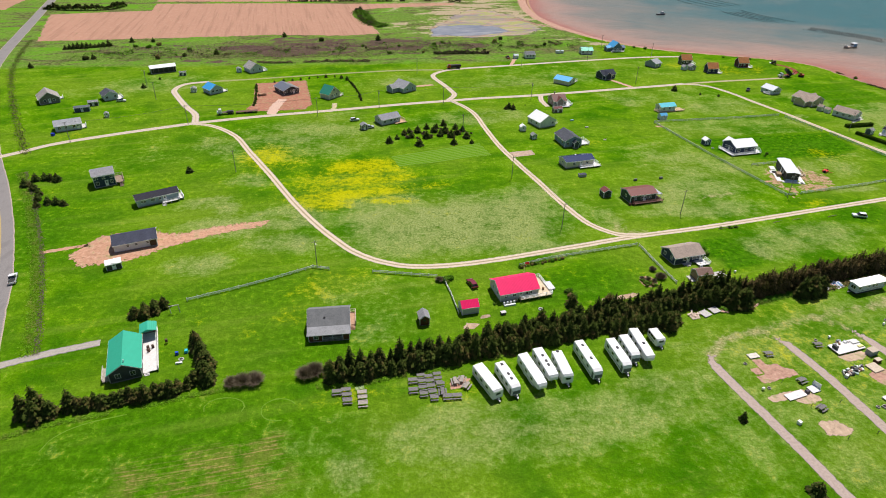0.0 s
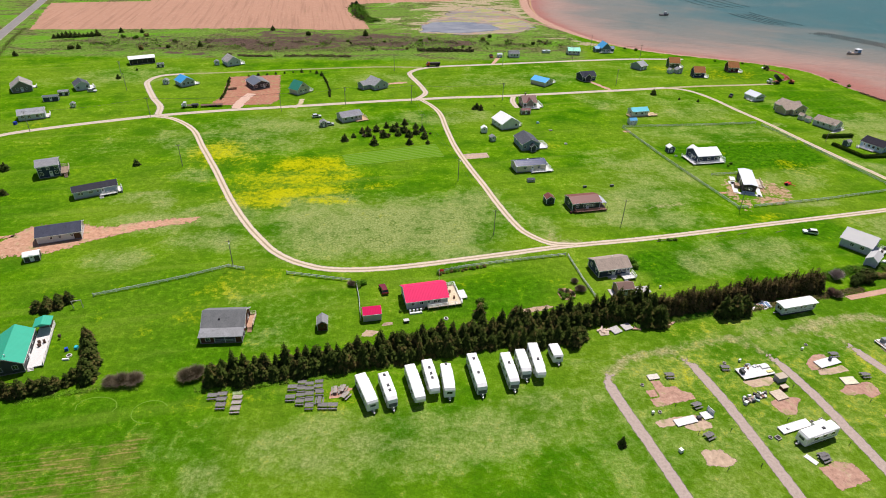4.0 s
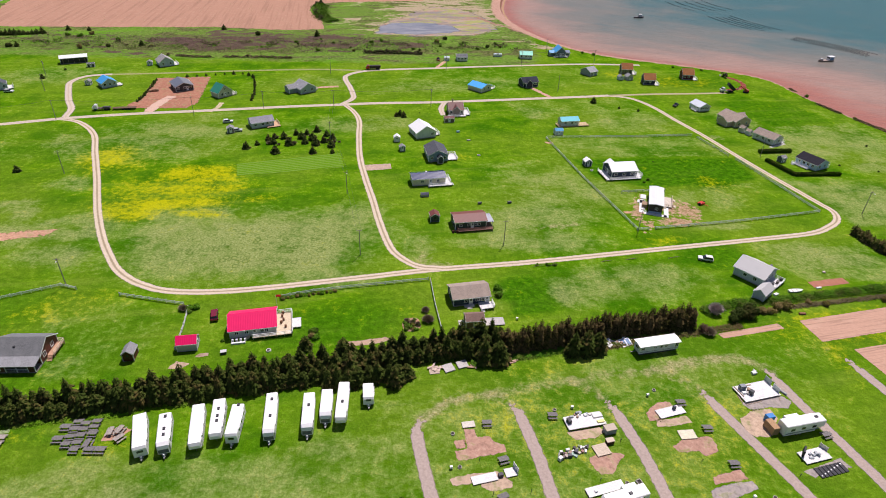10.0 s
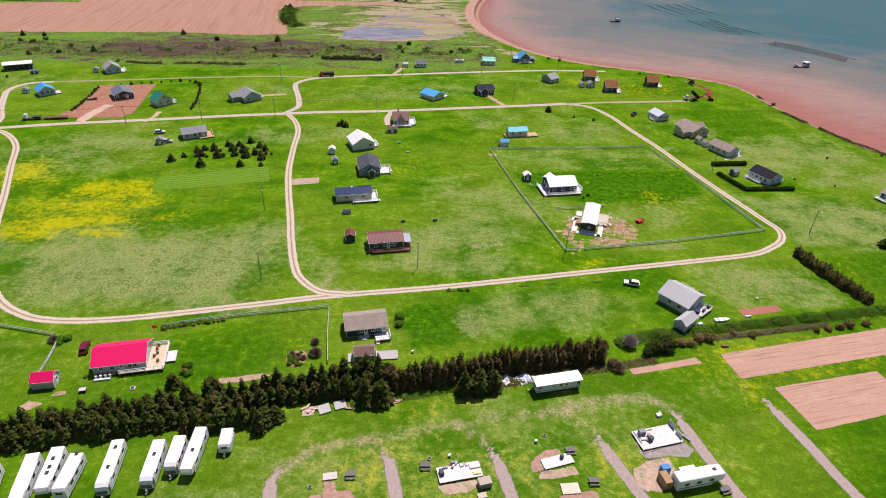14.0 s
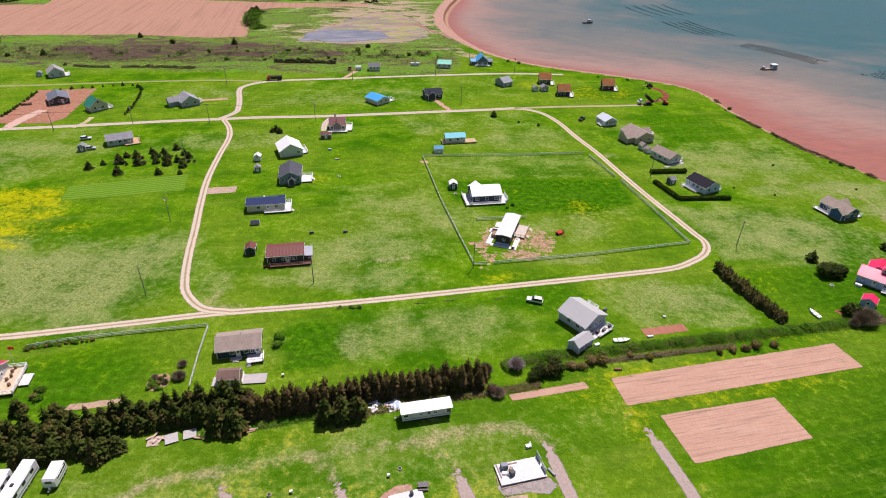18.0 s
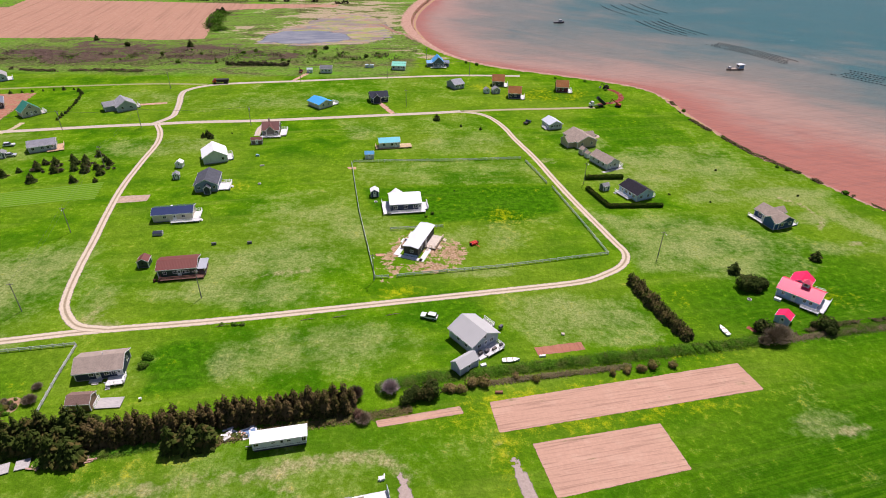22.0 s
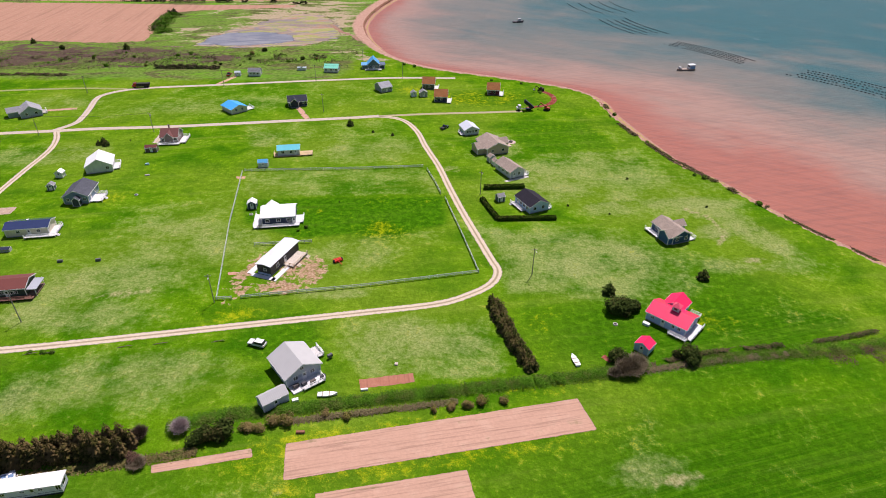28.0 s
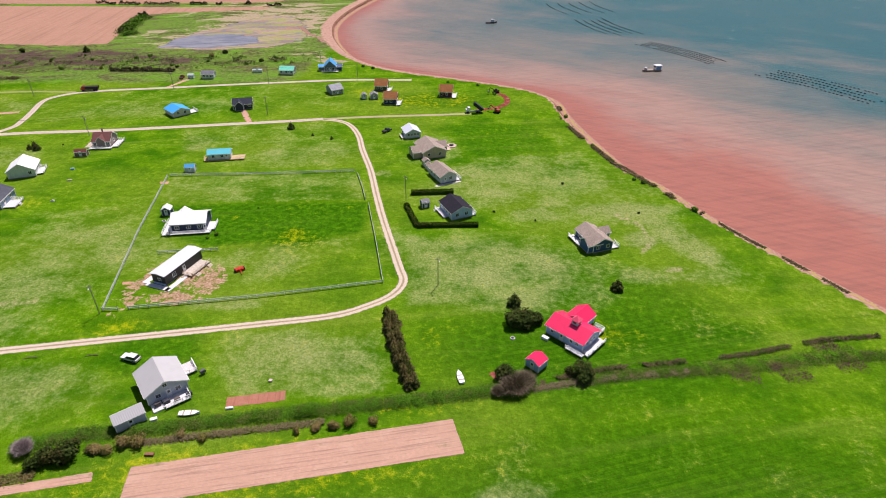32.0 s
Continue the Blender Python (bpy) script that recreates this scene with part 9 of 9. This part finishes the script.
def block(name, label, category, x, y, yaw, sx, sy, sz, mat, z=0.0, lid=None):
    t = thing(name, label, category, x, y, yaw, z)
    b = 0.04
    part("body", Mesh().loft([[(-sx / 2, -sy / 2, 0), (sx / 2, -sy / 2, 0), (sx / 2, sy / 2, 0), (-sx / 2, sy / 2, 0)], [(-sx / 2, -sy / 2, sz - b), (sx / 2, -sy / 2, sz - b), (sx / 2, sy / 2, sz - b), (-sx / 2, sy / 2, sz - b)], [(-sx / 2 + b, -sy / 2 + b, sz), (sx / 2 - b, -sy / 2 + b, sz), (sx / 2 - b, sy / 2 - b, sz), (-sx / 2 + b, sy / 2 - b, sz)]]), mat, t)
    if lid:
        part("lid", Mesh().box(-sx / 2 - 0.08, -sy / 2 - 0.08, sz + 0.002, sx / 2 + 0.08, sy / 2 + 0.08, sz + 0.07), lid, t)
    return t


block("storage_shed", "small grey storage shed with a tan lid at a camp pitch", "shed", 109.0, 112.4, 20, 2.4, 1.6, 1.4, plain((0.28, 0.30, 0.33)), 0, plain((0.42, 0.35, 0.27)))
block("storage_box", "dark brown storage box with a pale lid", "box", 108.6, 109.4, 20, 1.6, 1.0, 0.9, plain((0.09, 0.03, 0.02)), 0, plain((0.5, 0.42, 0.32)))
block("porch_shed", "tan plywood porch shed beside a trailer", "shed", 144.6, 116.9, 18, 1.6, 2.9, 2.0, wood((0.48, 0.30, 0.16)))
block("cooler", "blue tarpaulin-covered box beside a trailer", "box", 145.2, 119.6, 18, 1.8, 1.2, 1.7, paint((0.03, 0.20, 0.5)))
block("black_screen", "dark upright screen on a camp deck", "screen", 148.8, 110.6, 60, 2.0, 0.4, 1.6, plain((0.02, 0.022, 0.03)), 0.4)
block("barbecue", "grey covered barbecue on a camp deck", "barbecue", 142.2, 128.4, 15, 1.4, 1.0, 1.2, plain((0.22, 0.24, 0.27)), 0.5)
block("barbecue", "dark covered barbecue on a camp deck", "barbecue", 143.8, 127.0, 40, 1.0, 0.9, 1.1, plain((0.06, 0.065, 0.07)), 0.5)
block("chair", "dark folded chair on a camp deck", "chair", 124.6, 120.4, 30, 0.6, 0.6, 0.9, plain((0.06, 0.07, 0.09)), 0.3)
block("bin", "dark plastic bin beside a camp platform", "bin", 85.6, 98.6, 20, 1.0, 0.7, 0.8, plain((0.06, 0.055, 0.07)))
block("box", "black box on a broad camp deck", "box", 100.4, 113.6, 20, 0.8, 1.2, 0.9, plain((0.05, 0.05, 0.055)), 0.55)
block("folded_mat", "pale folded mat on a broad camp deck", "mat", 106.8, 116.2, 18, 2.2, 1.2, 0.3, plain((0.6, 0.6, 0.58)), 0.55)
block("yellow_float", "round yellow and white float on a camp deck", "float", 107.4, 114.6, 18, 1.6, 0.7, 0.25, plain((0.7, 0.66, 0.25)), 0.55)
# Low deck of black slats with pale cleats.
t = thing("solar_frame", "dark slatted pallet deck beside a trailer", "deck", 153.4, 107.4, 20)
for k in range(7):
    part("slat", Mesh().box(-3.6 + k, -1.2, 0.1, -2.8 + k, 1.2, 0.22), plain((0.035, 0.035, 0.04), 0.7), t)
    part("cleat", Mesh().box(-3.4 + k, -0.9 + 0.25 * k, 0.22, -3.1 + k, -0.6 + 0.25 * k, 0.27), paint((0.7, 0.7, 0.68)), t)
bits = (((0.72, 0.72, 0.72), 0.9, 0.7, 0.8), ((0.12, 0.09, 0.08), 0.8, 0.6, 0.6), ((0.4, 0.34, 0.3), 0.8, 0.8, 0.5), ((0.08, 0.08, 0.09), 0.9, 0.6, 0.7), ((0.32, 0.45, 0.38), 0.7, 2.0, 0.3), ((0.05, 0.05, 0.06), 0.9, 0.8, 0.8), ((0.5, 0.45, 0.4), 0.6, 0.5, 0.4), ((0.3, 0.16, 0.12), 0.6, 0.6, 0.5), ((0.65, 0.63, 0.6), 0.8, 0.5, 0.4))
for k, (c, a, b, z) in enumerate(bits):
    block("stored_item", ("pale", "dark brown", "tan", "black", "greenish", "charcoal", "beige", "rusty", "off-white")[k] + " stored item in a heap of camping gear", "camping gear", 97.8 + 0.68 * k, 104.2 + 0.3 * k + rng.uniform(-0.3, 0.3), rng.uniform(0, 90), a, b, z, plain(c))
for x, y in ((77.4, 99.8), (75.4, 108.0), (97.6, 117.2), (121.4, 126.0), (110.6, 99.6), (139.0, 99.4), (99.4, 94.4)):
    t = thing("fire_ring", "small round fire ring in the grass", "fire ring", x, y)
    part("ring", Mesh().tube((0, 0, 0), (0, 0, 0.28), 0.45, 0.42, 12), plain((0.42, 0.38, 0.34), 0.9), t)
    part("ash", Mesh().tube((0, 0, 0.25), (0, 0, 0.3), 0.33, 0.33, 12), plain((0.05, 0.045, 0.04), 0.95), t)
block("bench", "narrow grey bench beside a camp lane", "bench", 151.8, 128.8, -50, 2.0, 0.45, 0.45, wood((0.35, 0.36, 0.36)))
for x, y in ((101.6, 118.2), (119.5, 124.0), (75.7, 99.3), (104.1, 96.9), (134.9, 99.0), (89.9, 148.3)):
    t = thing("supply_post", "small white service box standing in the grass", "service box", x, y, 20)
    part("box", Mesh().box(-0.28, -0.22, 0.25, 0.28, 0.22, 0.75), paint(WHITE), t)
    part("foot", Mesh().box(-0.08, -0.08, 0, 0.08, 0.08, 0.25), paint((0.5, 0.5, 0.48)), t)
for x, y in ((81.3, 101.8), (84.2, 94.3), (87.2, 85.2), (91.5, 95.6), (105.3, 99.6), (94.5, 86.8), (115.5, 93.6), (130.3, 97.6), (127.0, 106.6), (146.0, 105.0), (111.0, 110.0)):
    t = thing("water_tap", "thin dark standpipe in the grass of a pitch", "standpipe", x, y, rng.uniform(0, 90))
    part("pipe", Mesh().tube((0, 0, 0), (0, 0, 1.0), 0.06, 0.05, 6), plain((0.05, 0.06, 0.05)), t)
    part("tap", Mesh().box(-0.05, -0.2, 0.85, 0.05, 0.05, 0.95), plain((0.05, 0.06, 0.05)), t)
for x, y in ((113.0, 100.1), (101.0, 94.4)):
    t = thing("fire_box", "square grey concrete fire box in the grass", "fire pit", x, y, 30)
    for a in range(4):
        part("side", Mesh().box(-0.55, -0.55, 0, 0.43, -0.43, 0.35), plain((0.42, 0.38, 0.35), 0.9), t, m=pose(0, 0, 0, 0, 0, 90 * a))
    part("ash", Mesh().box(-0.4, -0.4, 0, 0.4, 0.4, 0.08), plain((0.05, 0.045, 0.04), 0.95), t)
platform("loose white board lying on the grass", 105.6, 89.2, -52, 2.6, 1.2, 0.12, PALE_DECK, name="board")
table(108.3, 89.4, 25)
patch("camp_pitch", PITCH, [(83.2, 89.8), (87.7, 90.5), (90.1, 87.6), (88, 86.2), (83.6, 85.9)], PALE_PAD, 0.028, 0.3, "camp pitch", thin=0.9)
patch("camp_pitch", PITCH, [(106.2, 87.2), (110.1, 88.9), (113.8, 89.0), (115.5, 85), (108, 82)], PAD, 0.028, 0.3, "camp pitch", thin=0.9)
block("garden_chair", "white garden chair at a camp pitch", "chair", 79.0, 89.3, 30, 0.8, 0.8, 0.8, paint(WHITE))
# odds and ends left on the decks
for k in range(26):
    c, w = rng.choice((((0.74, 0.74, 0.73), "white"), ((0.5, 0.47, 0.43), "beige"), ((0.07, 0.07, 0.08), "black"), ((0.3, 0.33, 0.35), "grey"), ((0.34, 0.22, 0.14), "brown")))
    q = rng.random()
    if k < 9:
        x, y, z = 100.4 + 6.6 * q, 114.4 + 2.1 * q + rng.uniform(0.2, 1.2), 0.55
    elif k < 15:
        x, y, z = 141.4 + 3.6 * q, 127.0 + 1.2 * q + rng.uniform(-0.8, 1.0), 0.5
    elif k < 20:
        x, y, z = 149.6 + 3.0 * q, 109.8 + 1.0 * q + rng.uniform(-0.4, 0.8), 0.4
    else:
        x, y, z = 134.4 + 4.0 * q, 95.0 + 1.2 * q + rng.uniform(-0.4, 0.8), 0.4
    block("stored_item", w + " camping item lying on a pale deck", "camping gear", x, y, rng.uniform(0, 90), rng.uniform(0.4, 1.1), rng.uniform(0.3, 0.7), rng.uniform(0.2, 0.7), plain(c), z)
for k in range(14):
    q = k / 13
    c, w = rng.choice((((0.7, 0.7, 0.69), "white"), ((0.06, 0.05, 0.05), "black"), ((0.22, 0.26, 0.16), "green"), ((0.3, 0.2, 0.15), "brown"), ((0.28, 0.27, 0.27), "grey")))
    block("stored_item", w + " item in a heap of camping gear", "camping gear", 97.6 + 6.2 * q, 105.0 + 2.9 * q + rng.uniform(-0.5, 0.5), rng.uniform(0, 90), rng.uniform(0.4, 1.0), rng.uniform(0.3, 0.6), rng.uniform(0.3, 0.8), plain(c))
# boards and rubbish along the foot of the shelter belt
for x, y, n, kind in ((69.7, 127.4, 7, "pale"), (78.7, 128.9, 4, "pink"), (88.3, 131.6, 4, "pink"), (115.1, 141.0, 6, "pink"), (113.2, 142.1, 5, "white"), (117.6, 143.1, 4, "white")):
    t = thing("scrap_heap", "loose heap of " + {"pale": "pale broken boards", "pink": "pale red rubble", "white": "white boards"}[kind] + " below spruce trees", "scrap", x, y, 20)
    for k in range(n):
        c = {"pale": (0.55, 0.42, 0.34), "pink": (0.45, 0.27, 0.2), "white": (0.74, 0.75, 0.76)}[kind]
        part("board", Mesh().box(-0.9, -0.2, 0, 0.9, 0.2, 0.12), paint(c), t, m=pose(rng.uniform(-1.2, 1.2), rng.uniform(-0.8, 0.8), 0.1 + 0.05 * k, 0, rng.uniform(-12, 12), rng.uniform(0, 180)))
t = thing("folded_chairs", "white folded garden furniture in a heap", "furniture", 147.2, 134.6, 20)
for k in range(3):
    part("frame", Mesh().box(-0.7, -0.06, 0.1, 0.7, 0.06, 0.6), paint(WHITE), t, m=pose(0.2 * k, 0.3 * k - 0.3, 0.0, 15 * k, 0, 40 * k))
part("crate", Mesh().box(-0.5, -0.4, 0, 0.5, 0.4, 0.55), paint((0.7, 0.7, 0.68)), t)

# ---- garden and lawn clutter ----
block("garden_bench", "white garden bench on a cottage lawn", "bench", 20.2, 130.2, 17, 3.4, 0.5, 0.45, paint(WHITE))
for k in range(4):
    block("garden_chair", "white plastic garden chair on a cottage lawn", "chair", 18.6 + 0.95 * k, 130.6 + 0.3 * k, 17, 0.5, 0.5, 0.85, paint(WHITE))
block("cart", "dark garden cart with a pale load", "cart", 18.0, 126.4, 20, 1.3, 0.9, 0.7, plain((0.06, 0.05, 0.06)), 0, plain((0.5, 0.5, 0.48)))
for x, y in ((28.4, 128.6), (-60.9, 106.8), (129.8, 153.2), (239.6, 205.6), (76, 257.2), (122.6, 249.0)):
    t = thing("fire_pit", "pale ring-shaped fire pit on a lawn", "fire pit", x, y)
    part("ring", Mesh().tube((0, 0, 0), (0, 0, 0.3), 0.65, 0.6, 14), plain((0.6, 0.57, 0.54), 0.9), t)
    part("ash", Mesh().tube((0, 0, 0.27), (0, 0, 0.32), 0.42, 0.42, 14), plain((0.04, 0.04, 0.04), 0.95), t)
block("garden_chair", "bright blue garden chair on a lawn", "chair", -62.6, 108.6, 30, 0.7, 0.7, 0.8, paint((0.01, 0.06, 0.45)))
block("garden_chair", "turquoise garden chair on a lawn", "chair", -60.6, 109.4, 10, 0.7, 0.9, 0.8, paint((0.02, 0.45, 0.55)))
block("garden_bench", "white garden bench on a lawn", "bench", -60.9, 105.4, 12, 1.5, 0.45, 0.45, paint(WHITE))
for x, y, w in ((-70.0, 110.0, 20), (-69.0, 110.4, 40), (-69.4, 109.0, 0), (-66.6, 112.6, 20), (-70.8, 107.0, 0)):
    block("deck_chair", "dark wooden chair on a pale deck", "chair", x, y, w, 0.55, 0.55, 0.85, wood((0.12, 0.07, 0.05)), 0.5)
for x, y, w in ((28.0, 141.0, 20), (28.8, 139.6, 30), (28.6, 138.4, 0), (27.8, 142.2, 50), (30.2, 137.0, 10)):
    block("deck_chair", "small wooden chair on a tan deck", "chair", x, y, w, 0.5, 0.5, 0.8, wood((0.28, 0.15, 0.09)), 0.75)
for x, y, c in ((166.2, 173.6, (0.05, 0.05, 0.06)), (168.0, 174.6, (0.12, 0.1, 0.09)), (164.6, 172.6, (0.07, 0.06, 0.06)), (169.8, 176.4, (0.05, 0.05, 0.055)), (169.4, 183.4, (0.1, 0.1, 0.11))):
    block("deck_furniture", "dark garden furniture on a pale deck", "furniture", x, y, 52, 1.2, 0.7, 0.8, plain(c), 0.5)
block("wheelbarrow", "white tub standing on the lawn", "tub", 165.6, 169.0, 30, 1.4, 0.8, 0.6, paint(WHITE))
block("garden_bench", "white garden bench beside a ditch", "bench", 180.0, 174.2, 15, 1.6, 0.5, 0.5, paint(WHITE))
block("well_cover", "small round stone cover in a lawn", "cover", 185.6, 183.4, 0, 0.8, 0.8, 0.35, plain((0.5, 0.42, 0.36)))
block("log_pile", "short pile of brown logs at a ditch", "logs", 169.6, 160.6, 8, 1.8, 0.6, 0.5, wood((0.3, 0.14, 0.08)))
block("picnic_bench", "white picnic bench beside evergreen bushes", "bench", 247.6, 206.6, -35, 1.8, 1.0, 0.7, paint(WHITE))
for x, y in ((77.8, 213.2), (88.6, 215.4)):
    block("garden_bench", "dark garden seat standing in the meadow", "bench", x, y, 20, 1.4, 0.6, 0.8, plain((0.12, 0.12, 0.12)))
block("swing_seat", "pale blue swing seat in the meadow", "seat", 65.6, 282.4, 20, 1.4, 0.7, 0.7, paint((0.3, 0.5, 0.58)))
block("trough", "grey stone trough in the meadow", "trough", 71.0, 273.2, 20, 1.6, 0.7, 0.4, plain((0.4, 0.36, 0.32)))
block("water_tank", "blue plastic barrel beside a cottage", "barrel", -171.6, 250.4, 0, 1.2, 1.2, 1.2, paint((0.01, 0.03, 0.4)))
for x, y in ((97, 178.6), (101, 179.4), (118, 184), (126, 186.2), (140, 189.0)):
    t = thing("brush_pile", "low pile of grey twigs in the meadow", "brush", x, y - 3.4, 16)
    for k in range(6):
        part("branch", Mesh().tube((-1.6 + 0.2 * k, -0.2 + 0.08 * k, 0.05), (1.2 + 0.2 * k, 0.15 - 0.1 * k, 0.3 + 0.04 * k), 0.06, 0.03, 5), bark((0.14, 0.11, 0.08)), t)
patch("flower_bed", "round garden bed with earth and plants", [(62.1 + 2.5 * math.cos(a), 142.8 + 2.9 * math.sin(a)) for a in np.arange(0, 6.2, 0.5)], soil((0.36, 0.22, 0.13), 0, 9), 0.03, 0.15, "flower bed")
for k in range(15):
    a, r = 0.42 * k * 3, rng.uniform(0.4, 2.1)
    bush(rng.choice((GREEN, OLIVE, BARE)), "low garden plant in a round bed", 62.1 + r * math.cos(a), 142.8 + 1.15 * r * math.sin(a), rng.uniform(0.25, 0.5), "bed plants")
bush(BARE, "pale twiggy shrub on a lawn", 66.0, 144.8, 0.75)
bush(BARE, "pale twiggy shrub on a lawn", 65.1, 148.8, 0.55)
bush(OLIVE, "small round shrub on a lawn", 37.6, 134.6, 0.6)
for k in range(13):
    bush(rng.choice((GREEN, OLIVE)), "low garden plant along a fence", 25.6 + 1.1 * k, 149.4 + 0.41 * k + rng.uniform(-0.3, 0.3), rng.uniform(0.25, 0.5), "fence plants")
patch("flower_bed", "long garden bed of pale earth below spruces", [(46, 132), (50, 133), (55, 134.6), (58, 136.6), (56, 137), (50, 135), (46.4, 134)], soil((0.42, 0.29, 0.2), 0, 9), 0.03, 0.3, "flower bed", thin=0.45)
patch("flower_bed", "garden bed of dry brown earth", [(11.6, 124), (14.6, 125), (14.4, 126.2), (12, 125.6)], soil((0.34, 0.24, 0.17), 0, 9), 0.03, 0.2, "flower bed", thin=0.45)
patch("flower_bed", "garden bed of dry brown earth", [(7, 119.6), (10, 120), (11.4, 122), (8, 122.4)], soil((0.44, 0.32, 0.22), 0, 9), 0.03, 0.3, "flower bed", thin=0.45)
patch("flower_bed", "dark red raised garden bed", [(234.6, 192.4), (236.4, 190.6), (237.4, 191.4), (235.6, 193.4)], soil((0.26, 0.07, 0.05), 0, 9), 0.03, 0.1, "flower bed")
patch("bare_spot", "bare red earth spot in the meadow", [(105, 277), (108.6, 277.8), (109, 275.6), (106, 275.4)], soil((0.5, 0.3, 0.2), 0, 5), 0.03, 0.3, thin=0.6)
patch("bare_spot", "bare red earth spot in the paddock", [(129.6, 215), (132.4, 215.4), (132.6, 213.8), (130, 213.6)], soil((0.5, 0.28, 0.18), 0, 5), 0.03, 0.3, thin=0.6)
for k in range(9):
    x, y = 146 + rng.uniform(-4, 9), 213 + rng.uniform(-3, 14)
    t = thing("rubble", "broken clod of red earth beside a new cottage", "rubble", x + 4, y, rng.uniform(0, 360))
    r = rng.uniform(0.3, 0.8)
    part("clod", Mesh().loft([[(r * math.cos(a) * rng.uniform(0.7, 1.2), r * math.sin(a) * rng.uniform(0.7, 1.2), 0) for a in np.arange(0, 6.2, 0.9)], [(r * 0.5 * math.cos(a) * rng.uniform(0.6, 1.2), r * 0.5 * math.sin(a) * rng.uniform(0.6, 1.2), r * 0.5) for a in np.arange(0, 6.2, 0.9)]]), soil((0.42, 0.22, 0.14), 0, 5), t)

# ---- on the water ----
t = thing("work_boat", "open work boat with a white and blue cabin on the bay", "boat", 314.6, 468.6, 20, -2.6)
part("hull", Mesh().loft([[(f * 12, 3.4 * w * s0, z) for s0, z in ((-0.5, h2), (-0.4, -0.4), (0.4, -0.4), (0.5, h2))] for f, w, h2 in ((-0.5, 0.15, 1.3), (-0.3, 0.85, 1.0), (0.1, 1.0, 0.9), (0.5, 0.95, 0.9))]), paint((0.34, 0.27, 0.22), 0.5), t)
part("cabin", Mesh().box(2.0, -1.5, 0.9, 5.6, 1.5, 3.2), paint((0.75, 0.78, 0.8), 0.4), t)
part("cabin_roof", Mesh().box(1.6, -1.7, 3.2, 6.0, 1.7, 3.4), paint((0.78, 0.8, 0.82), 0.4), t)
part("window", Mesh().box(1.96, -1.2, 2.0, 2.02, 1.2, 2.8), glass_dark(), t)
part("side_panel", Mesh().box(2.2, -1.54, 1.0, 5.4, -1.5, 2.8), paint((0.16, 0.32, 0.5), 0.4), t, "blue side panel")
part("gear", Mesh().box(-4.6, -1.0, 0.8, -3.4, 1.0, 2.2).tube((-2.0, 0, 0.8), (-2.0, 0, 3.6), 0.08, 0.05, 6), plain((0.5, 0.5, 0.5), 0.6), t)
t = thing("fishing_boat", "small dark fishing boat on the bay", "boat", 208.6, 594, 15, -2.6)
part("hull", Mesh().loft([[(f * 9, 2.8 * w * s0, z) for s0, z in ((-0.5, h2), (-0.4, -0.3), (0.4, -0.3), (0.5, h2))] for f, w, h2 in ((-0.5, 0.85, 1.0), (0.0, 1.0, 1.0), (0.3, 0.75, 1.2), (0.5, 0.1, 1.6))]), paint((0.10, 0.085, 0.09), 0.5), t)
part("wheelhouse", Mesh().box(-0.2, -1.0, 1.0, 2.2, 1.0, 3.0), paint((0.5, 0.5, 0.5), 0.5), t)
FLOAT = plain((0.03, 0.03, 0.032), 0.5)


def float_lines(starts, ends, lines, spread, gap, sag, seed):
    """Long lines of black floats, many to a line."""
    rg = random.Random(seed)
    a, b = Vector((*starts, -2.6)), Vector((*ends, -2.6))
    d = (b - a).normalized()
    n = Vector((-d.y, d.x, 0))
    for k in range(lines):
        m = Mesh()
        cut0, cut1 = rg.uniform(0, 0.14), rg.uniform(0.86, 1.0)
        q, far = cut0 * (b - a).length, cut1 * (b - a).length
        while q < far:
            f = q / (b - a).length
            p = a + d * q + n * (k * spread + sag * math.sin(f * math.pi) + rg.uniform(-0.2, 0.2))
            if rg.random() > 0.08:
                m.tube(p - d * 0.5 + Vector((0, 0, 0.1)), p + d * 0.5 + Vector((0, 0, 0.1)), 0.34, 0.30, 6)
            q += gap * rg.uniform(0.85, 1.2) * 0.85
        tagged(new("float_line", m.data("float_line", FLOAT)), "line of black floats on the bay", "float line", "float lines", "stuff")


float_lines((374, 469), (418, 420), 5, 5.0, 2.5, 3, 1)
float_lines((418, 420), (458, 372), 4, 5.0, 2.5, 2, 2)
float_lines((313, 538), (356, 486), 5, 3.6, 2.2, 3, 3)
float_lines((276, 618), (302, 560), 5, 6.2, 2.2, -3, 4)
float_lines((253, 692), (272, 640), 5, 11.0, 2.4, -3, 5)
